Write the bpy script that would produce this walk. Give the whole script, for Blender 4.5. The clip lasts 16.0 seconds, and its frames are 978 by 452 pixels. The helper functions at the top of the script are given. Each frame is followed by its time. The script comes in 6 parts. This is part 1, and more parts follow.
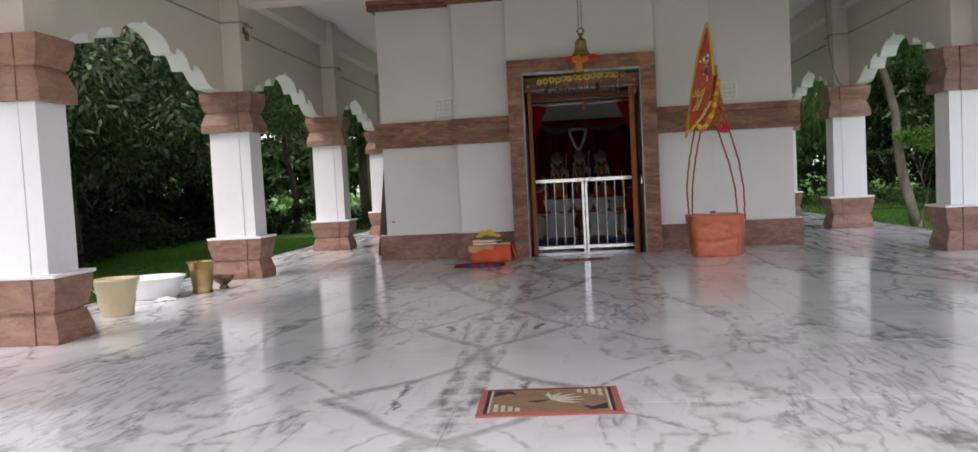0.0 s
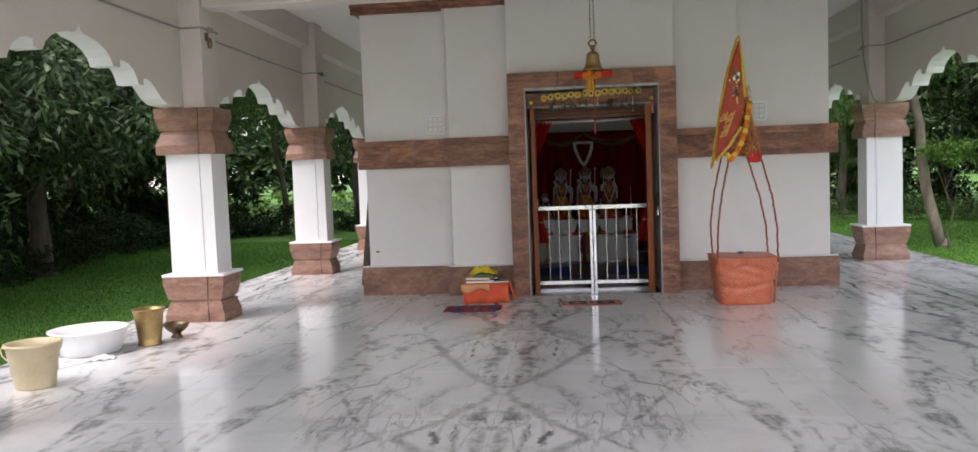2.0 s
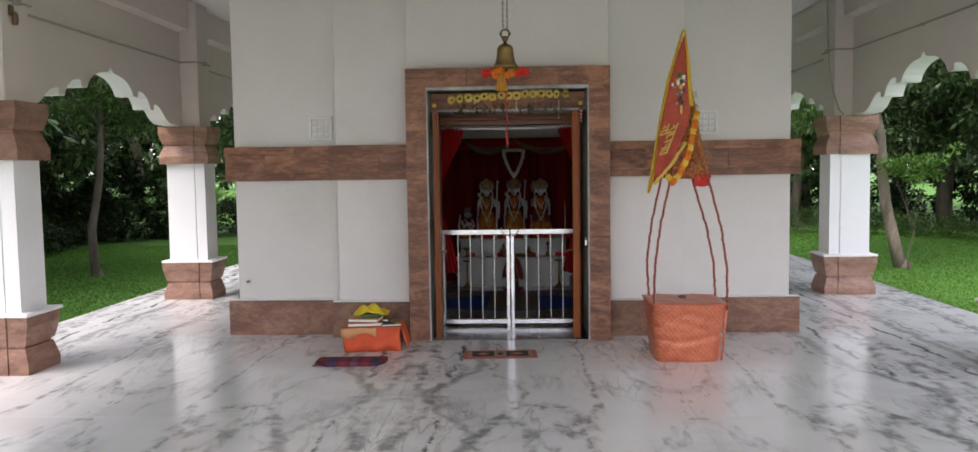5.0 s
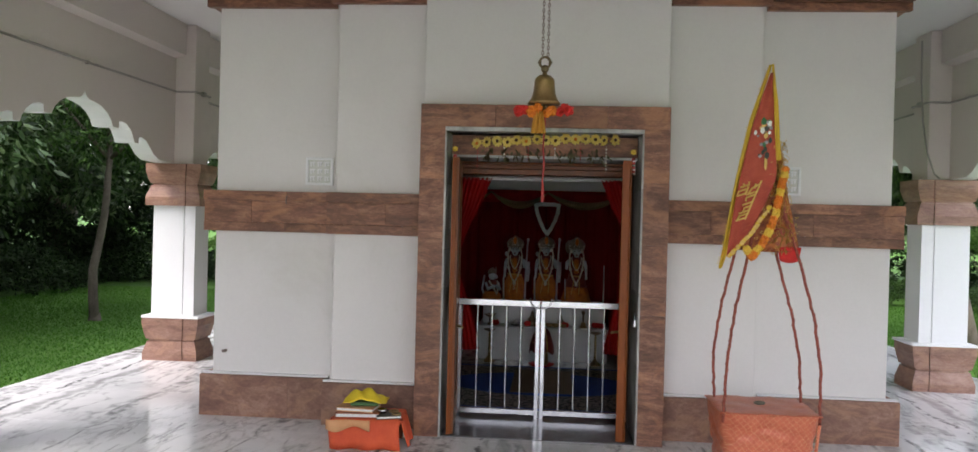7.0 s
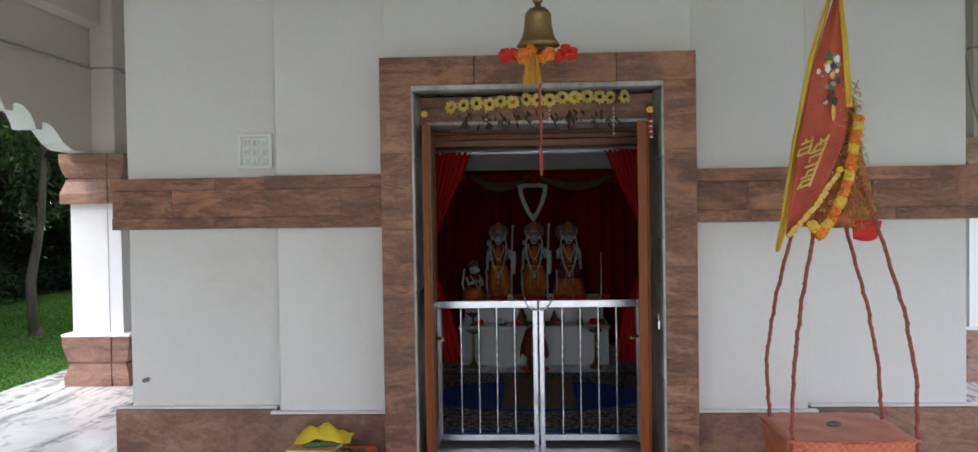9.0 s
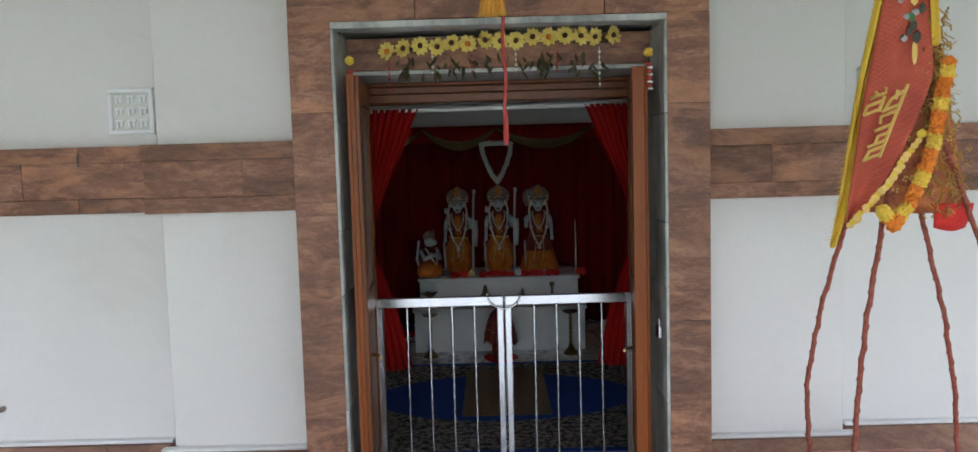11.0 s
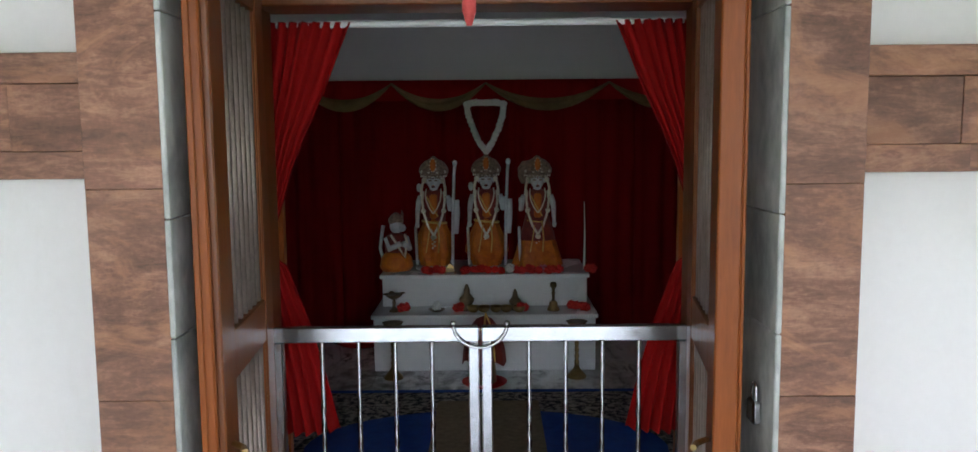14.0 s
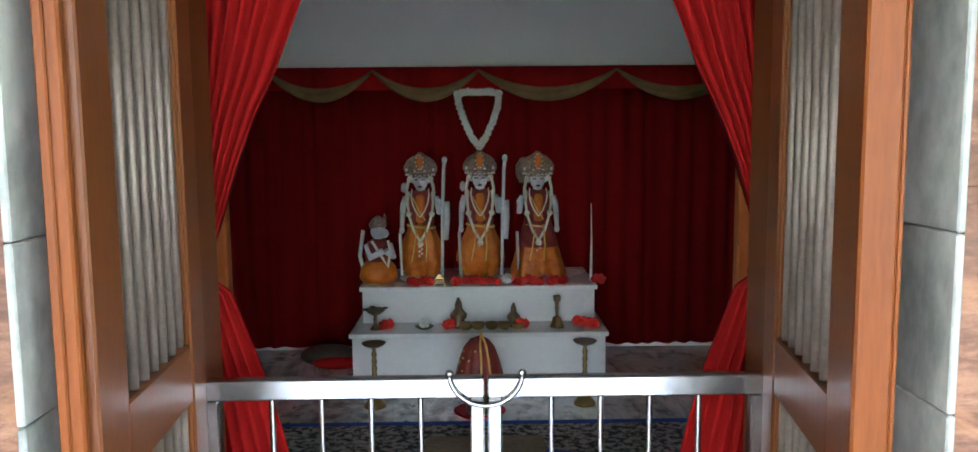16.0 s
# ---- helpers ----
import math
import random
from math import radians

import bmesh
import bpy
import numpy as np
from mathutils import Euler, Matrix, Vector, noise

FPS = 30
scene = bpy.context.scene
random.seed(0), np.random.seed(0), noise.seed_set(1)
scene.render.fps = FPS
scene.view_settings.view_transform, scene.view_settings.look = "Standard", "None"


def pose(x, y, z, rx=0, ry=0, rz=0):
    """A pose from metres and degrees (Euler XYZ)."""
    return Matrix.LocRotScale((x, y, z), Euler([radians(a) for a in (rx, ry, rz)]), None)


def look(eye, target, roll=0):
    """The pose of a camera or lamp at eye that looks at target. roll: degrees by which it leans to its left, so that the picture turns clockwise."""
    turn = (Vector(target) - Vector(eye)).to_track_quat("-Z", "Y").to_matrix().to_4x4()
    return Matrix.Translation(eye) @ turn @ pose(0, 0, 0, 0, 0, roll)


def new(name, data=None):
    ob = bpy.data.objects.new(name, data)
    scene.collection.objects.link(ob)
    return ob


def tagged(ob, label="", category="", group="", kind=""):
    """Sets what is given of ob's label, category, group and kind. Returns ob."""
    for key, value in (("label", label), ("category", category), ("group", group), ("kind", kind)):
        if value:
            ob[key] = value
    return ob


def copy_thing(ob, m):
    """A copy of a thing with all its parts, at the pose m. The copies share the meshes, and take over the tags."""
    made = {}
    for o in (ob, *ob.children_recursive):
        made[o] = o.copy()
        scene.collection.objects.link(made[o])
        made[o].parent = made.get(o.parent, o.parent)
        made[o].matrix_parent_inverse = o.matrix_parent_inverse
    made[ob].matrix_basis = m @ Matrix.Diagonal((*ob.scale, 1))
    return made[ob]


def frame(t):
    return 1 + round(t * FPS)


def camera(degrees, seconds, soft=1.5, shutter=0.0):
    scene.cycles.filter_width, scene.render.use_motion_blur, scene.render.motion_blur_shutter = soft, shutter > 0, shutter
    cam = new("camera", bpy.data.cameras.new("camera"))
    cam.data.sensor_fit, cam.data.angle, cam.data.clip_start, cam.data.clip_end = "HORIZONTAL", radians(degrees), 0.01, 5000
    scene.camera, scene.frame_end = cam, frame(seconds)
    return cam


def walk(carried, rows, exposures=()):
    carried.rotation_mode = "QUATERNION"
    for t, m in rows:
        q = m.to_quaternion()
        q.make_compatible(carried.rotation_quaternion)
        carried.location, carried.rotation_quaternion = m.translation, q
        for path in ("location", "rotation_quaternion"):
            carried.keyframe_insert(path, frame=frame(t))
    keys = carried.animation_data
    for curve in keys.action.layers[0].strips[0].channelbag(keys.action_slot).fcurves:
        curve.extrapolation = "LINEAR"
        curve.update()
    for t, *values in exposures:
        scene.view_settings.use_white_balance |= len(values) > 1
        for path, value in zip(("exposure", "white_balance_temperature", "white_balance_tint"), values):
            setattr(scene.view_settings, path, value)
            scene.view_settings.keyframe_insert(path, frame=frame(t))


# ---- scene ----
cam = camera(61.5, 16.0)
PATH = [
    (0, (-0.202, 0.535, 1.793), (-0.399, 2.522, 1.688), -2.9),
    (0.5, (-0.326, 0.884, 1.908), (-0.532, 2.87, 1.804), -2.4),
    (1, (-0.291, 1.145, 1.96), (-0.497, 3.131, 1.853), -2.1),
    (1.5, (-0.254, 1.405, 2.111), (-0.441, 3.393, 1.996), -2.1),
    (2, (-0.286, 1.713, 2.2), (-0.477, 3.7, 2.073), -2.1),
    (2.5, (-0.268, 1.891, 2.268), (-0.434, 3.88, 2.134), -1.8),
    (3, (-0.152, 2.213, 2.348), (-0.25, 4.205, 2.203), -1.1),
    (3.2, (-0.13, 2.275, 2.363), (-0.222, 4.267, 2.199), -1.2),
    (5.5, (0.205, 3.724, 2.368), (0.123, 5.719, 2.263), -0.4),
    (6, (0.23, 4.041, 2.36), (0.135, 6.038, 2.304), 1.6),
    (6.5, (0.133, 4.361, 2.413), (0.022, 6.357, 2.371), 1.7),
    (7, (0.095, 4.703, 2.432), (-0.065, 6.696, 2.417), 1.5),
    (7.5, (-0.042, 5.052, 2.405), (-0.225, 7.044, 2.399), 1.3),
    (8, (-0.087, 5.35, 2.364), (-0.262, 7.342, 2.361), 0.5),
    (8.5, (-0.047, 5.653, 2.38), (-0.158, 7.649, 2.355), -0.7),
    (8.7, (-0.055, 5.764, 2.383), (-0.16, 7.761, 2.353), -0.8),
    (10.8, (-0.035, 6.972, 2.511), (-0.04, 8.965, 2.347), -1.3),
    (11, (-0.037, 7.065, 2.512), (-0.051, 9.058, 2.345), -1.6),
    (11.5, (-0.091, 7.345, 2.497), (-0.182, 9.336, 2.333), -1.5),
    (12, (-0.136, 7.617, 2.483), (-0.263, 9.606, 2.322), -1.3),
    (12.5, (-0.051, 7.916, 2.466), (-0.18, 9.905, 2.303), -0.7),
    (13, (-0.046, 8.211, 2.437), (-0.133, 10.201, 2.26), -0.3),
    (13.5, (-0.02, 8.476, 2.419), (-0.031, 10.465, 2.207), -0.8),
    (14, (0.041, 8.718, 2.396), (0.033, 10.706, 2.177), -0.5),
    (14.5, (-0.007, 8.94, 2.397), (-0.013, 10.927, 2.169), -0.5),
    (15, (-0.047, 9.129, 2.382), (-0.0425, 11.115, 2.157), -0.5),
    (15.5, (-0.010, 9.31, 2.362), (0.001, 11.295, 2.144), -0.5),
    (16, (-0.015, 9.388, 2.364), (0.012, 11.373, 2.141), -0.5),
]
walk(cam, [(t, look(eye, target, roll)) for t, eye, target, roll in PATH],
     exposures=[(0, 1.64, 6700, 20), (1.5, 1.89, 6700, 20), (3, 2.05, 6700, 20), (5.5, 2.14, 6700, 19.5), (7, 2.23, 6600, 18), (8.5, 2.2, 6350, 15), (11, 2.53, 6150, 12), (12.5, 2.68, 6050, 10), (13, 2.75, 6100, 11), (14, 3.1, 6100, 12), (15, 3.7, 5950, 9), (16, 4.35, 5950, 8)])

# ---- world, sun, exposure ----
world = bpy.data.worlds.new("sky")
scene.world = world
world.use_nodes = True
_wn = world.node_tree.nodes
_sky = _wn.new("ShaderNodeTexSky")
_sky.sky_type = "NISHITA"
_sky.sun_disc = False
_sky.sun_elevation = radians(80)
_sky.sun_rotation = radians(214)
_sky.dust_density = 1.0
_hsv = _wn.new("ShaderNodeHueSaturation")
_hsv.inputs["Saturation"].default_value = 0.35
world.node_tree.links.new(_sky.outputs[0], _hsv.inputs["Color"])
world.node_tree.links.new(_hsv.outputs[0], _wn["Background"].inputs[0])
_wn["Background"].inputs[1].default_value = 0.15
sun = new("sun", bpy.data.lights.new("sun", "SUN"))
sun.data.energy = 1.1
sun.data.angle = radians(40)
sun.data.color = (1.0, 0.97, 0.92)
sun.matrix_world = look((-19, -20, 52), (0, 8, 0))


# ---- materials ----
def ramp(nt, fac, stops):
    r = nt.nodes.new("ShaderNodeValToRGB")
    el = r.color_ramp.elements
    while len(el) < len(stops):
        el.new(0.5)
    for e, (p, c) in zip(el, stops):
        e.position, e.color = p, (*c, 1) if len(c) == 3 else c
    nt.links.new(fac, r.inputs[0])
    return r.outputs[0]


def noise_tex(nt, vec, scale, detail=6, rough=0.55, dist=0.0):
    n = nt.nodes.new("ShaderNodeTexNoise")
    for k, v in (("Scale", scale), ("Detail", detail), ("Roughness", rough), ("Distortion", dist)):
        n.inputs[k].default_value = v
    if vec is not None:
        nt.links.new(vec, n.inputs["Vector"])
    return n.outputs["Fac"]


def mth(nt, op, a, b=None, c=None):
    m = nt.nodes.new("ShaderNodeMath")
    m.operation = op
    for i, v in enumerate((a, b, c)):
        if v is None:
            continue
        if isinstance(v, (int, float)):
            m.inputs[i].default_value = v
        else:
            nt.links.new(v, m.inputs[i])
    return m.outputs[0]


def mix(nt, fac, a, b, blend="MIX"):
    m = nt.nodes.new("ShaderNodeMix")
    m.data_type, m.blend_type = "RGBA", blend
    for sock, v in ((m.inputs[0], fac), (m.inputs[6], a), (m.inputs[7], b)):
        if isinstance(v, (int, float)):
            sock.default_value = v
        elif isinstance(v, tuple):
            sock.default_value = (*v, 1)
        else:
            nt.links.new(v, sock)
    return m.outputs[2]


def base_mat(name):
    m = bpy.data.materials.new(name)
    m.use_nodes = True
    nt = m.node_tree
    return m, nt, nt.nodes["Principled BSDF"]


def coords(nt, scale=(1, 1, 1), shift=True):
    """Object coordinates, shifted by the object's random number so that alike pieces differ."""
    tc = nt.nodes.new("ShaderNodeTexCoord")
    mp = nt.nodes.new("ShaderNodeMapping")
    mp.inputs["Scale"].default_value = scale
    nt.links.new(tc.outputs["Object"], mp.inputs["Vector"])
    if not shift:
        return mp.outputs[0]
    oi = nt.nodes.new("ShaderNodeObjectInfo")
    va = nt.nodes.new("ShaderNodeVectorMath")
    va.operation = "ADD"
    nt.links.new(mp.outputs[0], va.inputs[0])
    k = mth(nt, "MULTIPLY", oi.outputs["Random"], 37.0)
    cb = nt.nodes.new("ShaderNodeCombineXYZ")
    for i in range(3):
        nt.links.new(k, cb.inputs[i])
    nt.links.new(cb.outputs[0], va.inputs[1])
    return va.outputs[0]


def bump(nt, bsdf, height, strength=0.2, dist=0.01):
    b = nt.nodes.new("ShaderNodeBump")
    b.inputs["Strength"].default_value = strength
    b.inputs["Distance"].default_value = dist
    nt.links.new(height, b.inputs["Height"])
    nt.links.new(b.outputs[0], bsdf.inputs["Normal"])


def surf(name, a, b, scale=4.0, fine=60.0, rough=0.6, metal=0.0, relief=0.15, stretch=(1, 1, 1), vary=0.0, spread=0.15, dirt=None, spec=0.5):
    """Two-scale mottled surface between colours a and b."""
    m, nt, p = base_mat(name)
    v = coords(nt, stretch)
    big = noise_tex(nt, v, scale, 5, 0.6, 0.3)
    small = noise_tex(nt, v, fine, 3, 0.6)
    f = mth(nt, "ADD", mth(nt, "MULTIPLY", big, 0.7), mth(nt, "MULTIPLY", small, 0.3))
    col = ramp(nt, f, [(0.5 - spread, a), (0.5 + spread, b)])
    if dirt:
        d = ramp(nt, noise_tex(nt, v, scale * 0.6, 8, 0.7, 0.5), [(0.58, (0, 0, 0)), (0.75, (1, 1, 1))])
        col = mix(nt, mth(nt, "MULTIPLY", d, 0.6), col, dirt)
    if vary:
        oi = nt.nodes.new("ShaderNodeObjectInfo")
        k = mth(nt, "ADD", mth(nt, "MULTIPLY", oi.outputs["Random"], 2 * vary), 1 - vary)
        hv = nt.nodes.new("ShaderNodeHueSaturation")
        nt.links.new(k, hv.inputs["Value"])
        nt.links.new(col, hv.inputs["Color"])
        col = hv.outputs[0]
    nt.links.new(col, p.inputs["Base Color"])
    rr = mth(nt, "ADD", mth(nt, "MULTIPLY", big, 0.25), rough - 0.12)
    nt.links.new(rr, p.inputs["Roughness"])
    p.inputs["Metallic"].default_value = metal
    p.inputs["Specular IOR Level"].default_value = spec
    if relief:
        bump(nt, p, f, relief, 0.01)
    return m


def stone_mat(name, dark, mid, light, rough=0.5, layer=5.0):
    """Polished red sandstone with wavy bedding and blotches."""
    m, nt, p = base_mat(name)
    v = coords(nt, (1.0, 1.0, layer))
    n1 = noise_tex(nt, v, 1.6, 8, 0.66, 2.0)
    n2 = noise_tex(nt, v, 15.0, 7, 0.68, 1.0)
    n3 = noise_tex(nt, coords(nt, (1, 1, 1)), 90.0, 3, 0.6)
    f = mth(nt, "ADD", mth(nt, "MULTIPLY", n1, 0.54), mth(nt, "ADD", mth(nt, "MULTIPLY", n2, 0.34), mth(nt, "MULTIPLY", n3, 0.12)))
    col = ramp(nt, f, [(0.37, dark), (0.5, mid), (0.64, light)])
    spots = ramp(nt, noise_tex(nt, v, 4.0, 8, 0.7, 0.8), [(0.62, (0, 0, 0)), (0.72, (1, 1, 1))])
    col = mix(nt, mth(nt, "MULTIPLY", spots, 0.36), col, tuple(c * 0.45 for c in dark))
    ochre = ramp(nt, noise_tex(nt, coords(nt, (1.0, 1.0, 2.0)), 2.4, 7, 0.68, 1.6), [(0.50, (0, 0, 0)), (0.62, (1, 1, 1))])
    col = mix(nt, mth(nt, "MULTIPLY", ochre, 0.55), col, (light[0] * 1.08, light[1] * 0.98, light[2] * 0.80))
    oi = nt.nodes.new("ShaderNodeObjectInfo")
    hv = nt.nodes.new("ShaderNodeHueSaturation")
    nt.links.new(mth(nt, "ADD", mth(nt, "MULTIPLY", oi.outputs["Random"], 0.36), 0.82), hv.inputs["Value"])
    nt.links.new(col, hv.inputs["Color"])
    nt.links.new(hv.outputs[0], p.inputs["Base Color"])
    nt.links.new(mth(nt, "ADD", mth(nt, "MULTIPLY", n2, 0.3), rough - 0.15), p.inputs["Roughness"])
    bump(nt, p, f, 0.4, 0.01)
    return m


def marble_mat(name, fold, rough, dark=1.0):
    """White marble with grey veins; fold > 0 mirrors the veins like book-matched slabs of that width."""
    m, nt, p = base_mat(name)
    tc = nt.nodes.new("ShaderNodeTexCoord")
    sp = nt.nodes.new("ShaderNodeSeparateXYZ")
    nt.links.new(tc.outputs["Object"], sp.inputs[0])
    x, y = sp.outputs[0], sp.outputs[1]
    if fold:
        x = mth(nt, "PINGPONG", mth(nt, "ADD", x, 100 * fold + 0.72), fold)
    cb = nt.nodes.new("ShaderNodeCombineXYZ")
    nt.links.new(x, cb.inputs[0])
    nt.links.new(y, cb.inputs[1])
    nt.links.new(sp.outputs[2], cb.inputs[2])
    v = cb.outputs[0]

    def slant(angle, sx, sy):
        mp = nt.nodes.new("ShaderNodeMapping")
        mp.inputs["Rotation"].default_value = (0, 0, angle)
        mp.inputs["Scale"].default_value = (sx, sy, 1.0)
        nt.links.new(v, mp.inputs["Vector"])
        return mp.outputs[0]

    def veins(vec, scale, dist, width, detail=6):
        n = noise_tex(nt, vec, scale, detail, 0.55, dist)
        return ramp(nt, mth(nt, "ABSOLUTE", mth(nt, "SUBTRACT", n, 0.5)), [(0.0, (1, 1, 1)), (width * 0.3, (0.7, 0.7, 0.7)), (width, (0, 0, 0))])

    long_v, cross_v = slant(0.62, 1.25, 0.34), slant(-0.5, 1.2, 0.4)
    big = veins(long_v, 0.75, 0.35, 0.026)
    thin = veins(cross_v, 1.2, 0.4, 0.022, 4)
    hair = veins(slant(0.4, 1.3, 0.35), 3.6, 0.5, 0.035, 4)
    gate = ramp(nt, noise_tex(nt, v, 0.8, 3, 0.5), [(0.47, (0, 0, 0)), (0.62, (1, 1, 1))])
    fleck = ramp(nt, noise_tex(nt, slant(0.35, 3.2, 0.9), 3.6, 8, 0.72, 0.5), [(0.575, (0, 0, 0)), (0.64, (1, 1, 1))])
    cloud = noise_tex(nt, v, 1.1, 7, 0.62, 0.7)
    col = ramp(nt, cloud, [(0.3, (0.62, 0.63, 0.635)), (0.5, (0.80, 0.805, 0.80)), (0.7, (0.86, 0.86, 0.85))])
    broken = ramp(nt, noise_tex(nt, v, 9.0, 5, 0.6, 0.3), [(0.40, (0.1, 0.1, 0.1)), (0.60, (1, 1, 1))])
    col = mix(nt, mth(nt, "MULTIPLY", hair, mth(nt, "MULTIPLY", gate, 0.45 * dark)), col, (0.22, 0.22, 0.22))
    col = mix(nt, mth(nt, "MULTIPLY", thin, mth(nt, "MULTIPLY", broken, 0.55 * dark)), col, (0.2, 0.2, 0.2))
    col = mix(nt, mth(nt, "MULTIPLY", big, mth(nt, "MULTIPLY", broken, 0.85 * dark)), col, (0.19, 0.195, 0.195))
    if fold:
        # book-matched lozenges along the seam between the two middle rows of slabs
        wob = mth(nt, "MULTIPLY", mth(nt, "SUBTRACT", noise_tex(nt, v, 2.2, 6, 0.62), 0.5), 0.34)
        along = mth(nt, "DIVIDE", mth(nt, "SUBTRACT", mth(nt, "ADD", y, mth(nt, "MULTIPLY", wob, 0.6)), 1.0), 9.6)
        stops = [(1.6, 0.1), (2.6, 0.55), (3.5, 0.05), (4.1, 0.62), (4.75, 0.02), (5.17, 0.02), (5.81, 0.50), (6.67, 0.01), (7.9, 0.58), (8.9, 0.16), (9.5, 0.5)]
        half = ramp(nt, along, [((q - 1.0) / 9.6, (w_, w_, w_)) for q, w_ in stops])
        xw = mth(nt, "ADD", x, wob)
        d1 = mth(nt, "ABSOLUTE", mth(nt, "SUBTRACT", xw, half))
        d2 = mth(nt, "ABSOLUTE", mth(nt, "SUBTRACT", xw, mth(nt, "SUBTRACT", 1.02, mth(nt, "MULTIPLY", half, 0.85))))
        d3 = mth(nt, "ABSOLUTE", mth(nt, "SUBTRACT", xw, 0.09))
        d4 = mth(nt, "ABSOLUTE", mth(nt, "SUBTRACT", xw, 0.31))
        inside = ramp(nt, mth(nt, "SUBTRACT", half, x), [(0.02, (0, 0, 0)), (0.12, (1, 1, 1))])
        speck = ramp(nt, noise_tex(nt, slant(0.1, 1.6, 0.8), 5.5, 5, 0.6, 0.3), [(0.49, (0, 0, 0)), (0.54, (1, 1, 1))])
        line = [(0.0, (1, 1, 1)), (0.022, (0.85, 0.85, 0.85)), (0.06, (0, 0, 0))]
        fine = [(0.0, (1, 1, 1)), (0.012, (0.8, 0.8, 0.8)), (0.03, (0, 0, 0))]
        body = mth(nt, "ADD", mth(nt, "MULTIPLY", broken, 0.35), 0.55)
        col = mix(nt, mth(nt, "MULTIPLY", ramp(nt, d1, line), mth(nt, "MULTIPLY", body, 0.8)), col, (0.25, 0.25, 0.245))
        col = mix(nt, mth(nt, "MULTIPLY", ramp(nt, d2, fine), mth(nt, "MULTIPLY", broken, 0.7)), col, (0.22, 0.22, 0.22))
        col = mix(nt, mth(nt, "MULTIPLY", ramp(nt, d3, line), mth(nt, "MULTIPLY", inside, mth(nt, "MULTIPLY", broken, 0.65))), col, (0.16, 0.155, 0.15))
        col = mix(nt, mth(nt, "MULTIPLY", ramp(nt, d4, fine), mth(nt, "MULTIPLY", inside, mth(nt, "MULTIPLY", speck, 0.9))), col, (0.10, 0.10, 0.105))
    col = mix(nt, mth(nt, "MULTIPLY", fleck, mth(nt, "MULTIPLY", gate, 0.62 * dark)), col, (0.13, 0.13, 0.135))
    stain = ramp(nt, noise_tex(nt, v, 0.35, 4, 0.5), [(0.62, (0, 0, 0)), (0.74, (1, 1, 1))])
    col = mix(nt, mth(nt, "MULTIPLY", stain, 0.3), col, (0.55, 0.47, 0.38))
    oi = nt.nodes.new("ShaderNodeObjectInfo")
    hv = nt.nodes.new("ShaderNodeHueSaturation")
    nt.links.new(mth(nt, "ADD", mth(nt, "MULTIPLY", oi.outputs["Random"], 0.1), 0.95), hv.inputs["Value"])
    nt.links.new(col, hv.inputs["Color"])
    nt.links.new(hv.outputs[0], p.inputs["Base Color"])
    wear = noise_tex(nt, v, 2.3, 6, 0.65)
    nt.links.new(ramp(nt, wear, [(0.35, (rough * 0.7,) * 3), (0.65, (rough * 1.6,) * 3)]), p.inputs["Roughness"])
    bump(nt, p, noise_tex(nt, v, 1.4, 3, 0.5), 0.05, 0.02)
    return m


PLASTER = surf("painted_plaster", (0.68, 0.655, 0.635), (0.78, 0.755, 0.735), 1.2, 45, 0.7, 0, 0.06, spread=0.3, dirt=(0.6, 0.57, 0.52))
CEILING = surf("white_ceiling_paint", (0.70, 0.68, 0.66), (0.78, 0.76, 0.74), 0.8, 40, 0.8, 0, 0.05, spread=0.3)
BEAM = surf("cream_beam_paint", (0.64, 0.575, 0.535), (0.72, 0.655, 0.61), 0.9, 40, 0.75, 0, 0.06, spread=0.3, dirt=(0.5, 0.45, 0.42))
SHAFT = surf("white_column_paint", (0.78, 0.78, 0.79), (0.86, 0.86, 0.87), 1.5, 50, 0.45, 0, 0.05, spread=0.3, dirt=(0.7, 0.69, 0.68))
STONE = stone_mat("red_sandstone", (0.085, 0.036, 0.022), (0.195, 0.085, 0.052), (0.41, 0.205, 0.125), 0.55, 4.0)
STONE_COL = stone_mat("column_sandstone", (0.16, 0.078, 0.055), (0.265, 0.14, 0.10), (0.38, 0.235, 0.18), 0.45, 2.5)
PLINTH = stone_mat("plinth_sandstone", (0.13, 0.062, 0.045), (0.225, 0.115, 0.08), (0.37, 0.225, 0.165), 0.6, 1.5)
FLOOR = marble_mat("floor_marble", 1.9, 0.105)
MARBLE = marble_mat("white_marble", 0, 0.3, 0.8)
MARBLE_CLEAN = surf("altar_marble", (0.66, 0.67, 0.68), (0.78, 0.78, 0.78), 2.5, 30, 0.25, 0, 0.02, spread=0.3)
WOOD = surf("varnished_wood", (0.10, 0.029, 0.009), (0.20, 0.065, 0.019), 3.0, 30, 0.34, 0, 0.08, stretch=(6, 6, 0.5), vary=0.1, spread=0.2, spec=0.3)
WOOD_LIGHT = surf("orange_varnished_wood", (0.15, 0.036, 0.007), (0.28, 0.078, 0.016), 3.0, 30, 0.40, 0, 0.1, stretch=(6, 6, 0.5), spread=0.2, spec=0.22)
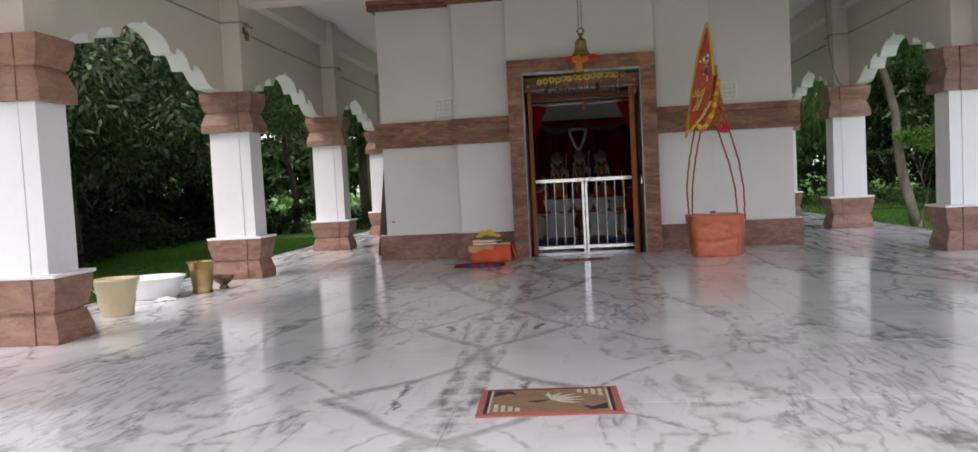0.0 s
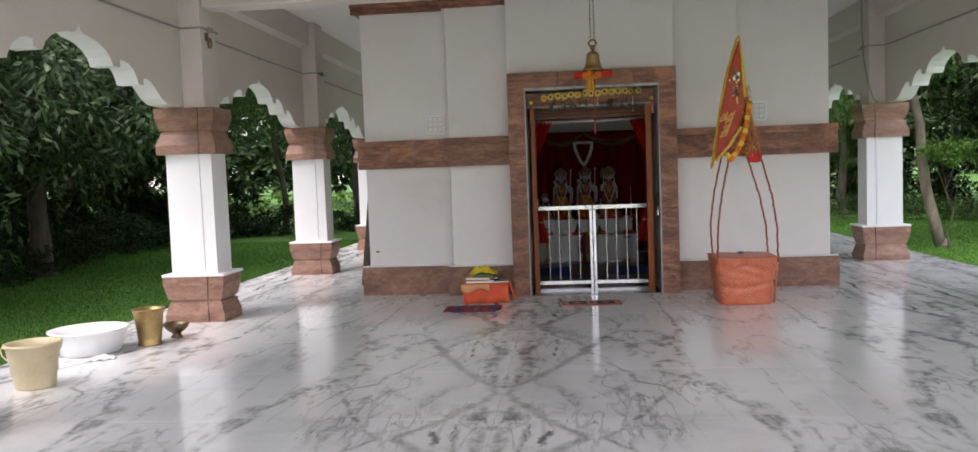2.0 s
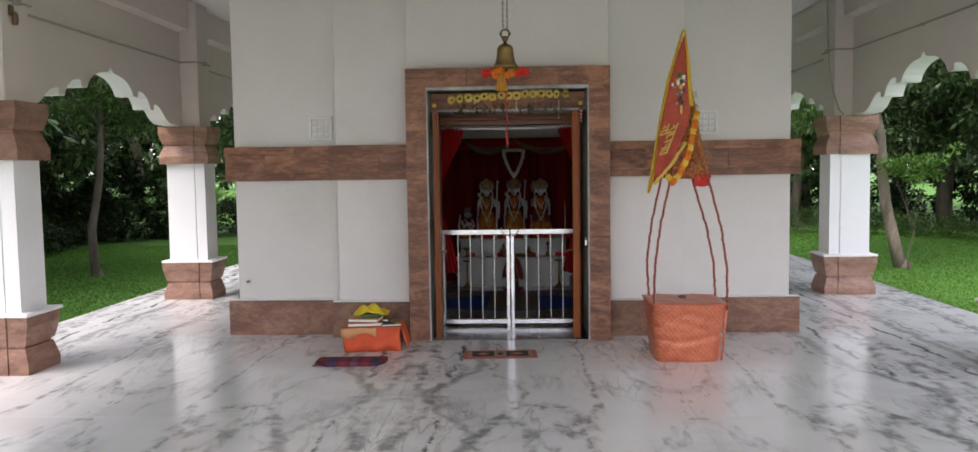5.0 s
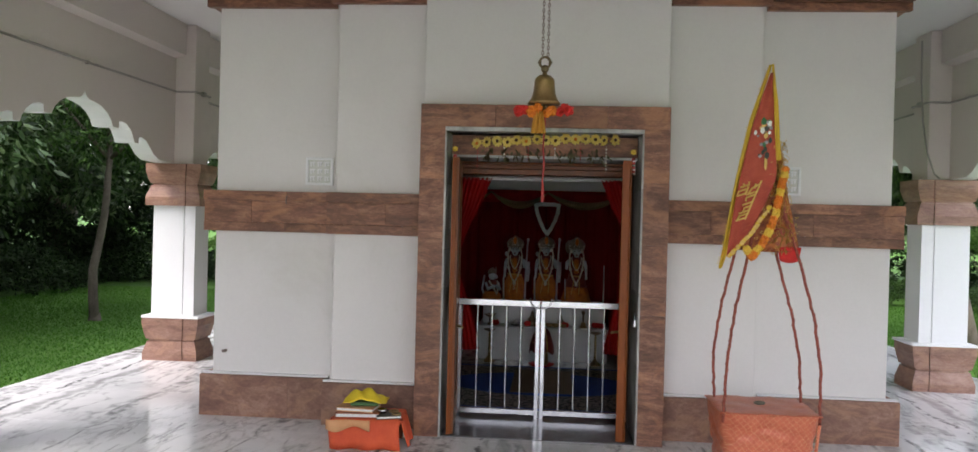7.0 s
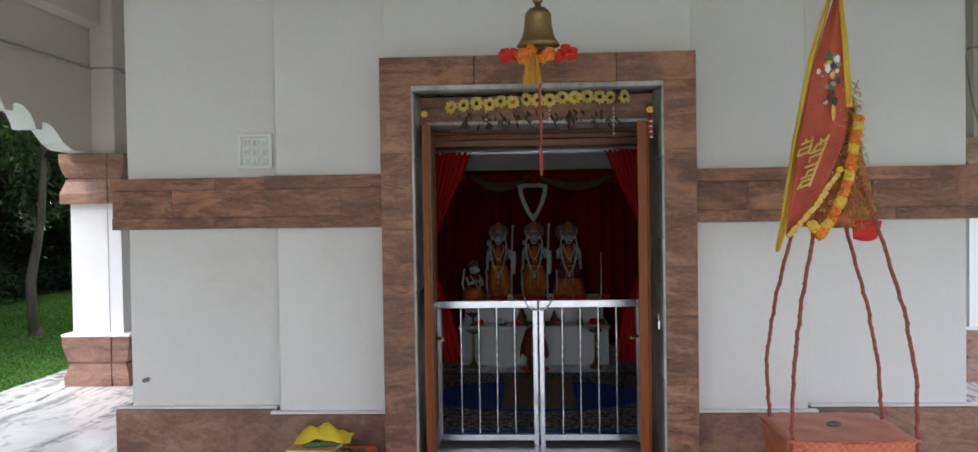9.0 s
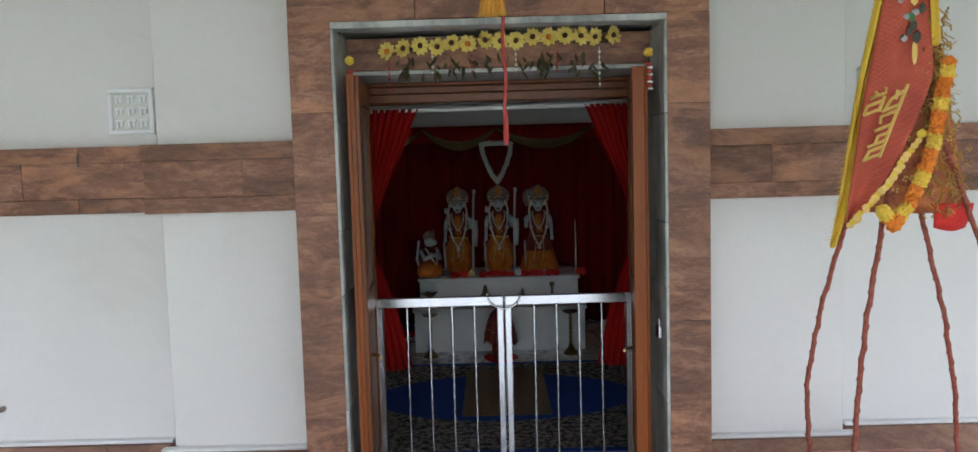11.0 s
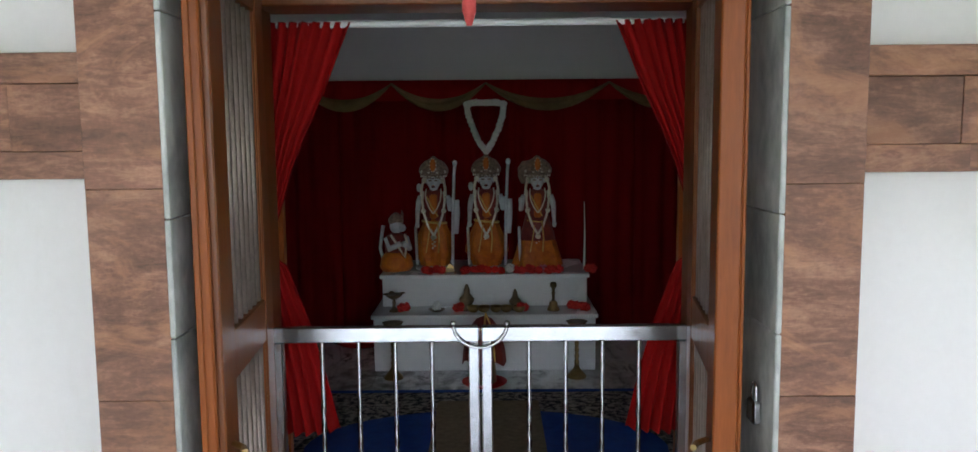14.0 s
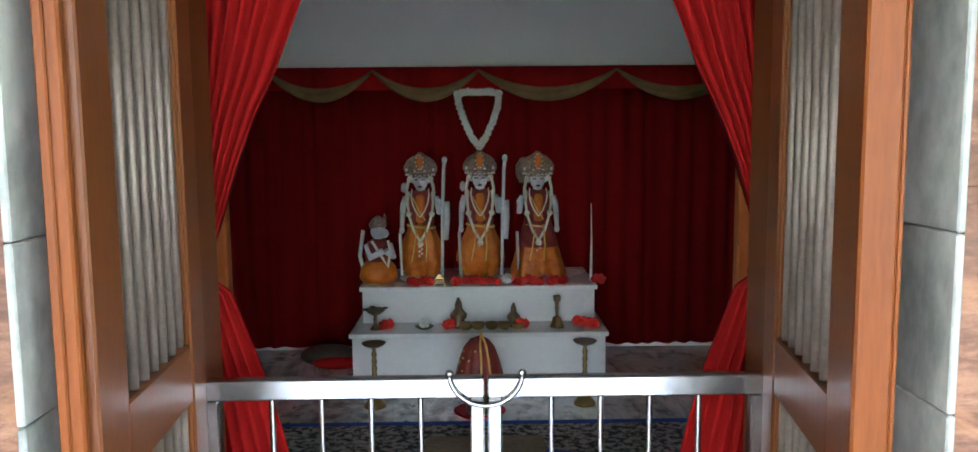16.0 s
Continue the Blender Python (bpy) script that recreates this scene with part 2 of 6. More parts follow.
JAMB = surf("weathered_marble", (0.25, 0.26, 0.25), (0.54, 0.54, 0.515), 4.5, 26, 0.5, 0, 0.2, stretch=(1, 1, 0.6), spread=0.11, dirt=(0.13, 0.13, 0.12))
STEEL = surf("polished_steel", (0.40, 0.40, 0.41), (0.55, 0.55, 0.56), 12, 90, 0.22, 1.0, 0.02)
# sill marble greyed to hold the reflection of the dark shrine
SILL = surf("sill_marble_dark_reflection", (0.11, 0.11, 0.115), (0.23, 0.23, 0.23), 2.5, 40, 0.16, 0, 0.02, spread=0.2)
STEEL_DULL = surf("dull_rod_steel", (0.20, 0.15, 0.13), (0.34, 0.27, 0.24), 8, 90, 0.45, 0.5, 0.03)
BRASS = surf("old_brass", (0.27, 0.18, 0.075), (0.44, 0.31, 0.14), 9, 70, 0.38, 1.0, 0.06, dirt=(0.16, 0.12, 0.06))
BRASS_DARK = surf("dark_brass", (0.14, 0.10, 0.06), (0.26, 0.19, 0.11), 9, 70, 0.45, 0.9, 0.06)
RED = surf("red_curtain_cloth", (0.27, 0.007, 0.008), (0.37, 0.011, 0.010), 2.0, 120, 0.8, 0, 0.1, spread=0.3, spec=0.08)
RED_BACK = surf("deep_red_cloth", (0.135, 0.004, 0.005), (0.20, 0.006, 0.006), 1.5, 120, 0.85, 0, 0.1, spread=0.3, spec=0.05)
GOLDCLOTH = surf("gold_swag_cloth", (0.16, 0.095, 0.035), (0.26, 0.165, 0.065), 7, 90, 0.6, 0.0, 0.1)
CONCRETE = surf("plain_concrete", (0.35, 0.34, 0.32), (0.45, 0.44, 0.42), 2, 40, 0.85, 0, 0.2)
BARK = surf("grey_bark", (0.045, 0.035, 0.026), (0.13, 0.11, 0.085), 6, 50, 0.9, 0, 0.6, stretch=(1, 1, 0.3))
BARK_PALE = surf("pale_bark", (0.085, 0.065, 0.045), (0.24, 0.20, 0.16), 5, 40, 0.9, 0, 0.5, stretch=(1, 1, 0.4))
CABLE = surf("grey_conduit", (0.30, 0.27, 0.25), (0.38, 0.35, 0.33), 6, 50, 0.5, 0, 0.02)


def leaf_mat(name, a, b, c, gloss=0.45):
    m, nt, p = base_mat(name)
    g = nt.nodes.new("ShaderNodeNewGeometry")
    col = ramp(nt, g.outputs["Random Per Island"], [(0.0, a), (0.55, b), (1.0, c)])
    nt.links.new(col, p.inputs["Base Color"])
    p.inputs["Roughness"].default_value = gloss
    p.inputs["Specular IOR Level"].default_value = 0.32
    tr = nt.nodes.new("ShaderNodeBsdfTranslucent")
    nt.links.new(col, tr.inputs[0])
    ms = nt.nodes.new("ShaderNodeMixShader")
    ms.inputs[0].default_value = 0.3
    nt.links.new(p.outputs[0], ms.inputs[1])
    nt.links.new(tr.outputs[0], ms.inputs[2])
    nt.links.new(ms.outputs[0], nt.nodes["Material Output"].inputs[0])
    return m


LEAF_DARK = leaf_mat("dark_leaves", (0.008, 0.022, 0.005), (0.042, 0.088, 0.026), (0.15, 0.21, 0.10), 0.42)
# leaf colour darkened to carry the shade under the trees
LEAF_SHADE = leaf_mat("tree_shade_leaves", (0.006, 0.016, 0.004), (0.018, 0.044, 0.012), (0.05, 0.085, 0.03), 0.6)
LEAF_MID = leaf_mat("mid_leaves", (0.012, 0.036, 0.006), (0.038, 0.095, 0.016), (0.10, 0.20, 0.042), 0.5)
LEAF_LIGHT = leaf_mat("fresh_leaves", (0.05, 0.12, 0.02), (0.09, 0.20, 0.035), (0.16, 0.28, 0.06), 0.45)
GRASS = leaf_mat("grass_blades", (0.032, 0.11, 0.009), (0.058, 0.17, 0.016), (0.095, 0.23, 0.03), 0.8)


def ground_mat():
    m, nt, p = base_mat("lawn_ground")
    v = coords(nt, (1, 1, 1), False)
    f = mth(nt, "ADD", mth(nt, "MULTIPLY", noise_tex(nt, v, 0.25, 5), 0.5), mth(nt, "MULTIPLY", noise_tex(nt, v, 30, 4, 0.7), 0.5))
    nt.links.new(ramp(nt, f, [(0.36, (0.030, 0.095, 0.008)), (0.5, (0.055, 0.155, 0.014)), (0.64, (0.09, 0.21, 0.026))]), p.inputs["Base Color"])
    p.inputs["Roughness"].default_value = 0.9
    bump(nt, p, f, 0.8, 0.05)
    return m


LAWN = ground_mat()
FZ = 0.85      # height of the marble floor
GZ = 0.28      # height of the lawn


# ---- building helpers ----
def finish(bm, smooth=False):
    bmesh.ops.recalc_face_normals(bm, faces=bm.faces)
    for f in bm.faces:
        f.smooth = smooth
    return bm


def mesh_of(name, bm, material, smooth=False):
    finish(bm, smooth)
    me = bpy.data.meshes.new(name)
    bm.to_mesh(me)
    bm.free()
    me.materials.append(material)
    return me


def part(name, bm, material, parent=None, label="", smooth=False):
    ob = new(name, mesh_of(name, bm, material, smooth))
    if parent is not None:
        ob.parent = parent
    if label:
        tagged(ob, label)
    return ob


def thing(name, label, category, at=(0, 0, 0), rz=0, group="", kind=""):
    ob = new(name)
    ob.matrix_basis = pose(*at, 0, 0, rz)
    return tagged(ob, label, category, group, kind)


def box(bm, x0, x1, y0, y1, z0, z1, bevel=0.0):
    n = len(bm.verts)
    r = bmesh.ops.create_cube(bm, size=1, matrix=Matrix.Translation(((x0 + x1) / 2, (y0 + y1) / 2, (z0 + z1) / 2)) @ Matrix.Diagonal((x1 - x0, y1 - y0, z1 - z0, 1)))
    if bevel:
        es = list({e for v in r["verts"] for e in v.link_edges})
        bmesh.ops.bevel(bm, geom=es, offset=bevel, segments=1, affect="EDGES", profile=0.5)
    return bm


def boxm(*a, bevel=0.0):
    return box(bmesh.new(), *a, bevel=bevel)


def prism(pts, depth, axis="x", at=0.0):
    """Extrude a closed outline of (u, v) by depth along an axis, centred at `at`."""
    bm = bmesh.new()
    def put(u, v, d):
        return {"x": (d, u, v), "y": (u, d, v), "z": (u, v, d)}[axis]
    a = [bm.verts.new(put(u, v, at - depth / 2)) for u, v in pts]
    b = [bm.verts.new(put(u, v, at + depth / 2)) for u, v in pts]
    bm.faces.new(a)
    bm.faces.new(list(reversed(b)))
    for i in range(len(pts)):
        j = (i + 1) % len(pts)
        bm.faces.new((a[i], b[i], b[j], a[j]))
    return bm


def lathe(profile, seg=24, bm=None, at=(0, 0, 0), sx=1.0, sy=1.0):
    """Spin (radius, z) pairs round z."""
    bm = bm or bmesh.new()
    rings = []
    for r, z in profile:
        rings.append([bm.verts.new((at[0] + sx * r * math.cos(2 * math.pi * k / seg), at[1] + sy * r * math.sin(2 * math.pi * k / seg), at[2] + z)) for k in range(seg)])
    for a, b in zip(rings, rings[1:]):
        for k in range(seg):
            j = (k + 1) % seg
            bm.faces.new((a[k], a[j], b[j], b[k]))
    for ring in (rings[0], rings[-1]):
        bm.faces.new(ring)
    return bm


def tube(points, radius, seg=8, bm=None, taper=None):
    """A round bar along points."""
    bm = bm or bmesh.new()
    pts = [Vector(p) for p in points]
    rings = []
    side = None
    for i, p in enumerate(pts):
        d = (pts[min(i + 1, len(pts) - 1)] - pts[max(i - 1, 0)]).normalized()
        if side is None:
            side = d.orthogonal().normalized()
        side = (side - d * side.dot(d)).normalized()
        up = d.cross(side)
        r = radius if taper is None else radius + (taper - radius) * i / (len(pts) - 1)
        rings.append([bm.verts.new(p + r * (math.cos(2 * math.pi * k / seg) * side + math.sin(2 * math.pi * k / seg) * up)) for k in range(seg)])
    for a, b in zip(rings, rings[1:]):
        for k in range(seg):
            j = (k + 1) % seg
            bm.faces.new((a[k], a[j], b[j], b[k]))
    bm.faces.new(rings[0])
    bm.faces.new(list(reversed(rings[-1])))
    return bm


def sheet(grid, thick=0.0):
    """A sheet through rows of points, given thickness along its normals."""
    bm = bmesh.new()
    vs = [[bm.verts.new(p) for p in row] for row in grid]
    for a, b in zip(vs, vs[1:]):
        for i in range(len(a) - 1):
            bm.faces.new((a[i], a[i + 1], b[i + 1], b[i]))
    bmesh.ops.recalc_face_normals(bm, faces=bm.faces)
    if thick:
        bmesh.ops.solidify(bm, geom=list(bm.faces), thickness=thick)
    return bm


def ball(bm, c, r, sub=1, sc=(1, 1, 1)):
    bmesh.ops.create_icosphere(bm, subdivisions=sub, radius=r, matrix=Matrix.Translation(c) @ Matrix.Diagonal((*sc, 1)))
    return bm


# ---- ground, platform, steps ----
bm = bmesh.new()
bmesh.ops.create_grid(bm, x_segments=60, y_segments=60, size=400)
ground = part("ground", bm, LAWN, label="mown green lawn reaching the trees")
ground.location = (0, 10, GZ)
tagged(ground, category="ground", kind="structure")

# unseen paving, added pale so that it reflects light into the hall
forecourt = tagged(part("pavement", boxm(-11, 11, -16, 1.2, GZ - 0.1, GZ + 0.02), surf("pale_bounce_paving", (0.46, 0.43, 0.40), (0.58, 0.55, 0.51), 1.5, 30, 0.85, 0, 0.15)), "unseen pale paving before the steps, added to bounce light", "pavement", kind="structure")
PX, PY0, PY1 = 4.74, 1.75, 20.6
platform = tagged(part("platform", boxm(-PX + 0.02, PX - 0.02, PY0 + 0.02, PY1, GZ - 0.3, FZ - 0.03), CONCRETE), "plain raised plinth under the marble floor", "platform", kind="structure")
steps = tagged(new("steps"), "marble steps up to the temple floor", "steps", kind="structure")
for k in range(3):
    part("step", boxm(-2.0, 2.0, PY0 - 0.34 * (k + 1), PY0 - 0.34 * k + (0.0 if k else 0.015), GZ - 0.2, FZ - 0.145 * (k + 1), bevel=0.006), MARBLE, steps)

# ---- columns, arches, beams, ceiling ----
CX = 3.94
ROWS_Y = (2.2, 5.91, 9.61, 13.33, 17.05, 20.0)
CEIL = 4.42


def col_profile(prof, inner):
    """Square stone block of a turned outline, in a wide main piece and a narrow strip on its inner side."""
    bm = bmesh.new()
    for x0f, x1f, yf in ((-1.0, 0.44, 1.0), (0.452, 0.96, 0.95)):
        rings = []
        for h, z in prof:
            rings.append([bm.verts.new((inner * h * xf, 0.76 * h * yf * ys, z)) for xf, ys in ((x0f, -1), (x1f, -1), (x1f, 1), (x0f, 1))])
        for a, b in zip(rings, rings[1:]):
            for k in range(4):
                bm.faces.new((a[k], a[(k + 1) % 4], b[(k + 1) % 4], b[k]))
        bm.faces.new(rings[0])
        bm.faces.new(rings[-1])
    low = min(h for h, z in prof)
    xa, xb = sorted((inner * low * 0.40, inner * low * 0.60))
    box(bm, xa, xb, -low * 0.76 * 0.94, low * 0.76 * 0.94, prof[0][1] + 0.005, prof[-1][1] - 0.005)
    return bm


BASE = ((0.30, 0.0), (0.302, 0.075), (0.268, 0.185), (0.266, 0.20), (0.25, 0.202), (0.25, 0.222), (0.272, 0.224), (0.288, 0.28), (0.303, 0.35), (0.31, 0.37), (0.31, 0.45))
CAP = ((0.30, 1.645), (0.302, 1.735), (0.262, 1.84), (0.26, 1.858), (0.246, 1.86), (0.246, 1.878), (0.262, 1.88), (0.282, 1.93), (0.298, 1.985), (0.302, 2.005), (0.302, 2.09))


def column(inner):
    c = thing("column", "white painted column with red sandstone base and capital", "column", group="columns of the open hall")
    part("base", col_profile(BASE, inner), STONE_COL, c, "moulded red sandstone base block")
    bm = boxm(-0.315, 0.315, -0.245, 0.245, 0.45, 0.475, bevel=0.004)
    part("base_slab", bm, SHAFT, c, "thin white slab")
    part("shaft", col_profile(((0.235, 0.475), (0.232, 1.645)), inner), SHAFT, c)
    part("capital", col_profile(CAP, inner), STONE_COL, c, "moulded red sandstone capital")
    part("pier", boxm(-0.19, 0.19, -0.175, 0.175, 2.09, CEIL - FZ - 0.004, bevel=0.006), BEAM, c, "plain painted pier above the capital")
    return c


for inner, cx in ((1, -CX), (-1, CX)):
    first = None
    for ry in ROWS_Y[:5]:
        m = pose(cx, ry, FZ)
        if first is None:
            first = column(inner)
            first.matrix_basis = m
        else:
            copy_thing(first, m)


def arch_outline(y0, y1, top):
    """Spandrel above a cusped arch between two piers, as (y, z)."""
    mid, half = (y0 + y1) / 2, (y1 - y0) / 2
    side = [(0.0, 3.45), (0.03, 3.405), (0.07, 3.385)]
    side += [(0.16, 3.375), (0.26, 3.355), (0.35, 3.315), (0.42, 3.26), (0.46, 3.195)]
    side += [(0.56, 3.195), (0.565, 3.255), (0.62, 3.262), (0.70, 3.245), (0.78, 3.195), (0.83, 3.13), (0.85, 3.085)]
    side += [(0.93, 3.085), (0.935, 3.145), (0.99, 3.15), (1.07, 3.125), (1.15, 3.07), (1.24, 3.00), (1.36, 2.955), (half, 2.945)]
    pts = [(mid + u, z) for u, z in reversed(side)] + [(mid - u, z) for u, z in side[1:]]
    return pts + [(y0, top), (y1, top)]


for sx in (-1, 1):
    side_name = "west" if sx < 0 else "east"
    for n, (y0, y1) in enumerate(zip(ROWS_Y, ROWS_Y[1:5])):
        arch = tagged(part("arch_wall_" + side_name, prism(arch_outline(y0 + 0.176, y1 - 0.176, CEIL - 0.005), 0.2, "x", sx * (CX + 0.12)), BEAM), "cusped arch wall between two columns", "arch", kind="structure")
        arch.data.materials.append(SHAFT)
        for f in arch.data.polygons:
            if abs(f.normal.x) < 0.5:
                f.material_index = 1
        led = tagged(part("beam_ledge_" + side_name, prism([(sx * (CX + 0.018), 4.06), (sx * (CX - 0.10), 4.085), (sx * (CX - 0.10), CEIL - 0.006), (sx * (CX + 0.018), CEIL - 0.006)], y1 - y0 - 0.405, "y", (y0 + y1) / 2), BEAM), "painted beam along the ceiling edge", "beam", kind="structure")
for n, ry in enumerate((2.2, 5.91, 9.61)):
    tagged(part("cross_beam", boxm(-CX + 0.195, CX - 0.195, ry - 0.13, ry + 0.13, 3.90, CEIL - 0.004, bevel=0.008), BEAM), "painted ceiling beam across the hall", "beam", kind="structure")
# ceiling and roof run on unseen past the front columns to shade the floor
ceiling = tagged(part("ceiling", boxm(-CX - 0.75, CX + 0.75, 0.9, 20.6, CEIL, CEIL + 0.16), CEILING), "plain white painted hall ceiling", "ceiling", kind="structure")
roof = tagged(part("roof", boxm(-CX - 0.8, CX + 0.8, 0.85, 20.65, CEIL + 0.162, CEIL + 0.4), PLASTER), "flat white roof slab", "roof", kind="structure")

# ---- shrine walls ----
WY0, WYM, WYC = 11.0, 10.86, 10.74     # front faces: outer bays, middle bays, bay above the door
WX0, WXM, WXC = 2.57, 1.58, 0.895
IN_Y = 11.45                            # inside face of the front wall
BACK = 15.1                             # inside face of the back wall
wall = lambda nm, lab, *a: tagged(part(nm, boxm(*a, bevel=0.004), PLASTER), lab, "wall", kind="structure")
for s, nm in ((-1, "west"), (1, "east")):
    lo, hi = sorted((s * WXM, s * WX0))
    wall("wall_front_outer_" + nm, "white painted shrine wall", lo, hi, WY0, IN_Y, FZ, CEIL - 0.003)
    lo, hi = sorted((s * 0.72, s * WXM))
    wall("wall_front_middle_" + nm, "white painted shrine wall", lo + (0.0015 if s > 0 else 0), hi - (0.0015 if s < 0 else 0), WYM, IN_Y, FZ, CEIL - 0.003)
    lo, hi = sorted((s * (WX0 - 0.22), s * (WX0 - 0.002)))
    # side wall with an added, unseen high opening that lights the upper shrine
    for y0, y1, z0, z1 in ((IN_Y + 0.001, 11.6, FZ, CEIL - 0.003), (14.95, BACK + 0.24, FZ, CEIL - 0.003), (11.601, 14.949, FZ, 3.52), (11.601, 14.949, 3.72, CEIL - 0.003)):
        wall("wall_side_" + nm, "white painted shrine side wall", lo, hi, y0, y1, z0, z1)
wall("wall_above_door", "white painted wall above the doorway", -WXC + 0.002, WXC - 0.002, WYC, WYM - 0.001, 3.262, CEIL - 0.003)
wall("wall_over_lintel", "white painted wall over the lintel", -0.719, 0.719, WYM, IN_Y - 0.001, 3.1, CEIL - 0.003)
tagged(part("wall_back", boxm(-WX0 + 0.23, WX0 - 0.23, BACK, BACK + 0.22, FZ, CEIL - 0.003, bevel=0.004), SHAFT), "white painted back wall of the shrine", "wall", kind="structure")
tagged(part("ceiling_shrine", boxm(-WX0 + 0.22, WX0 - 0.22, IN_Y, BACK, 3.75, 3.85), SHAFT), "plain white shrine ceiling", "ceiling", kind="structure")


def stone_course(parent, x0, x1, yf, yb, z0, z1, cuts, mat=None, proud=0.0):
    """A row of stone blocks between x0 and x1, cut at the given places."""
    edges = [x0, *cuts, x1]
    for a, b in zip(edges, edges[1:]):
        d = random.uniform(0, 0.006) + proud
        part("stone_block", boxm(a + 0.0002, b - 0.0002, yf - d, yb, z0 + 0.0003, z1 - 0.0003, bevel=0.0012), mat or STONE, parent)


def cuts_for(x0, x1, step):
    out, x = [], x0 + step * random.uniform(0.5, 1.0)
    while x < x1 - 0.2:
        out.append(x)
        x += step * random.uniform(0.75, 1.25)
    return out


for s, nm in ((-1, "west"), (1, "east")):
    band = tagged(new("stone_band_" + nm), "red sandstone band of stacked blocks on the shrine wall", "stone band", kind="structure")
    plinth = tagged(new("stone_plinth_" + nm), "red sandstone plinth along the shrine wall foot", "plinth", kind="structure")
    for a, b, wy in ((WXM, WX0 + 0.075, WY0), (WXC, WXM, WYM)):
        lo, hi = sorted((s * (a + (0.05 if a == WXM else 0)), s * (b + (0.05 if b == WXM else 0))))
        stone_course(band, lo, hi, wy - 0.06, wy - 0.001, 2.295, 2.365, cuts_for(lo, hi, 0.7))
        stone_course(band, lo, hi, wy - 0.05, wy - 0.001, 2.365, 2.535, cuts_for(lo, hi, 0.5))
        stone_course(band, lo, hi, wy - 0.07, wy - 0.001, 2.535, 2.61, cuts_for(lo, hi, 0.9), proud=0.004)
        stone_course(plinth, lo, hi, wy - 0.07, wy - 0.001, FZ, 1.17, cuts_for(lo, hi, 1.1), PLINTH)
        part("plinth_cap", boxm(lo, hi, wy - 0.05, wy - 0.001, 1.171, 1.186, bevel=0.003), SHAFT, plinth, "white painted ledge")
    lo, hi = sorted((s * (WX0 + 0.002), s * (WX0 + 0.075)))
    part("band_return", boxm(lo, hi, WY0 + 0.001, BACK, 2.297, 2.61, bevel=0.004), STONE, band)
    part("plinth_return", boxm(lo, hi, WY0 + 0.001, BACK, FZ, 1.17, bevel=0.004), STONE, plinth)
    corn = tagged(new("cornice_" + nm), "dark red sandstone cornice under the ceiling", "cornice", kind="structure")
    for a, b, wy in ((WXM + 0.05, WX0 + 0.09, WY0), (WXC + 0.01, WXM + 0.05, WYM)):
        lo, hi = sorted((s * a, s * b))
        part("cornice_piece", boxm(lo, hi, wy - 0.06, wy - 0.001, 4.04, 4.10, bevel=0.004), STONE, corn)
        part("cornice_piece", boxm(lo, hi, wy - 0.10, wy - 0.001, 4.102, 4.20, bevel=0.004), STONE, corn)
    lo, hi = sorted((s * (WX0 + 0.002), s * (WX0 + 0.06)))
    part("cornice_return", boxm(lo, hi, WY0 + 0.001, BACK, 4.04, 4.10, bevel=0.004), STONE, corn)
    lo, hi = sorted((s * (WX0 + 0.002), s * (WX0 + 0.10)))
    part("cornice_return", boxm(lo, hi, WY0 + 0.001, BACK, 4.102, 4.20, bevel=0.004), STONE, corn)

# ---- door surround ----
surround = tagged(new("door_surround"), "red sandstone door frame of large blocks", "door frame", kind="structure")
for s in (-1, 1):
    zs = [FZ, 1.38, 1.78, 2.28, 2.72, 3.1]
    for z0, z1 in zip(zs, zs[1:]):
        lo, hi = sorted((s * 0.712, s * 0.893))
        part("frame_block", boxm(lo, hi, 10.6 - random.uniform(0, 0.003), 10.858, z0 + 0.0003, z1 - 0.0003, bevel=0.0015), STONE, surround)
for a, b in ((-0.893, -0.35), (-0.35, 0.45), (0.45, 0.893)):
    part("frame_block", boxm(a + 0.0008, b - 0.0008, 10.6, 10.858, 3.1, 3.262, bevel=0.003), STONE, surround)
reveal = tagged(new("door_reveal"), "weathered white marble lining of the doorway", "door frame", kind="structure")
for s in (-1, 1):
    lo, hi = sorted((s * 0.698, s * 0.7115))
    zc = (FZ, 1.42, 1.93, 2.21, 2.68, 3.07)
    for z0, z1 in zip(zc, zc[1:]):
        part("marble_panel", boxm(lo, hi, 10.592 - random.uniform(0, 0.003), 11.283, z0 + 0.001, z1 - 0.001, bevel=0.003), JAMB, reveal)
part("marble_panel", boxm(-0.7115, 0.7115, 10.592, 10.70, 3.0705, 3.0985, bevel=0.003), JAMB, reveal)
part("lintel_stone", boxm(-0.697, 0.697, 10.90, 11.0, 2.92, 3.07, bevel=0.003), STONE, reveal, "dark red sandstone inner lintel")
part("marble_panel", boxm(-0.697, 0.697, 10.88, 11.40, 2.90, 2.9195, bevel=0.003), JAMB, reveal)
# the sill's dark grey paints in the shrine's dark reflection
tagged(part("threshold", boxm(-0.71, 0.71, 10.62, 11.5, FZ - 0.02, FZ + 0.006, bevel=0.002), SILL), "worn marble door sill, dark reflection put in its grey", "door sill", kind="structure")


# ---- doors, gate, bell and garland at the doorway ----
def bar(bm, a, b, r, seg=8):
    return tube([a, b], r, seg, bm)


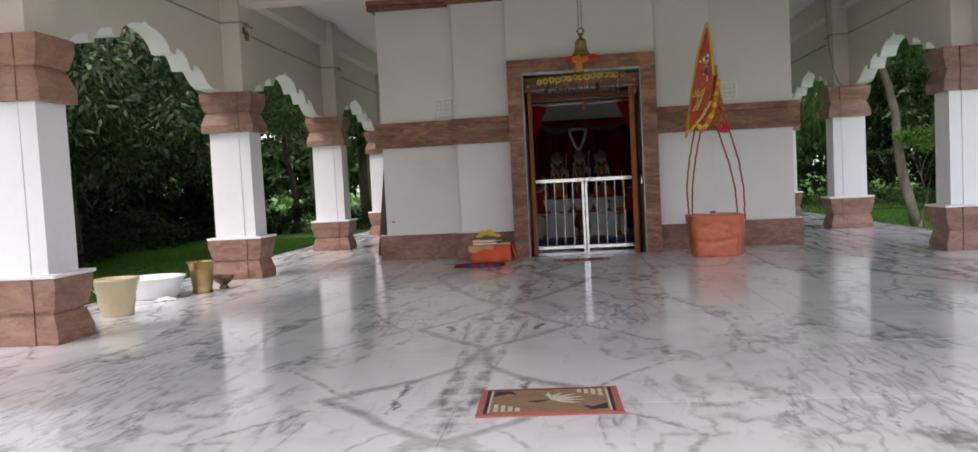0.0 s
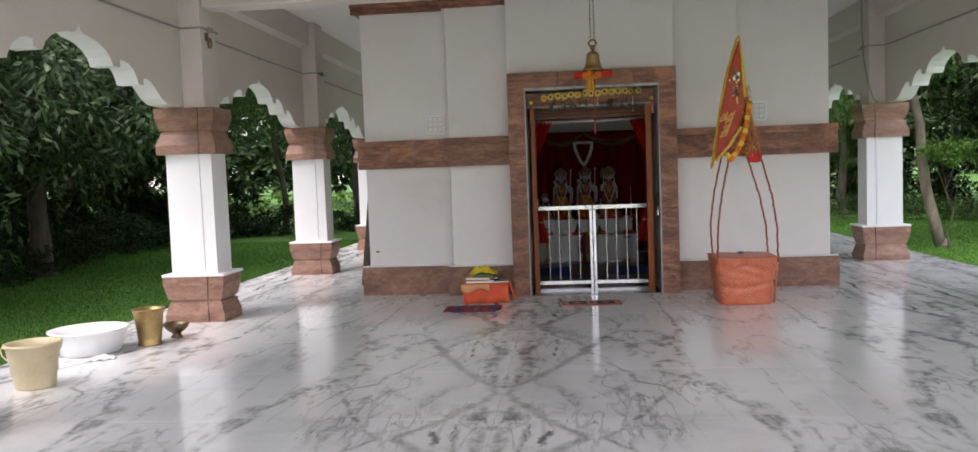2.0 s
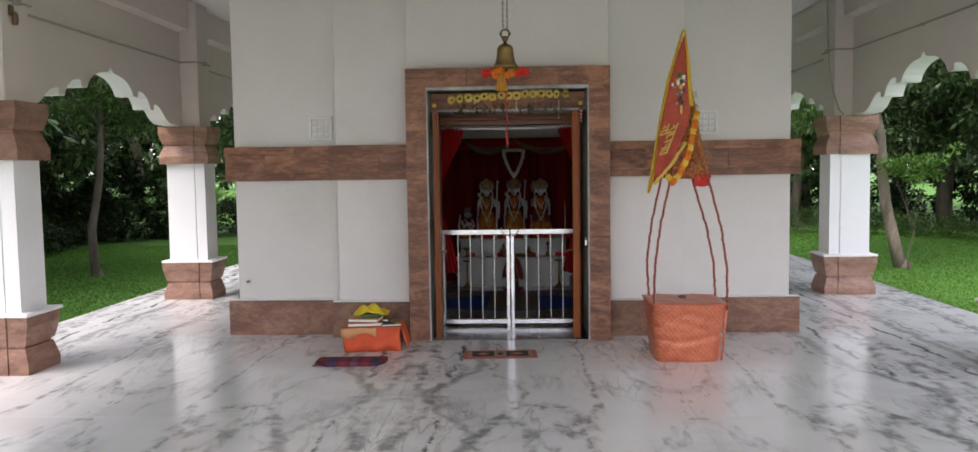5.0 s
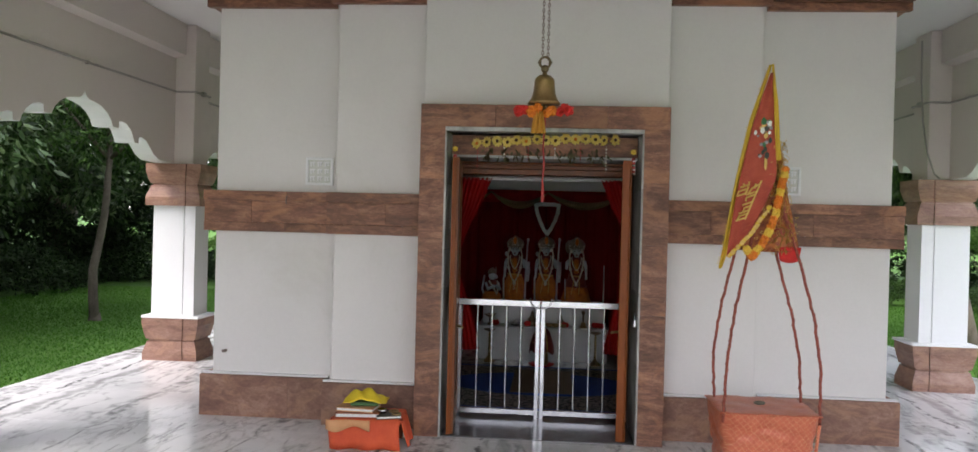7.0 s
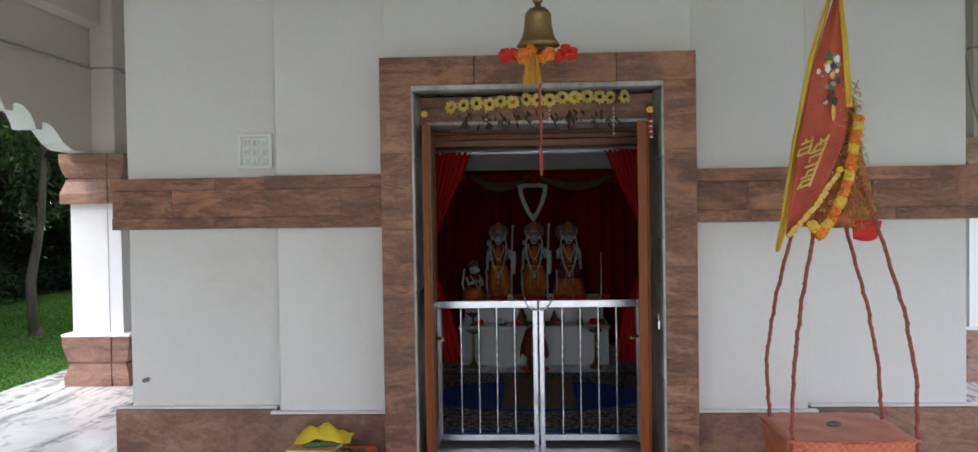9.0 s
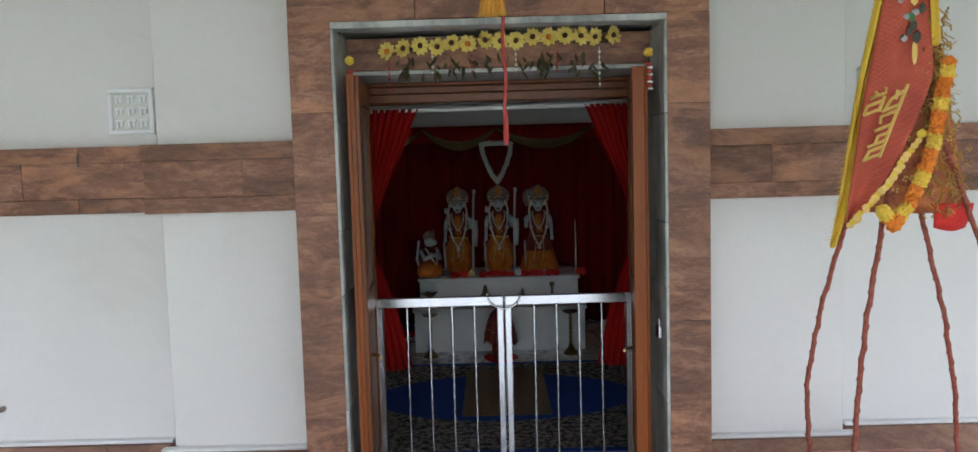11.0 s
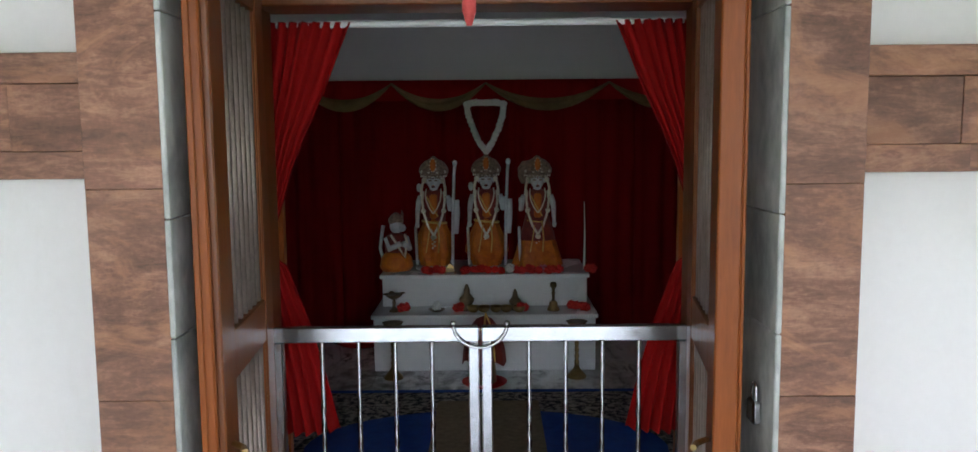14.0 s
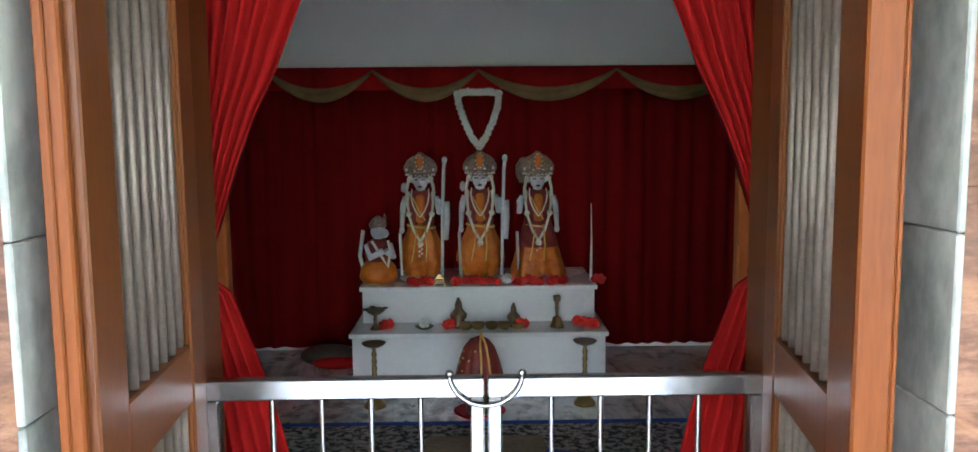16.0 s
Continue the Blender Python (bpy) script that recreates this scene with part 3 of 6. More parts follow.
def door_leaf(nm, s):
    """A wooden leaf with upright steel rods, folded back into the doorway; local y runs from the hinge to the free edge."""
    leaf = tagged(new(nm), "varnished wooden door leaf with steel rods, standing open", "door", kind="structure")
    W, T, z0, z1 = 0.64, 0.04, 0.02, 2.03
    H = T / 2
    for nm2, a in (("stile", (-H, H, -0.11, 0, z0, z1)), ("stile", (-H, H, -W, -W + 0.13, z0, z1)), ("top_rail", (-H + 0.002, H - 0.002, -W + 0.131, -0.111, z1 - 0.12, z1)),
                   ("middle_rail", (-H + 0.002, H - 0.002, -W + 0.131, -0.111, 0.93, 1.06)), ("bottom_rail", (-H + 0.002, H - 0.002, -W + 0.131, -0.111, z0, 0.22))):
        part(nm2, boxm(*a, bevel=0.004), WOOD, leaf)
    strip = (-H - 0.012, H - 0.016) if s < 0 else (-H - 0.004, H + 0.012)
    part("edge_strip", boxm(*strip, -W - 0.020, -W - 0.001, z0, z1, bevel=0.004), WOOD_LIGHT, leaf, "lighter wooden closing strip")
    lip = (-H - 0.012, -H + 0.004) if s < 0 else (H + 0.0125, H + 0.022)
    part("strip_bead", boxm(*lip, -W - 0.014 - (0.012 if s < 0 else 0), -W + 0.012 - (0.0325 if s < 0 else 0), z0, z1, bevel=0.003), WOOD_LIGHT, leaf, "rounded bead along the strip")
    # moulded inner border round the rods
    for zb0, zb1 in ((1.06, z1 - 0.12), (0.22, 0.93)):
        for yb in (-W + 0.131, -0.119):
            part("bead", boxm(-H + 0.006, H - 0.006, yb, yb + 0.008, zb0 + 0.001, zb1 - 0.001, bevel=0.003), WOOD, leaf)
    n = 7
    for k in range(n):
        y = -0.135 - (W - 0.29) * k / (n - 1)
        part("rod", bar(bmesh.new(), (0, y, 1.055), (0, y, z1 - 0.115), 0.0105), STEEL_DULL, leaf, smooth=True)
        part("rod", bar(bmesh.new(), (0, y, 0.215), (0, y, 0.935), 0.0105), STEEL_DULL, leaf, smooth=True)
    bolt = bmesh.new()
    tube([(s * -0.03, -W + 0.03, 0.80), (s * -0.06, -W + 0.0, 0.80), (s * -0.07, -W - 0.03, 0.80)], 0.008, 8, bolt)
    part("door_bolt", bolt, BRASS, leaf, "brass bolt")
    return leaf


for nm, s in (("door_1", -1), ("door_2", 1)):
    lf = door_leaf(nm, s)
    lf.matrix_basis = pose(s * 0.674, 11.27, FZ, 0, 0, 4.4 if s < 0 else -7.5)
inner_frame = tagged(new("door_frame_1"), "varnished wooden door frame", "door frame", kind="structure")
for s in (-1, 1):
    lo, hi = sorted((s * 0.688, s * 0.80))
    part("jamb", boxm(lo, hi, 11.285, 11.50, FZ, 2.879, bevel=0.004), WOOD, inner_frame)
    lo, hi = sorted((s * 0.712, s * 0.765))
    part("architrave", boxm(lo, hi, 11.655, 11.70, FZ, 2.79, bevel=0.004), WOOD_LIGHT, inner_frame, "lighter wooden inner post")
    lo, hi = sorted((s * 0.770, s * 0.80))
    part("architrave", boxm(lo, hi, 11.501, 11.70, FZ, 2.79, bevel=0.004), WOOD, inner_frame)
for z0, z1, y0 in ((2.88, 2.9, 11.27), (2.845, 2.88, 11.29), (2.80, 2.845, 11.31)):
    part("head_moulding", boxm(-0.687, 0.687, y0, 11.5, z0, z1 - 0.001, bevel=0.004), WOOD, inner_frame)
lock = thing("padlock", "small steel padlock hanging on the door chain", "padlock", (0.684, 10.69, 1.715))
part("lock_body", boxm(-0.012, 0.012, -0.026, 0.026, -0.03, 0.03, bevel=0.006), STEEL, lock)
part("shackle", tube([(0, -0.016, 0.028)] + [(0, -0.016 * math.cos(a), 0.055 + 0.016 * math.sin(a)) for a in [k * math.pi / 6 for k in range(7)]] + [(0, 0.016, 0.028)], 0.004), STEEL, lock)

gate = thing("steel_gate", "low polished stainless steel double gate, closed", "gate", (0, 11.275, FZ))
for s in (-1, 1):
    wing = part("gate_leaf", bmesh.new(), STEEL, gate)
    bm = bmesh.new()
    x0, x1 = sorted((s * 0.004, s * 0.656))
    box(bm, x0, x1, -0.016, 0.016, 0.897, 0.947, 0.004)
    box(bm, x0, x1, -0.016, 0.016, 0.03, 0.075, 0.004)
    for a, b in ((s * 0.004, s * 0.038), (s * 0.626, s * 0.656)):
        a, b = sorted((a, b))
        box(bm, a, b, -0.0165, 0.0165, 0.0, 0.896, 0.004)
    me = mesh_of("gate_leaf", bm, STEEL)
    wing.data = me
    for k in range(1, 5):
        x = s * (0.038 + 0.1167 * k)
        bm = bmesh.new()
        seg, n = 6, 40
        rings = []
        for i in range(n + 1):
            z = 0.075 + 0.822 * i / n
            tw = 0 if z < 0.25 or z > 0.7 else (z - 0.25) * 28
            rings.append([bm.verts.new((x + 0.0085 * (1.0 if q % 2 else 0.62) * math.cos(q * math.pi / 4 + tw), 0.0085 * (1.0 if q % 2 else 0.62) * math.sin(q * math.pi / 4 + tw), z)) for q in range(8)])
        for a, b in zip(rings, rings[1:]):
            for q in range(8):
                bm.faces.new((a[q], a[(q + 1) % 8], b[(q + 1) % 8], b[q]))
        part("bar", bm, STEEL, wing, smooth=True)
for s in (-1, 1):
    for z in (0.14, 0.80):
        part("hinge_pin", tube([(s * 0.655, 0.004, z), (s * 0.689, 0.004, z)], 0.009, 10), STEEL, gate)
ringpts = [(0.085 * math.cos(a), -0.026, 0.957 + 0.075 * math.sin(a)) for a in [math.pi + k * math.pi / 14 for k in range(15)]]
part("latch_ring", tube(ringpts, 0.0055, 8), STEEL, gate, "half ring latch over the top rail", smooth=True)
for x in (-0.085, 0.085):
    part("latch_knob", ball(bmesh.new(), (x, -0.024, 0.96), 0.0095, 2), STEEL, gate)


def chain(bm, x, y, z0, z1, r=0.012):
    z, k = z0, 0
    while z < z1:
        pts = []
        for i in range(11):
            a = 2 * math.pi * i / 10
            u, w = 0.55 * r * math.cos(a), 1.25 * r * math.sin(a)
            pts.append((x + (u if k % 2 else 0), y + (0 if k % 2 else u), z + w))
        tube(pts, 0.0028, 5, bm)
        z += 1.85 * r
        k += 1
    return bm


BX, BY = 0.005, 9.9
bell = thing("temple_bell", "old brass bell hanging on two steel chains", "bell", (BX, BY, 3.17))
prof = [(r * 0.88, z) for r, z in [(0.118, 0.0), (0.112, 0.012), (0.095, 0.032), (0.083, 0.06), (0.076, 0.10), (0.072, 0.135), (0.074, 0.142), (0.066, 0.16), (0.045, 0.178), (0.018, 0.186), (0.015, 0.21)]]
part("bell_body", lathe(prof, 28), BRASS, bell, smooth=True)
bm = bmesh.new()
ball(bm, (0, 0, 0.222), 0.026, 2, (1, 0.7, 1))
tube([(0.034 * math.cos(a), 0, 0.262 + 0.034 * math.sin(a)) for a in [k * math.pi / 8 for k in range(17)]], 0.008, 8, bm)
for s in (-1, 1):
    ball(bm, (s * 0.034, 0, 0.262), 0.014, 1)
part("bell_loop", bm, BRASS_DARK, bell, smooth=True)
ch = chain(bmesh.new(), -0.016, 0, 0.30, CEIL - 3.18)
chain(ch, 0.018, 0.004, 0.29, CEIL - 3.18)
part("chain", ch, STEEL_DULL, bell, "twin steel link chain")
part("clapper", ball(tube([(0, 0, 0.1), (0.004, 0, -0.02)], 0.006), (0.005, 0, -0.035), 0.022, 2), BRASS_DARK, bell)

ORANGE = surf("orange_flowers", (0.60, 0.13, 0.01), (0.85, 0.28, 0.02), 30, 120, 0.7, 0, 0.2)
YELLOW = surf("yellow_flowers", (0.70, 0.42, 0.03), (0.85, 0.62, 0.10), 30, 120, 0.7, 0, 0.2)
PETAL = surf("pale_yellow_petals", (0.72, 0.50, 0.06), (0.86, 0.70, 0.22), 25, 120, 0.65, 0, 0.1)
BROWN = surf("brown_flower_heart", (0.05, 0.02, 0.01), (0.12, 0.05, 0.02), 60, 200, 0.8, 0, 0.3)
SCARLET = surf("scarlet_flowers", (0.52, 0.015, 0.010), (0.70, 0.03, 0.02), 30, 120, 0.7, 0, 0.2)
WHITEFL = surf("white_flowers", (0.68, 0.70, 0.66), (0.85, 0.85, 0.80), 40, 140, 0.7, 0, 0.2)
DRYLEAF = surf("dried_leaves", (0.09, 0.075, 0.03), (0.17, 0.15, 0.07), 30, 120, 0.8, 0, 0.2)
THREAD = surf("red_thread", (0.34, 0.03, 0.03), (0.48, 0.07, 0.06), 60, 300, 0.8, 0, 0.3)
BEADS = surf("pearl_beads", (0.66, 0.60, 0.48), (0.80, 0.76, 0.66), 60, 200, 0.35, 0, 0.05)


def tuft(bm, c, r, n=14, seed=0):
    """A ruffled flower head."""
    rnd = random.Random(seed)
    made = bmesh.ops.create_icosphere(bm, subdivisions=3, radius=r)
    for v in made["verts"]:
        v.co = v.co * rnd.uniform(0.62, 1.12) + Vector(c)
    return bm


bell_garland = thing("bell_garland", "red and orange cloth flowers tied under the bell", "garland", (BX, BY - 0.01, 3.12))
for k, (x, z, r) in enumerate(((-0.155, 0.005, 0.036), (-0.115, 0.01, 0.034), (0.13, 0.03, 0.028), (0.155, 0.012, 0.036), (0.10, 0.0, 0.03))):
    part("red_flower", tuft(bmesh.new(), (x, 0, z), r, 12, k), SCARLET, bell_garland)
for k, (x, z, r) in enumerate(((-0.075, 0.0, 0.04), (0.05, 0.005, 0.035), (-0.04, 0.02, 0.035), (0.02, -0.01, 0.03))):
    part("orange_flower", tuft(bmesh.new(), (x, -0.02, z), r, 14, 10 + k), ORANGE, bell_garland)
part("tassel_cloth", sheet([[(-0.03 + (u - 0.5) * (0.05 + 0.010 * i), 0.014 * math.sin(u * 18 + i * 0.4) - 0.03, -0.028 * i) for u in [k / 16 for k in range(17)]] for i in range(6)], 0.003), surf("marigold_cloth", (0.50, 0.22, 0.02), (0.66, 0.34, 0.05), 20, 90, 0.6, 0, 0.1), bell_garland, "hanging orange cloth tassel", smooth=True)
rope = thing("bell_rope", "thin red thread rope hanging from the bell", "rope", (BX, BY, 0))
part("cord", tube([(0.006 + 0.004 * math.sin(k * 1.3), 0, 3.10 - 0.052 * k) for k in range(11)], 0.006, 7), THREAD, rope, smooth=True)
part("tassel", lathe([(0.004, 0.07), (0.009, 0.055), (0.009, 0.01), (0.010, -0.03), (0.004, -0.05)], 10, None, (0.006, 0, 2.60)), THREAD, rope, smooth=True)

pm = bmesh.new()
pm.faces.new([pm.verts.new(p) for p in ((-0.007, 0, 0.010), (0.007, 0, 0.010), (0.011, -0.004, 0.032), (0.0, -0.008, 0.046), (-0.011, -0.004, 0.032))])
bmesh.ops.solidify(pm, geom=list(pm.faces), thickness=0.0015)
PETAL_MESH = mesh_of("petal", pm, PETAL)
toran = thing("door_garland", "hanging door garland of artificial yellow sunflowers", "garland", (0, 10.86, 0))
rnd = random.Random(4)
for k in range(15):
    u = k / 14
    x = -0.50 + 1.02 * u
    z = 3.005 + 0.035 * math.sin(u * 2.2) + rnd.uniform(-0.006, 0.006) + 0.008 * u
    f_ob = part("sunflower", lathe([(0.012, -0.004), (0.015, 0.0), (0.012, 0.004)], 10), DRYLEAF, toran)
    f_ob.location = (x, rnd.uniform(-0.012, 0.004), z)
    f_ob.rotation_euler = (rnd.uniform(-0.3, 0.3), rnd.uniform(-1, 1), rnd.uniform(-0.5, 0.5))
    for j in range(11):
        pt = new("petal", PETAL_MESH)
        pt.parent = f_ob
        pt.matrix_basis = pose(0, -0.006, 0, 0, 360 * j / 11 + rnd.uniform(-6, 6), 0) @ pose(0, 0, 0, rnd.uniform(-14, 14), 0, 0)
    part("flower_heart", ball(bmesh.new(), (0, -0.012, 0), 0.014, 1, (1, 0.5, 1)), BROWN if k % 5 else ORANGE, f_ob)
dr = bmesh.new()
for k in range(70):
    x, z = rnd.uniform(-0.47, 0.5), rnd.uniform(2.90, 2.99)
    L, w, a = rnd.uniform(0.03, 0.07), rnd.uniform(0.006, 0.012), rnd.uniform(-0.8, 0.8)
    y = rnd.uniform(-0.01, 0.02)
    dr.faces.new([dr.verts.new(p) for p in ((x, y, z), (x + w + L * 0.5 * math.sin(a), y - 0.008, z - L * 0.5), (x + L * math.sin(a), y + 0.004, z - L), (x - w + L * 0.5 * math.sin(a), y + 0.006, z - L * 0.5))])
bmesh.ops.solidify(dr, geom=list(dr.faces), thickness=0.001)
tagged(part("dried_leaf_fringe", dr, DRYLEAF, toran, "dried brown mango leaf fringe"), kind="stuff")
part("string", tube([(-0.56 + 1.12 * k / 16, 0.01, 3.015 + 0.02 * math.sin(k / 16 * 2.6) - 0.012 * (k % 2)) for k in range(17)], 0.003, 5), DRYLEAF, toran)
for k, x in enumerate((-0.5, -0.3, -0.12, 0.08, 0.27, 0.46)):
    bm = bmesh.new()
    for j in range(7 if k in (0, 5) else 4):
        ball(bm, (x, 0.0, 2.975 - 0.024 * j), 0.0055 if j % 2 else 0.0075, 1)
    tube([(x, 0, 3.0), (x, 0, 2.975 - 0.024 * (7 if k in (0, 5) else 4))], 0.0012, 4, bm)
    part("bead_string", bm, BEADS if k % 2 else THREAD, toran, "hanging string of small beads")
for s in (-1, 1):
    tie = thing("door_tassel", "red and yellow thread tassel tied to the door top", "tassel", (s * 0.64, 10.63, 2.86), group="tassels of the doorway")
    bm = bmesh.new()
    for j in range(4):
        ball(bm, (0, 0, -0.03 * j + 0.03), 0.016, 1, (1, 1, 0.8))
    part("red_bead", bm, THREAD, tie)
    bm = bmesh.new()
    for j in range(4):
        ball(bm, (0.006, -0.006, -0.03 * j + 0.015), 0.013, 1, (1, 1, 0.5))
    part("white_bead", bm, WHITEFL, tie)
    part("yellow_flower", tuft(bmesh.new(), (0, 0, 0.08), 0.02, 12, 5), YELLOW, tie)

# ---- wall fittings ----
PLATE_BACK = surf("greenish_plate", (0.60, 0.61, 0.56), (0.70, 0.70, 0.66), 6, 60, 0.6, 0, 0.05)
for nm, x in (("west", -1.745), ("east", 1.80)):
    pl = thing("wall_vent_plate", "white square cast vent plate with a raised grid", "vent plate", (x, WY0 - 0.001, 2.775), group="vent plates on the shrine wall")
    bm = bmesh.new()
    for a in ((-0.108, 0.108, -0.024, 0, 0.088, 0.108), (-0.108, 0.108, -0.024, 0, -0.108, -0.088), (-0.108, -0.088, -0.0238, 0, -0.0878, 0.0878), (0.088, 0.108, -0.0238, 0, -0.0878, 0.0878)):
        box(bm, *a, bevel=0.003)
    part("frame", bm, SHAFT, pl)
    part("back_plate", boxm(-0.088, 0.088, -0.005, -0.0005, -0.088, 0.088), PLATE_BACK, pl)
    for i in range(3):
        for j in range(3):
            cx, cz = -0.057 + 0.057 * i, -0.057 + 0.057 * j
            bm = bmesh.new()
            box(bm, cx - 0.021, cx + 0.021, -0.017, -0.005, cz + 0.010, cz + 0.018)
            box(bm, cx - 0.016, cx - 0.006, -0.017, -0.005, cz - 0.02, cz + 0.009)
            box(bm, cx + 0.004, cx + 0.014, -0.017, -0.005, cz - 0.014, cz + 0.009)
            part("relief", bm, SHAFT, pl)
hook = thing("wall_hook", "small rusty iron hook in the stone band", "hook", (-1.98, WY0 - 0.06, 2.545))
part("shank", tube([(0, 0, 0.03), (0, -0.03, 0.03), (0, -0.035, 0.0), (0, -0.03, -0.03)], 0.005, 6), STEEL_DULL, hook)
stub = thing("pipe_stub", "short metal pipe stub out of the shrine wall", "pipe", (-2.47, WY0, 1.35))
part("pipe", tube([(0, 0.0, 0), (0, -0.05, 0.0)], 0.012, 10), STEEL_DULL, stub)
part("nut", lathe([(0.02, -0.008), (0.022, 0.0), (0.02, 0.008)], 8, None, (0, -0.03, 0.0)), STEEL_DULL, stub)

# ---- conduits and brackets along the arches ----
for s in (-1, 1):
    for y0, y1 in zip(ROWS_Y, ROWS_Y[1:5]):
        c = thing("conduit", "thin grey cable pipe run along the arch wall", "conduit", (s * (CX + 0.008), 0, 0), group="cable pipes of the hall")
        part("pipe", tube([(0, y0 + 0.18, 3.705), (0, (y0 + y1) / 2, 3.697), (0, y1 - 0.18, 3.705)], 0.011, 8), CABLE, c)
        part("clip", boxm(-0.02, 0.02, (y0 + y1) / 2 - 0.01, (y0 + y1) / 2 + 0.01, 3.68, 3.71), CABLE, c)
    for ry in (5.91, 9.61, 13.33):
        c = thing("conduit", "thin grey cable pipe bent round the pier", "conduit", (s * (CX - 0.19), ry, 0), group="cable pipes of the hall")
        part("pipe", tube([(s * 0.18, -0.188, 3.705), (-s * 0.013, -0.188, 3.705), (-s * 0.013, 0.188, 3.705), (s * 0.18, 0.188, 3.705)], 0.011, 8), CABLE, c)
        part("junction", boxm(-s * 0.02 - 0.02, -s * 0.02 + 0.02, -0.03, 0.03, 3.68, 3.73, bevel=0.004), CABLE, c)
br = thing("lamp_holder", "small dark empty lamp holder on the pier", "lamp holder", (-CX + 0.19, 9.55, 3.62))
part("bracket", boxm(0, 0.02, -0.025, 0.025, -0.03, 0.05, bevel=0.004), BRASS_DARK, br)
part("socket", lathe([(0.018, -0.08), (0.024, -0.05), (0.022, 0.0), (0.01, 0.02)], 12, None, (0.04, 0, -0.02)), BRASS_DARK, br)
cord = thing("loose_cable", "loose grey cable sagging beside the pier", "cable", (CX - 0.25, 13.1, 0))
part("wire", tube([(-0.05, 0, 4.3), (-0.045, 0, 3.9), (-0.02, 0, 3.5), (0.03, 0, 3.2), (0.10, 0, 3.0), (0.16, 0.02, 2.955)], 0.009, 6), CABLE, cord)

# ---- leaning plank beside the shrine ----
plank = thing("wooden_plank", "weathered brown plank leaning against the shrine side", "plank", (-2.74, 11.9, FZ), 0)
part("board", prism([(-0.16, 0.0), (-0.08, 0.0), (0.045, 1.45), (0.01, 1.45)], 0.14, "y"), BARK, plank)

# ---- floor mats ----
def mat_thing(at, rz, w, d, seed):
    t_ = thing("floor_mat", "woven brown doormat with a red border and black and white pattern", "mat", at, rz, group="doormats")
    tan = surf("mat_tan", (0.20, 0.12, 0.065), (0.33, 0.21, 0.12), 30, 200, 0.95, 0, 0.5)
    part("border", boxm(-w / 2, w / 2, -d / 2, d / 2, 0.001, 0.008, bevel=0.002), surf("mat_red", (0.36, 0.10, 0.075), (0.48, 0.16, 0.12), 40, 250, 0.95, 0, 0.5), t_, "faded red border")
    part("field", boxm(-w / 2 + 0.045, w / 2 - 0.03, -d / 2 + 0.035, d / 2 - 0.035, 0.004, 0.0095), tan, t_)
    blk = surf("mat_black", (0.012, 0.012, 0.014), (0.03, 0.03, 0.032), 40, 200, 0.95, 0, 0.4)
    crm = surf("mat_cream", (0.50, 0.43, 0.33), (0.62, 0.55, 0.44), 40, 200, 0.95, 0, 0.4)
    part("stripe", boxm(-w / 2 + 0.03, -w / 2 + 0.045, -d / 2 + 0.03, d / 2 - 0.03, 0.004, 0.0105), blk, t_)
    part("stripe", boxm(-w / 2 + 0.046, -w / 2 + 0.055, -d / 2 + 0.035, d / 2 - 0.035, 0.004, 0.0106), crm, t_)
    part("stripe", boxm(w / 2 - 0.045, w / 2 - 0.03, -d / 2 + 0.03, d / 2 - 0.03, 0.004, 0.0105), blk, t_)
    part("stripe", boxm(w / 2 - 0.055, w / 2 - 0.046, -d / 2 + 0.035, d / 2 - 0.035, 0.004, 0.0106), crm, t_)
    part("stripe", boxm(-w / 2 + 0.03, w / 2 - 0.03, d / 2 - 0.035, d / 2 - 0.026, 0.004, 0.0104), blk, t_)
    for k in range(4):
        part("block_stripe", boxm(-w / 2 + 0.07 + 0.03 * k, -w / 2 + 0.088 + 0.03 * k, -d / 2 + 0.05, -d / 2 + 0.05 + 0.11 - 0.02 * k, 0.004, 0.0108), crm, t_)
        part("block_stripe", boxm(w / 2 - 0.088 - 0.03 * k, w / 2 - 0.07 - 0.03 * k, d / 2 - 0.16 + 0.02 * k, d / 2 - 0.05, 0.004, 0.0108), crm, t_)
    for s in (-1, 1):
        part("corner_motif", prism([(s * (-w / 2 + 0.06), s * (d / 2 - 0.14)), (s * (-w / 2 + 0.12), s * (d / 2 - 0.09)), (s * (-w / 2 + 0.16), s * (d / 2 - 0.11)), (s * (-w / 2 + 0.13), s * (d / 2 - 0.05)), (s * (-w / 2 + 0.06), s * (d / 2 - 0.06))], 0.006, "z", 0.0079), blk, t_)
    for k in range(6):
        a = -0.5 + 0.42 * k
        part("leaf_motif", prism([(0.01, 0.0), (0.07 * math.cos(a) - 0.012 * math.sin(a), 0.07 * math.sin(a) + 0.012 * math.cos(a)), (0.15 * math.cos(a), 0.12 * math.sin(a)), (0.07 * math.cos(a) + 0.012 * math.sin(a), 0.07 * math.sin(a) - 0.012 * math.cos(a))], 0.006, "z", 0.0081), crm, t_)
    part("seed_motif", prism([(-0.09, -0.02), (-0.05, -0.005), (0.0, 0.0), (-0.05, -0.03)], 0.006, "z", 0.0083), blk, t_)
    return t_


mat_thing((-0.325, 3.99, FZ), 1.5, 0.60, 0.42, 1)


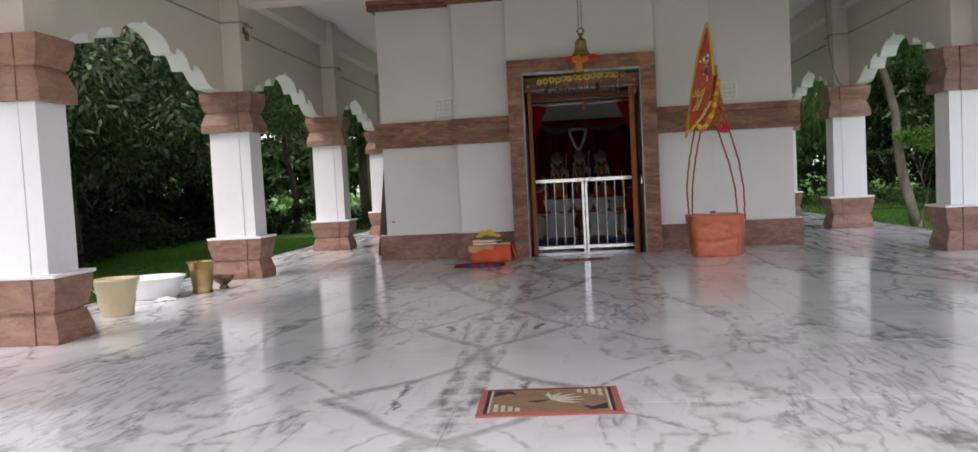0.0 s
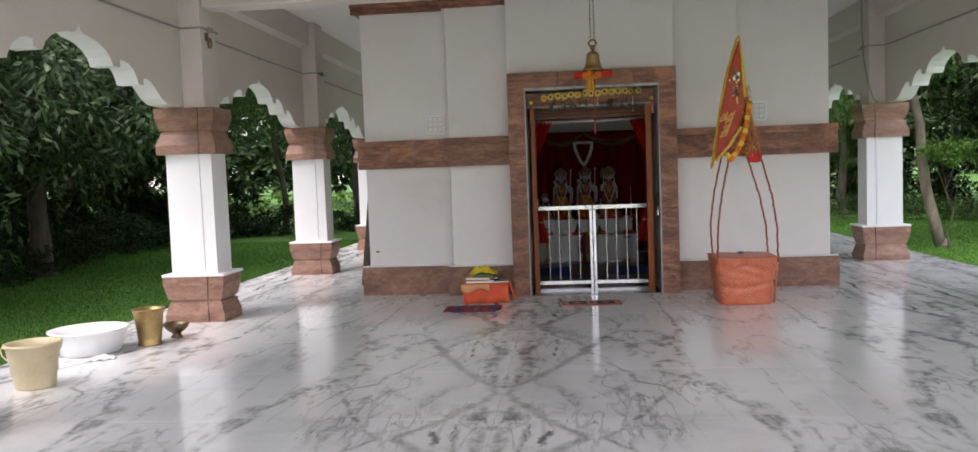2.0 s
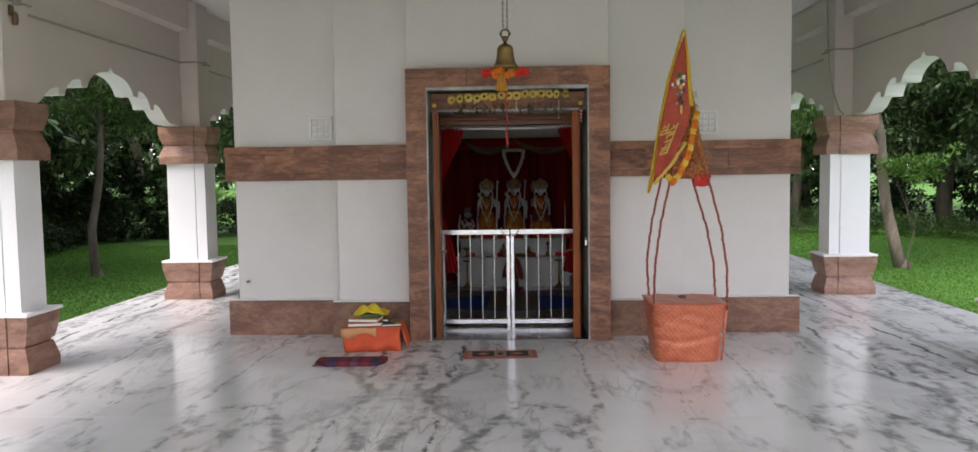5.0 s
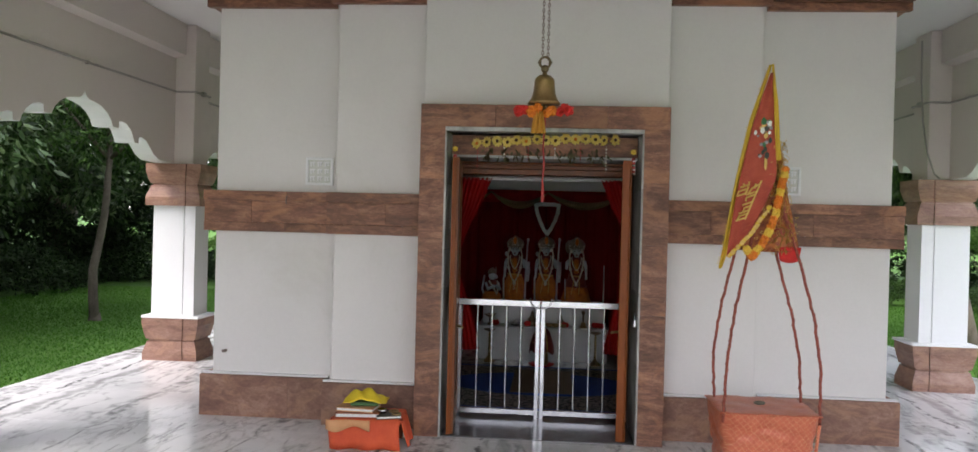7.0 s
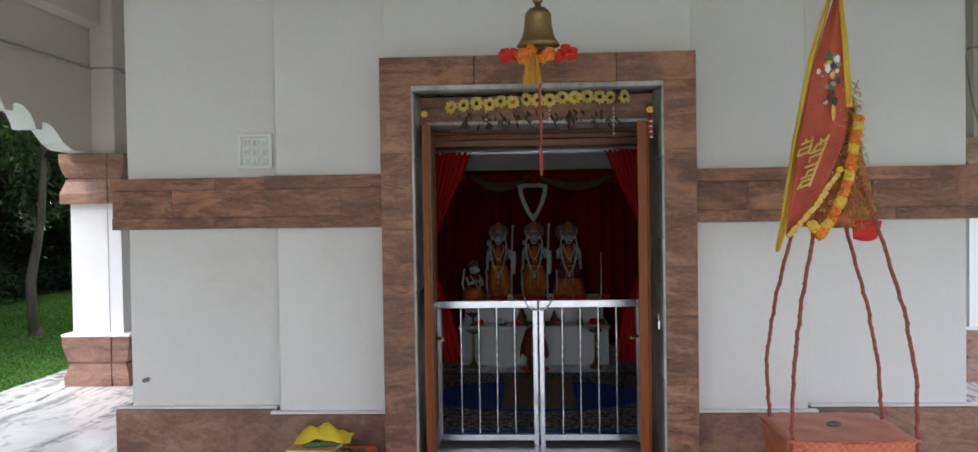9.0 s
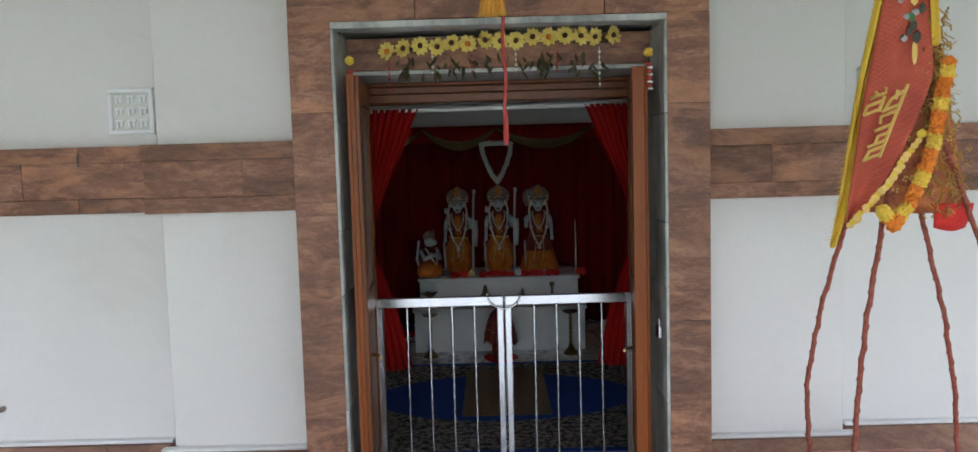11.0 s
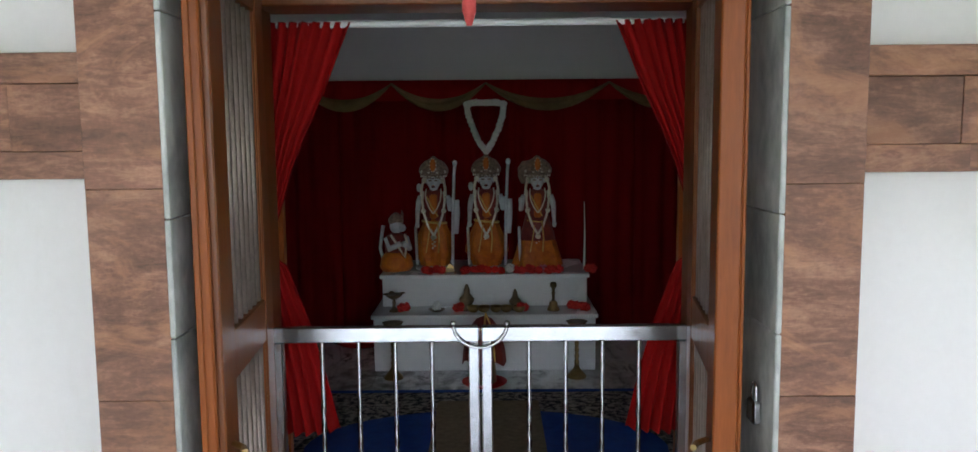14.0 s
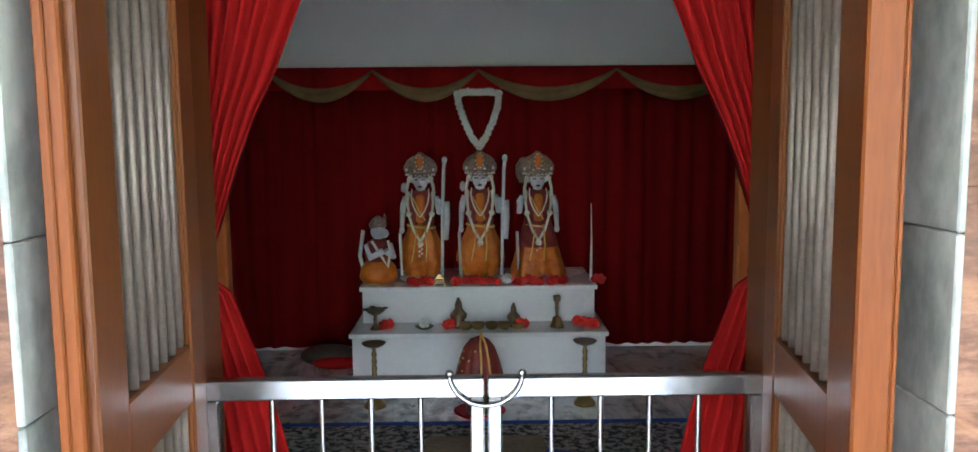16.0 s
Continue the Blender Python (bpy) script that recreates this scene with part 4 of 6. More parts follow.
def square_mat(at, rz, w, d):
    t_ = thing("floor_mat", "red-bordered tan doormat with two dark squares", "mat", at, rz, group="doormats")
    red = surf("doormat_red", (0.28, 0.085, 0.06), (0.40, 0.14, 0.10), 40, 250, 0.95, 0, 0.5)
    tan = surf("doormat_tan", (0.26, 0.15, 0.09), (0.38, 0.25, 0.16), 30, 200, 0.95, 0, 0.5)
    drk = surf("doormat_dark", (0.018, 0.013, 0.012), (0.05, 0.035, 0.03), 30, 200, 0.95, 0, 0.5)
    part("border", boxm(-w / 2, w / 2, -d / 2, d / 2, 0.001, 0.008, bevel=0.002), red, t_, "faded red border")
    part("field", boxm(-w / 2 + 0.035, w / 2 - 0.035, -d / 2 + 0.03, d / 2 - 0.03, 0.004, 0.0095), tan, t_)
    for x in (-w / 4 + 0.01, w / 4 - 0.01):
        part("dark_square", boxm(x - 0.09, x + 0.09, -d / 2 + 0.045, d / 2 - 0.045, 0.004, 0.0105), drk, t_)
        part("diamond_motif", prism([(x - 0.055, 0), (x, -0.055), (x + 0.055, 0), (x, 0.055)], 0.006, "z", 0.0085), red, t_)
        part("diamond_motif", prism([(x - 0.025, 0), (x, -0.025), (x + 0.025, 0), (x, 0.025)], 0.006, "z", 0.0092), tan, t_)
    part("centre_motif", prism([(-0.03, 0), (0, -0.05), (0.03, 0), (0, 0.05)], 0.006, "z", 0.0081), drk, t_)
    return t_


square_mat((-0.07, 10.04, FZ), 3.0, 0.60, 0.28)

# ---- flag stand ----
WRAP = surf("orange_foil_cloth", (0.44, 0.07, 0.03), (0.70, 0.21, 0.11), 7, 40, 0.36, 0.1, 0.7, spread=0.22)
def lattice(mat, colour, scale=22.0, amount=1.0):
    """Fine diagonal printed lattice on a cloth."""
    nt = mat.node_tree
    p = nt.nodes["Principled BSDF"]
    tc = nt.nodes.new("ShaderNodeTexCoord")
    sp = nt.nodes.new("ShaderNodeSeparateXYZ")
    nt.links.new(tc.outputs["Object"], sp.inputs[0])
    u = mth(nt, "ADD", sp.outputs[0], sp.outputs[1])
    lines = []
    for k in (1, -1):
        d = mth(nt, "ADD", mth(nt, "MULTIPLY", u, scale), mth(nt, "MULTIPLY", sp.outputs[2], scale * k))
        lines.append(mth(nt, "LESS_THAN", mth(nt, "PINGPONG", d, 0.5), 0.05))
    n = noise_tex(nt, tc.outputs["Object"], 14, 4, 0.6)
    f = mth(nt, "MULTIPLY", mth(nt, "MAXIMUM", lines[0], lines[1]), mth(nt, "MULTIPLY", n, amount))
    old = p.inputs["Base Color"].links[0].from_socket
    nt.links.new(mix(nt, f, old, colour), p.inputs["Base Color"])
    return mat


FLAGRED = surf("red_flag_cloth", (0.33, 0.035, 0.022), (0.50, 0.085, 0.045), 9, 160, 0.7, 0, 0.2)
FLAGYEL = surf("yellow_fringe_cloth", (0.60, 0.36, 0.02), (0.74, 0.50, 0.05), 12, 160, 0.7, 0, 0.2)
lattice(WRAP, (0.80, 0.48, 0.26), 26.0, 0.7)
lattice(FLAGRED, (0.62, 0.22, 0.06), 60.0, 0.6)
MAROON = surf("maroon_gold_cloth", (0.20, 0.025, 0.015), (0.50, 0.16, 0.03), 24, 160, 0.55, 0.1, 0.3, spread=0.12)
STICK = surf("red_brown_thread", (0.20, 0.035, 0.025), (0.42, 0.12, 0.075), 60, 300, 0.8, 0, 0.5)
GILT = surf("gilt_print", (0.58, 0.36, 0.08), (0.75, 0.52, 0.16), 20, 120, 0.45, 0.3, 0.1)
GREENPR = surf("green_print", (0.03, 0.12, 0.04), (0.06, 0.2, 0.07), 20, 120, 0.6, 0, 0.1)
SILVERPR = surf("silver_print", (0.20, 0.18, 0.18), (0.42, 0.40, 0.38), 20, 120, 0.4, 0.4, 0.1)
DARKPR = surf("dark_print", (0.03, 0.025, 0.02), (0.07, 0.06, 0.04), 20, 120, 0.6, 0, 0.1)

stand = thing("flag_stand", "orange cloth covered box carrying sticks and a red flag", "flag stand", (1.41, 9.98, FZ))
bm = bmesh.new()
prof = [(0.235 + 0.063 * (k / 22) ** 0.9, 0.455 * k / 22) for k in range(23)]
rings, rr = [], random.Random(7)
N = 44
def squarish(a, h, q=9.0):
    c, s_ = math.cos(a), math.sin(a)
    k = (abs(c) ** q + abs(s_) ** q) ** (-1 / q)
    return h * k * c, h * k * s_ * 0.9
for h, z in prof:
    ring = []
    for k in range(N):
        x, y = squarish(2 * math.pi * k / N + 0.02, h)
        w = 0.014 * math.sin(k * 0.8 + z * 34 + 2 * math.sin(z * 21)) - 0.06 * max(0.0, 1 - abs(z - 0.19 - 0.03 * math.sin(k * 0.35)) / 0.03) - 0.05 * max(0.0, 1 - abs(z - 0.33 + 0.05 * math.sin(k * 0.5 + 1.0)) / 0.025) + 0.03 * abs(math.sin(k * 0.42 + z * 9)) * (1 - z / 0.5) + 0.007 * math.sin(k * 1.9 - z * 60) + rr.uniform(-0.004, 0.004)
        ring.append(bm.verts.new((x * (1 + w), y * (1 + w), z + (0.003 * math.sin(k * 0.9) if z > 0.4 else 0))))
    rings.append(ring)
for a, b in zip(rings, rings[1:]):
    for k in range(N):
        bm.faces.new((a[k], a[(k + 1) % N], b[(k + 1) % N], b[k]))
bm.faces.new(rings[0])
part("box_cover", bm, WRAP, stand, "crumpled orange patterned foil cloth", smooth=True)
lid = [[(x * 0.298, y * 0.268, 0.462 + 0.003 * math.sin(7 * x + 5 * y) + 0.002 * math.sin(19 * x * y)) for x in [-1 + 2 * i / 14 for i in range(15)]] for y in [-1 + 2 * j / 14 for j in range(15)]]
part("lid_cover", sheet(lid, 0.006), WRAP, stand, smooth=True)
part("seam_flap", sheet([[(0.235 + 0.02 * u + 0.06 * z, -0.243 - 0.062 * z / 0.45 - 0.004 * math.sin(u * 6), z) for u in (0, 0.5, 1)] for z in (0.02, 0.15, 0.3, 0.42)], 0.004), WRAP, stand, smooth=True)
part("stone", ball(bmesh.new(), (-0.02, -0.06, 0.49), 0.026, 2, (1.4, 1, 0.5)), BARK_PALE, stand, "small pebble on the lid")
sticks = (((-0.247, 0.20, 0.46), (-0.262, 0.20, 0.75), (-0.236, 0.14, 1.05), (-0.177, 0.05, 1.40), (-0.06, -0.05, 1.9)),
          ((-0.275, -0.235, 0.40), (-0.265, -0.24, 0.75), (-0.22, -0.20, 1.05), (-0.14, -0.14, 1.38), (-0.02, -0.07, 1.9)),
          ((0.282, 0.12, 0.46), (0.264, 0.12, 0.75), (0.195, 0.08, 1.05), (0.084, 0.02, 1.38), (0.0, -0.05, 1.9)),
          ((0.292, -0.235, 0.40), (0.285, -0.24, 0.75), (0.25, -0.2, 1.05), (0.175, -0.14, 1.38), (0.02, -0.07, 1.9)))
for pts in sticks:
    fine = []
    V = [Vector(p) for p in pts]
    for i in range(len(V) - 1):
        for k in range(6):
            p = V[i].lerp(V[i + 1], k / 6)
            fine.append(p + Vector((0.003 * math.sin(k * 2.6 + i), 0.003 * math.cos(k * 2.1), 0)))
    fine.append(V[-1])
    st = tube(fine, 0.0088, 7)
    coil = []
    for i in range(len(fine) - 1):
        for k in range(4):
            c = fine[i].lerp(fine[i + 1], k / 4)
            a = (i * 4 + k) * 1.15
            coil.append(c + Vector((0.0085 * math.cos(a), 0.0085 * math.sin(a), 0)))
    tube(coil, 0.0042, 5, st)
    part("stick", st, STICK, stand, "bent stick wound with red thread", smooth=True)


def flag_grid(left, right, z0, z1, y0, rows=26, cols=14, wave=0.02, ph=0.0):
    g = []
    for i in range(rows + 1):
        s_ = i / rows
        z = z0 + (z1 - z0) * s_
        def at_(tab):
            for (a, xa), (b, xb) in zip(tab, tab[1:]):
                if a <= s_ <= b:
                    return xa + (xb - xa) * (s_ - a) / (b - a)
            return tab[-1][1]
        xa, xb = at_(left), at_(right)
        g.append([(xa + (xb - xa) * u, y0 + wave * math.sin(u * 7 + s_ * 5 + ph) + 0.03 * (s_ - 0.5), z - 0.012 * math.sin(u * 3) * s_) for u in [k / cols for k in range(cols + 1)]])
    return g


# red pennant with its yellow edge and the maroon cloth behind it
part("flag_yellow_edge", sheet(flag_grid(((0, -0.04), (0.27, -0.145), (0.59, -0.222), (0.89, -0.28), (1, -0.305)), ((0, -0.025), (0.27, -0.115), (0.59, -0.195), (0.89, -0.24), (1, -0.285)), 2.57, 1.33, -0.125, wave=0.008), 0.003), FLAGYEL, stand, "yellow fringed flag edge", smooth=True)
part("flag_cloth", sheet(flag_grid(((0, -0.033), (0.30, -0.135), (0.65, -0.215), (0.92, -0.255), (1, -0.262)), ((0, -0.02), (0.2, 0.0), (0.4, 0.012), (0.56, 0.02), (0.66, -0.02), (0.84, -0.11), (1, -0.235)), 2.52, 1.40, -0.15, wave=0.012), 0.003), FLAGRED, stand, "red flag cloth with gilt letters", smooth=True)
part("flag_hem", sheet(flag_grid(((0, -0.03), (0.4, -0.01), (0.7, 0.0), (1, 0.015)), ((0, -0.018), (0.4, 0.014), (0.7, 0.028), (1, 0.045)), 2.57, 2.0, -0.16, wave=0.004), 0.003), FLAGYEL, stand, "yellow printed hem", smooth=True)
part("back_cloth", sheet(flag_grid(((0, -0.05), (0.5, -0.16), (1, -0.20)), ((0, 0.01), (0.2, 0.03), (0.42, 0.07), (0.65, 0.105), (0.85, 0.155), (1, 0.195)), 2.38, 1.44, -0.09, wave=0.022, ph=1.0), 0.003), MAROON, stand, "maroon and gold cloth wound round the sticks", smooth=True)
part("lower_cloth", sheet(flag_grid(((0, 0.05), (1, 0.075)), ((0, 0.195), (1, 0.185)), 1.46, 1.375, -0.085, rows=4, wave=0.006, ph=2.0), 0.003), SCARLET, stand, "red cloth end", smooth=True)
rr = random.Random(17)
for k in range(46):
    u, v = rr.random(), rr.random()
    zc = 2.0 - 0.52 * v
    xc = -0.005 + (0.10 + 0.16 * v) * (u - 0.4)
    sp = bmesh.new()
    for j in range(4):
        a = j * math.pi / 2 + rr.random()
        ball(sp, (xc + 0.008 * math.cos(a), -0.118, zc + 0.008 * math.sin(a)), 0.0045, 1, (1, 0.5, 1))
    part("gold_sequin", sp, GILT, stand)
bm = bmesh.new()
rr = random.Random(3)
for i in range(220):
    s_ = i / 219
    z = 2.54 - 1.20 * s_
    x = -0.048 - 0.36 * s_ if s_ < 0.28 else -0.149 - 0.215 * (s_ - 0.28)
    L = rr.uniform(0.008, 0.02)
    bm.faces.new([bm.verts.new(p) for p in ((x + 0.01, -0.122, z + 0.002), (x + 0.01, -0.122, z - 0.002), (x - L, -0.122 + rr.uniform(-0.012, 0.012), z - rr.uniform(0.002, 0.014)))])
bmesh.ops.solidify(bm, geom=list(bm.faces), thickness=0.001)
part("flag_fringe", bm, FLAGYEL, stand)


def on_flag(u, v):
    """A place on the slanted red cloth: u across, v up its long axis."""
    return (-0.165 + u * 0.80 + v * 0.33, -0.172, 1.52 + v * 0.86 + u * 0.30)


def letter_strokes(nm, strokes, u0, v0, sc):
    for st in strokes:
        bm = tube([on_flag(u0 + sc * a, v0 + sc * b) for a, b in st], 0.0058, 5)
        part(nm, bm, GILT, stand, "gilt letter stroke")


word1 = [[(0.0, 0.0), (0.0, 1.0)], [(0.0, 0.0), (0.5, 0.0), (0.5, 0.9)], [(-0.15, 1.0), (0.75, 1.0)], [(0.95, 0.0), (0.95, 1.0), (1.35, 0.8)], [(0.95, 0.5), (1.3, 0.2)]]
word2 = [[(-0.1, 1.0), (3.6, 1.0)], [(0.1, 0.0), (0.1, 1.0)], [(0.1, 0.1), (0.5, 0.2), (0.5, 0.9)], [(0.8, 0.0), (0.8, 1.0)], [(0.8, 0.4), (1.2, 0.4), (1.2, 0.95)], [(1.6, 0.0), (1.6, 1.0)], [(1.9, 0.2), (2.3, 0.1), (2.3, 1.0)], [(2.6, 0.0), (2.6, 1.0)], [(2.6, 0.1), (3.1, 0.3), (3.3, 1.0)], [(3.0, 0.6), (3.5, 0.5)]]
letter_strokes("letter", [[(b, a) for a, b in st] for st in word2], -0.135, 0.15, 0.075)
letter_strokes("letter", [[(b, a) for a, b in st] for st in word1], -0.215, 0.36, 0.065)
rr = random.Random(31)
for k in range(26):
    u, v = rr.gauss(0, 0.022), rr.uniform(-0.11, 0.11)
    m_ = (SILVERPR, DARKPR, WHITEFL, DARKPR, SILVERPR, GREENPR, GILT)[k % 7]
    part("printed_figure", ball(bmesh.new(), (-0.06 + u * (1.2 - 4 * abs(v)) + 0.12 * v, -0.168, 2.12 + v), rr.uniform(0.009, 0.019), 1, (1, 0.2, rr.uniform(0.7, 1.6))), m_, stand, "printed emblem on the flag")
part("printed_figure", ball(bmesh.new(), (-0.05, -0.166, 1.97), 0.016, 2, (0.6, 0.2, 2.8)), GILT, stand, "gilt printed emblem")
rr = random.Random(23)
for k in range(26):
    u = k / 25
    x, z = -0.03 - 0.215 * u + rr.uniform(-0.008, 0.008), 1.70 - 0.30 * u ** 0.8
    part("printed_border", ball(bmesh.new(), (x, -0.166 + 0.02 * u, z), rr.uniform(0.011, 0.017), 1, (1.2, 0.25, 1)), GILT if k % 3 else FLAGYEL, stand, "gilt printed border")
tin = bmesh.new()
for k in range(420):
    v = rr.random()
    z = 2.12 - 0.70 * v
    x = 0.035 + 0.13 * v + rr.gauss(0, 0.02) - 0.17 * v * rr.random()
    y = -0.125 + rr.uniform(-0.02, 0.01)
    L, a = rr.uniform(0.012, 0.03), rr.uniform(-1.4, 1.4)
    dx, dz = L * math.sin(a), -L * math.cos(a)
    tin.faces.new([tin.verts.new(p) for p in ((x, y, z), (x + 0.005, y - 0.004, z), (x + dx + 0.003, y - 0.012, z + dz), (x + dx, y - 0.008, z + dz))])
bmesh.ops.solidify(tin, geom=list(tin.faces), thickness=0.0008)
tagged(part("tinsel", tin, GILT, stand, "gold tinsel trim on the cloth edge"), kind="stuff")
gpath = [(0.075, -0.14, 1.93), (0.055, -0.15, 1.85), (0.035, -0.16, 1.76), (0.018, -0.165, 1.66), (-0.018, -0.17, 1.56), (-0.065, -0.175, 1.47), (-0.12, -0.18, 1.40), (-0.165, -0.175, 1.46)]
V = [Vector(p) for p in gpath]
for i in range(len(V) - 1):
    for k in range(4):
        p = V[i].lerp(V[i + 1], k / 4)
        part("marigold", tuft(bmesh.new(), p, 0.026, 10, i * 4 + k), (ORANGE, YELLOW, YELLOW, ORANGE, ORANGE)[(i * 4 + k) % 5], stand)

# ---- book stall and rug by the door ----
stool = thing("low_stool", "low stool draped in orange cloth", "stool", (-1.16, 10.36, FZ), 4)
ORCL = surf("orange_cloth", (0.58, 0.07, 0.025), (0.72, 0.12, 0.04), 6, 120, 0.75, 0, 0.2)
PEACH = surf("peach_cloth", (0.60, 0.28, 0.12), (0.72, 0.40, 0.20), 8, 120, 0.8, 0, 0.2)
g = [[(-0.24 * (1 + 0.06 * math.sin(z * 9)) + 0.48 * u, -0.185 - 0.018 * math.sin(u * 15) * (1 - z / 0.2), z) for u in [k / 24 for k in range(25)]] for z in (0.004, 0.06, 0.13, 0.2)]
part("drape", sheet(g, 0.005), ORCL, stool, smooth=True)
part("top", boxm(-0.235, 0.235, -0.18, 0.18, 0.17, 0.205, bevel=0.01), ORCL, stool)
for x in (-0.2, 0.2):
    for y in (-0.15, 0.15):
        part("leg", boxm(x - 0.02, x + 0.02, y - 0.02, y + 0.02, 0, 0.17, bevel=0.003), WOOD, stool)
part("side_drape", sheet([[(0.24 + 0.06 * (1 - z / 0.2) + 0.012 * math.sin(v * 12), -0.18 + 0.36 * v, z) for v in [k / 12 for k in range(13)]] for z in (0.03, 0.1, 0.2)], 0.005), ORCL, stool, smooth=True)
part("side_drape", sheet([[(-0.24 - 0.01 * math.sin(v * 12), -0.18 + 0.36 * v, z) for v in [k / 12 for k in range(13)]] for z in (0.006, 0.1, 0.2)], 0.005), ORCL, stool, smooth=True)
part("front_flap", sheet([[(-0.27 + 0.30 * u, -0.196 - 0.01 * math.sin(u * 9), 0.205 - w * (0.8 + 0.25 * math.sin(u * 7))) for u in [k / 14 for k in range(15)]] for w in (0.0, 0.03, 0.08)], 0.004), PEACH, stool, "peach cloth flap", smooth=True)
for k, (x, y, z, w, d, h, rz, m_) in enumerate(((-0.07, -0.03, 0.206, 0.30, 0.22, 0.03, 6, MAROON), (-0.08, 0.0, 0.237, 0.26, 0.20, 0.025, -5, PEACH), (0.13, -0.04, 0.206, 0.17, 0.2, 0.02, 20, DARKPR))):
    bk = thing("book", "worn hymn book lying on the stool", "book", (-1.16 + x, 10.36 + y, FZ + z), rz, group="books on the stool")
    part("cover", boxm(-w / 2, w / 2, -d / 2, d / 2, 0, 0.004), m_, bk)
    part("pages", boxm(-w / 2 + 0.005, w / 2 - 0.005, -d / 2 + 0.004, d / 2 - 0.004, 0.0042, h - 0.0042), WHITEFL, bk)
    part("cover", boxm(-w / 2, w / 2, -d / 2, d / 2, h - 0.004, h), m_, bk)
cl = thing("green_cloth", "folded green cloth on the books", "cloth", (-1.20, 10.38, FZ + 0.263), 8)
part("fold", boxm(-0.10, 0.10, -0.06, 0.06, 0, 0.028, bevel=0.01), surf("green_cloth_mat", (0.05, 0.13, 0.05), (0.10, 0.2, 0.08), 9, 120, 0.8, 0, 0.2), cl)
yc = thing("yellow_cloth", "crumpled bright yellow cloth on the pile", "cloth", (-1.19, 10.38, FZ + 0.292), 5)
g = [[(0.15 * x, 0.10 * y, 0.002 + max(0.0, (1 - x * x * 0.9 - y * y * 0.7)) * (0.07 + 0.018 * math.sin(8 * x + 3 * y) - 0.02 * x) + 0.004) for x in [-1 + 2 * i / 16 for i in range(17)]] for y in [-1 + 2 * j / 12 for j in range(13)]]
part("cloth", sheet(g, 0.004), surf("yellow_cloth_mat", (0.62, 0.44, 0.01), (0.78, 0.60, 0.03), 6, 120, 0.8, 0, 0.2), yc, smooth=True)
for k, (x, y) in enumerate(((0.10, -0.06), (0.17, 0.0), (0.20, -0.07))):
    cup = thing("brass_cup", "small brass cup on the stool", "cup", (-1.16 + x, 10.36 + y, FZ + 0.227 if k == 0 else FZ + 0.206), group="small cups on the stool")
    part("bowl", lathe([(0.02, 0), (0.032, 0.01), (0.036, 0.03), (0.033, 0.03), (0.028, 0.012)], 14), BRASS if k else STEEL, cup, smooth=True)
rug = thing("folded_rug", "folded dark red rug with blue pattern on the floor", "rug", (-1.235, 9.75, FZ), 2)
part("rug_fold", prism([(-0.27, 0.10), (-0.285, -0.02), (-0.19, -0.10), (0.20, -0.10), (0.262, 0.0), (0.27, 0.10)], 0.035, "z", 0.0175), surf("rug_wine", (0.09, 0.010, 0.018), (0.17, 0.022, 0.035), 14, 200, 0.95, 0, 0.6), rug)
for k, (a, b, c_) in enumerate(((-0.18, -0.12, (0.02, 0.02, 0.07)), (-0.09, -0.03, (0.16, 0.015, 0.03)), (0.0, 0.05, (0.10, 0.05, 0.07)), (0.09, 0.14, (0.16, 0.015, 0.03)), (0.17, 0.22, (0.02, 0.02, 0.06)))):
    part("rug_motif", boxm(a, b, -0.105, 0.06, 0.008, 0.0375, bevel=0.002), surf("rug_motif_" + str(k), c_, tuple(min(1, x * 1.5 + 0.01) for x in c_), 30, 200, 0.95, 0, 0.5), rug)
bm = bmesh.new()
rr = random.Random(9)
for k in range(30):
    y = -0.09 + 0.18 * k / 29
    tube([(-0.265, y, 0.012), (-0.29 - rr.uniform(0, 0.02), y + rr.uniform(-0.005, 0.005), 0.004)], 0.0025, 4, bm)
part("fringe", bm, DARKPR, rug)

# ---- vessels by the column ----
bucket = thing("bucket", "cream plastic bucket with a wire handle", "bucket", (-3.97, 6.98, FZ), 15)
CREAM = surf("cream_plastic", (0.60, 0.50, 0.30), (0.72, 0.62, 0.42), 4, 60, 0.4, 0, 0.03)
part("body", lathe([(0.12, 0.0), (0.128, 0.01), (0.138, 0.10), (0.147, 0.105), (0.15, 0.19), (0.157, 0.195), (0.172, 0.29), (0.186, 0.292), (0.186, 0.31), (0.168, 0.312), (0.16, 0.25), (0.12, 0.02), (0.0, 0.015)][:12], 30), CREAM, bucket, smooth=True)
part("handle", tube([(0.19, 0.0, 0.30)] + [(0.20 * math.cos(a), -0.10 * math.sin(a) - 0.02, 0.30 - 0.12 * math.sin(a)) for a in [k * math.pi / 12 for k in range(1, 12)]] + [(-0.19, 0, 0.30)], 0.004, 6), CREAM, bucket)
tub = thing("wash_tub", "wide white plastic basin", "basin", (-4.24, 8.08, FZ), 0)
WHITEPL = surf("white_plastic", (0.74, 0.75, 0.76), (0.84, 0.84, 0.84), 4, 60, 0.35, 0, 0.03)
part("bowl", lathe([(0.22, 0.0), (0.235, 0.015), (0.265, 0.10), (0.285, 0.17), (0.31, 0.185), (0.312, 0.20), (0.285, 0.20), (0.255, 0.11), (0.21, 0.02)], 36), WHITEPL, tub, smooth=True)
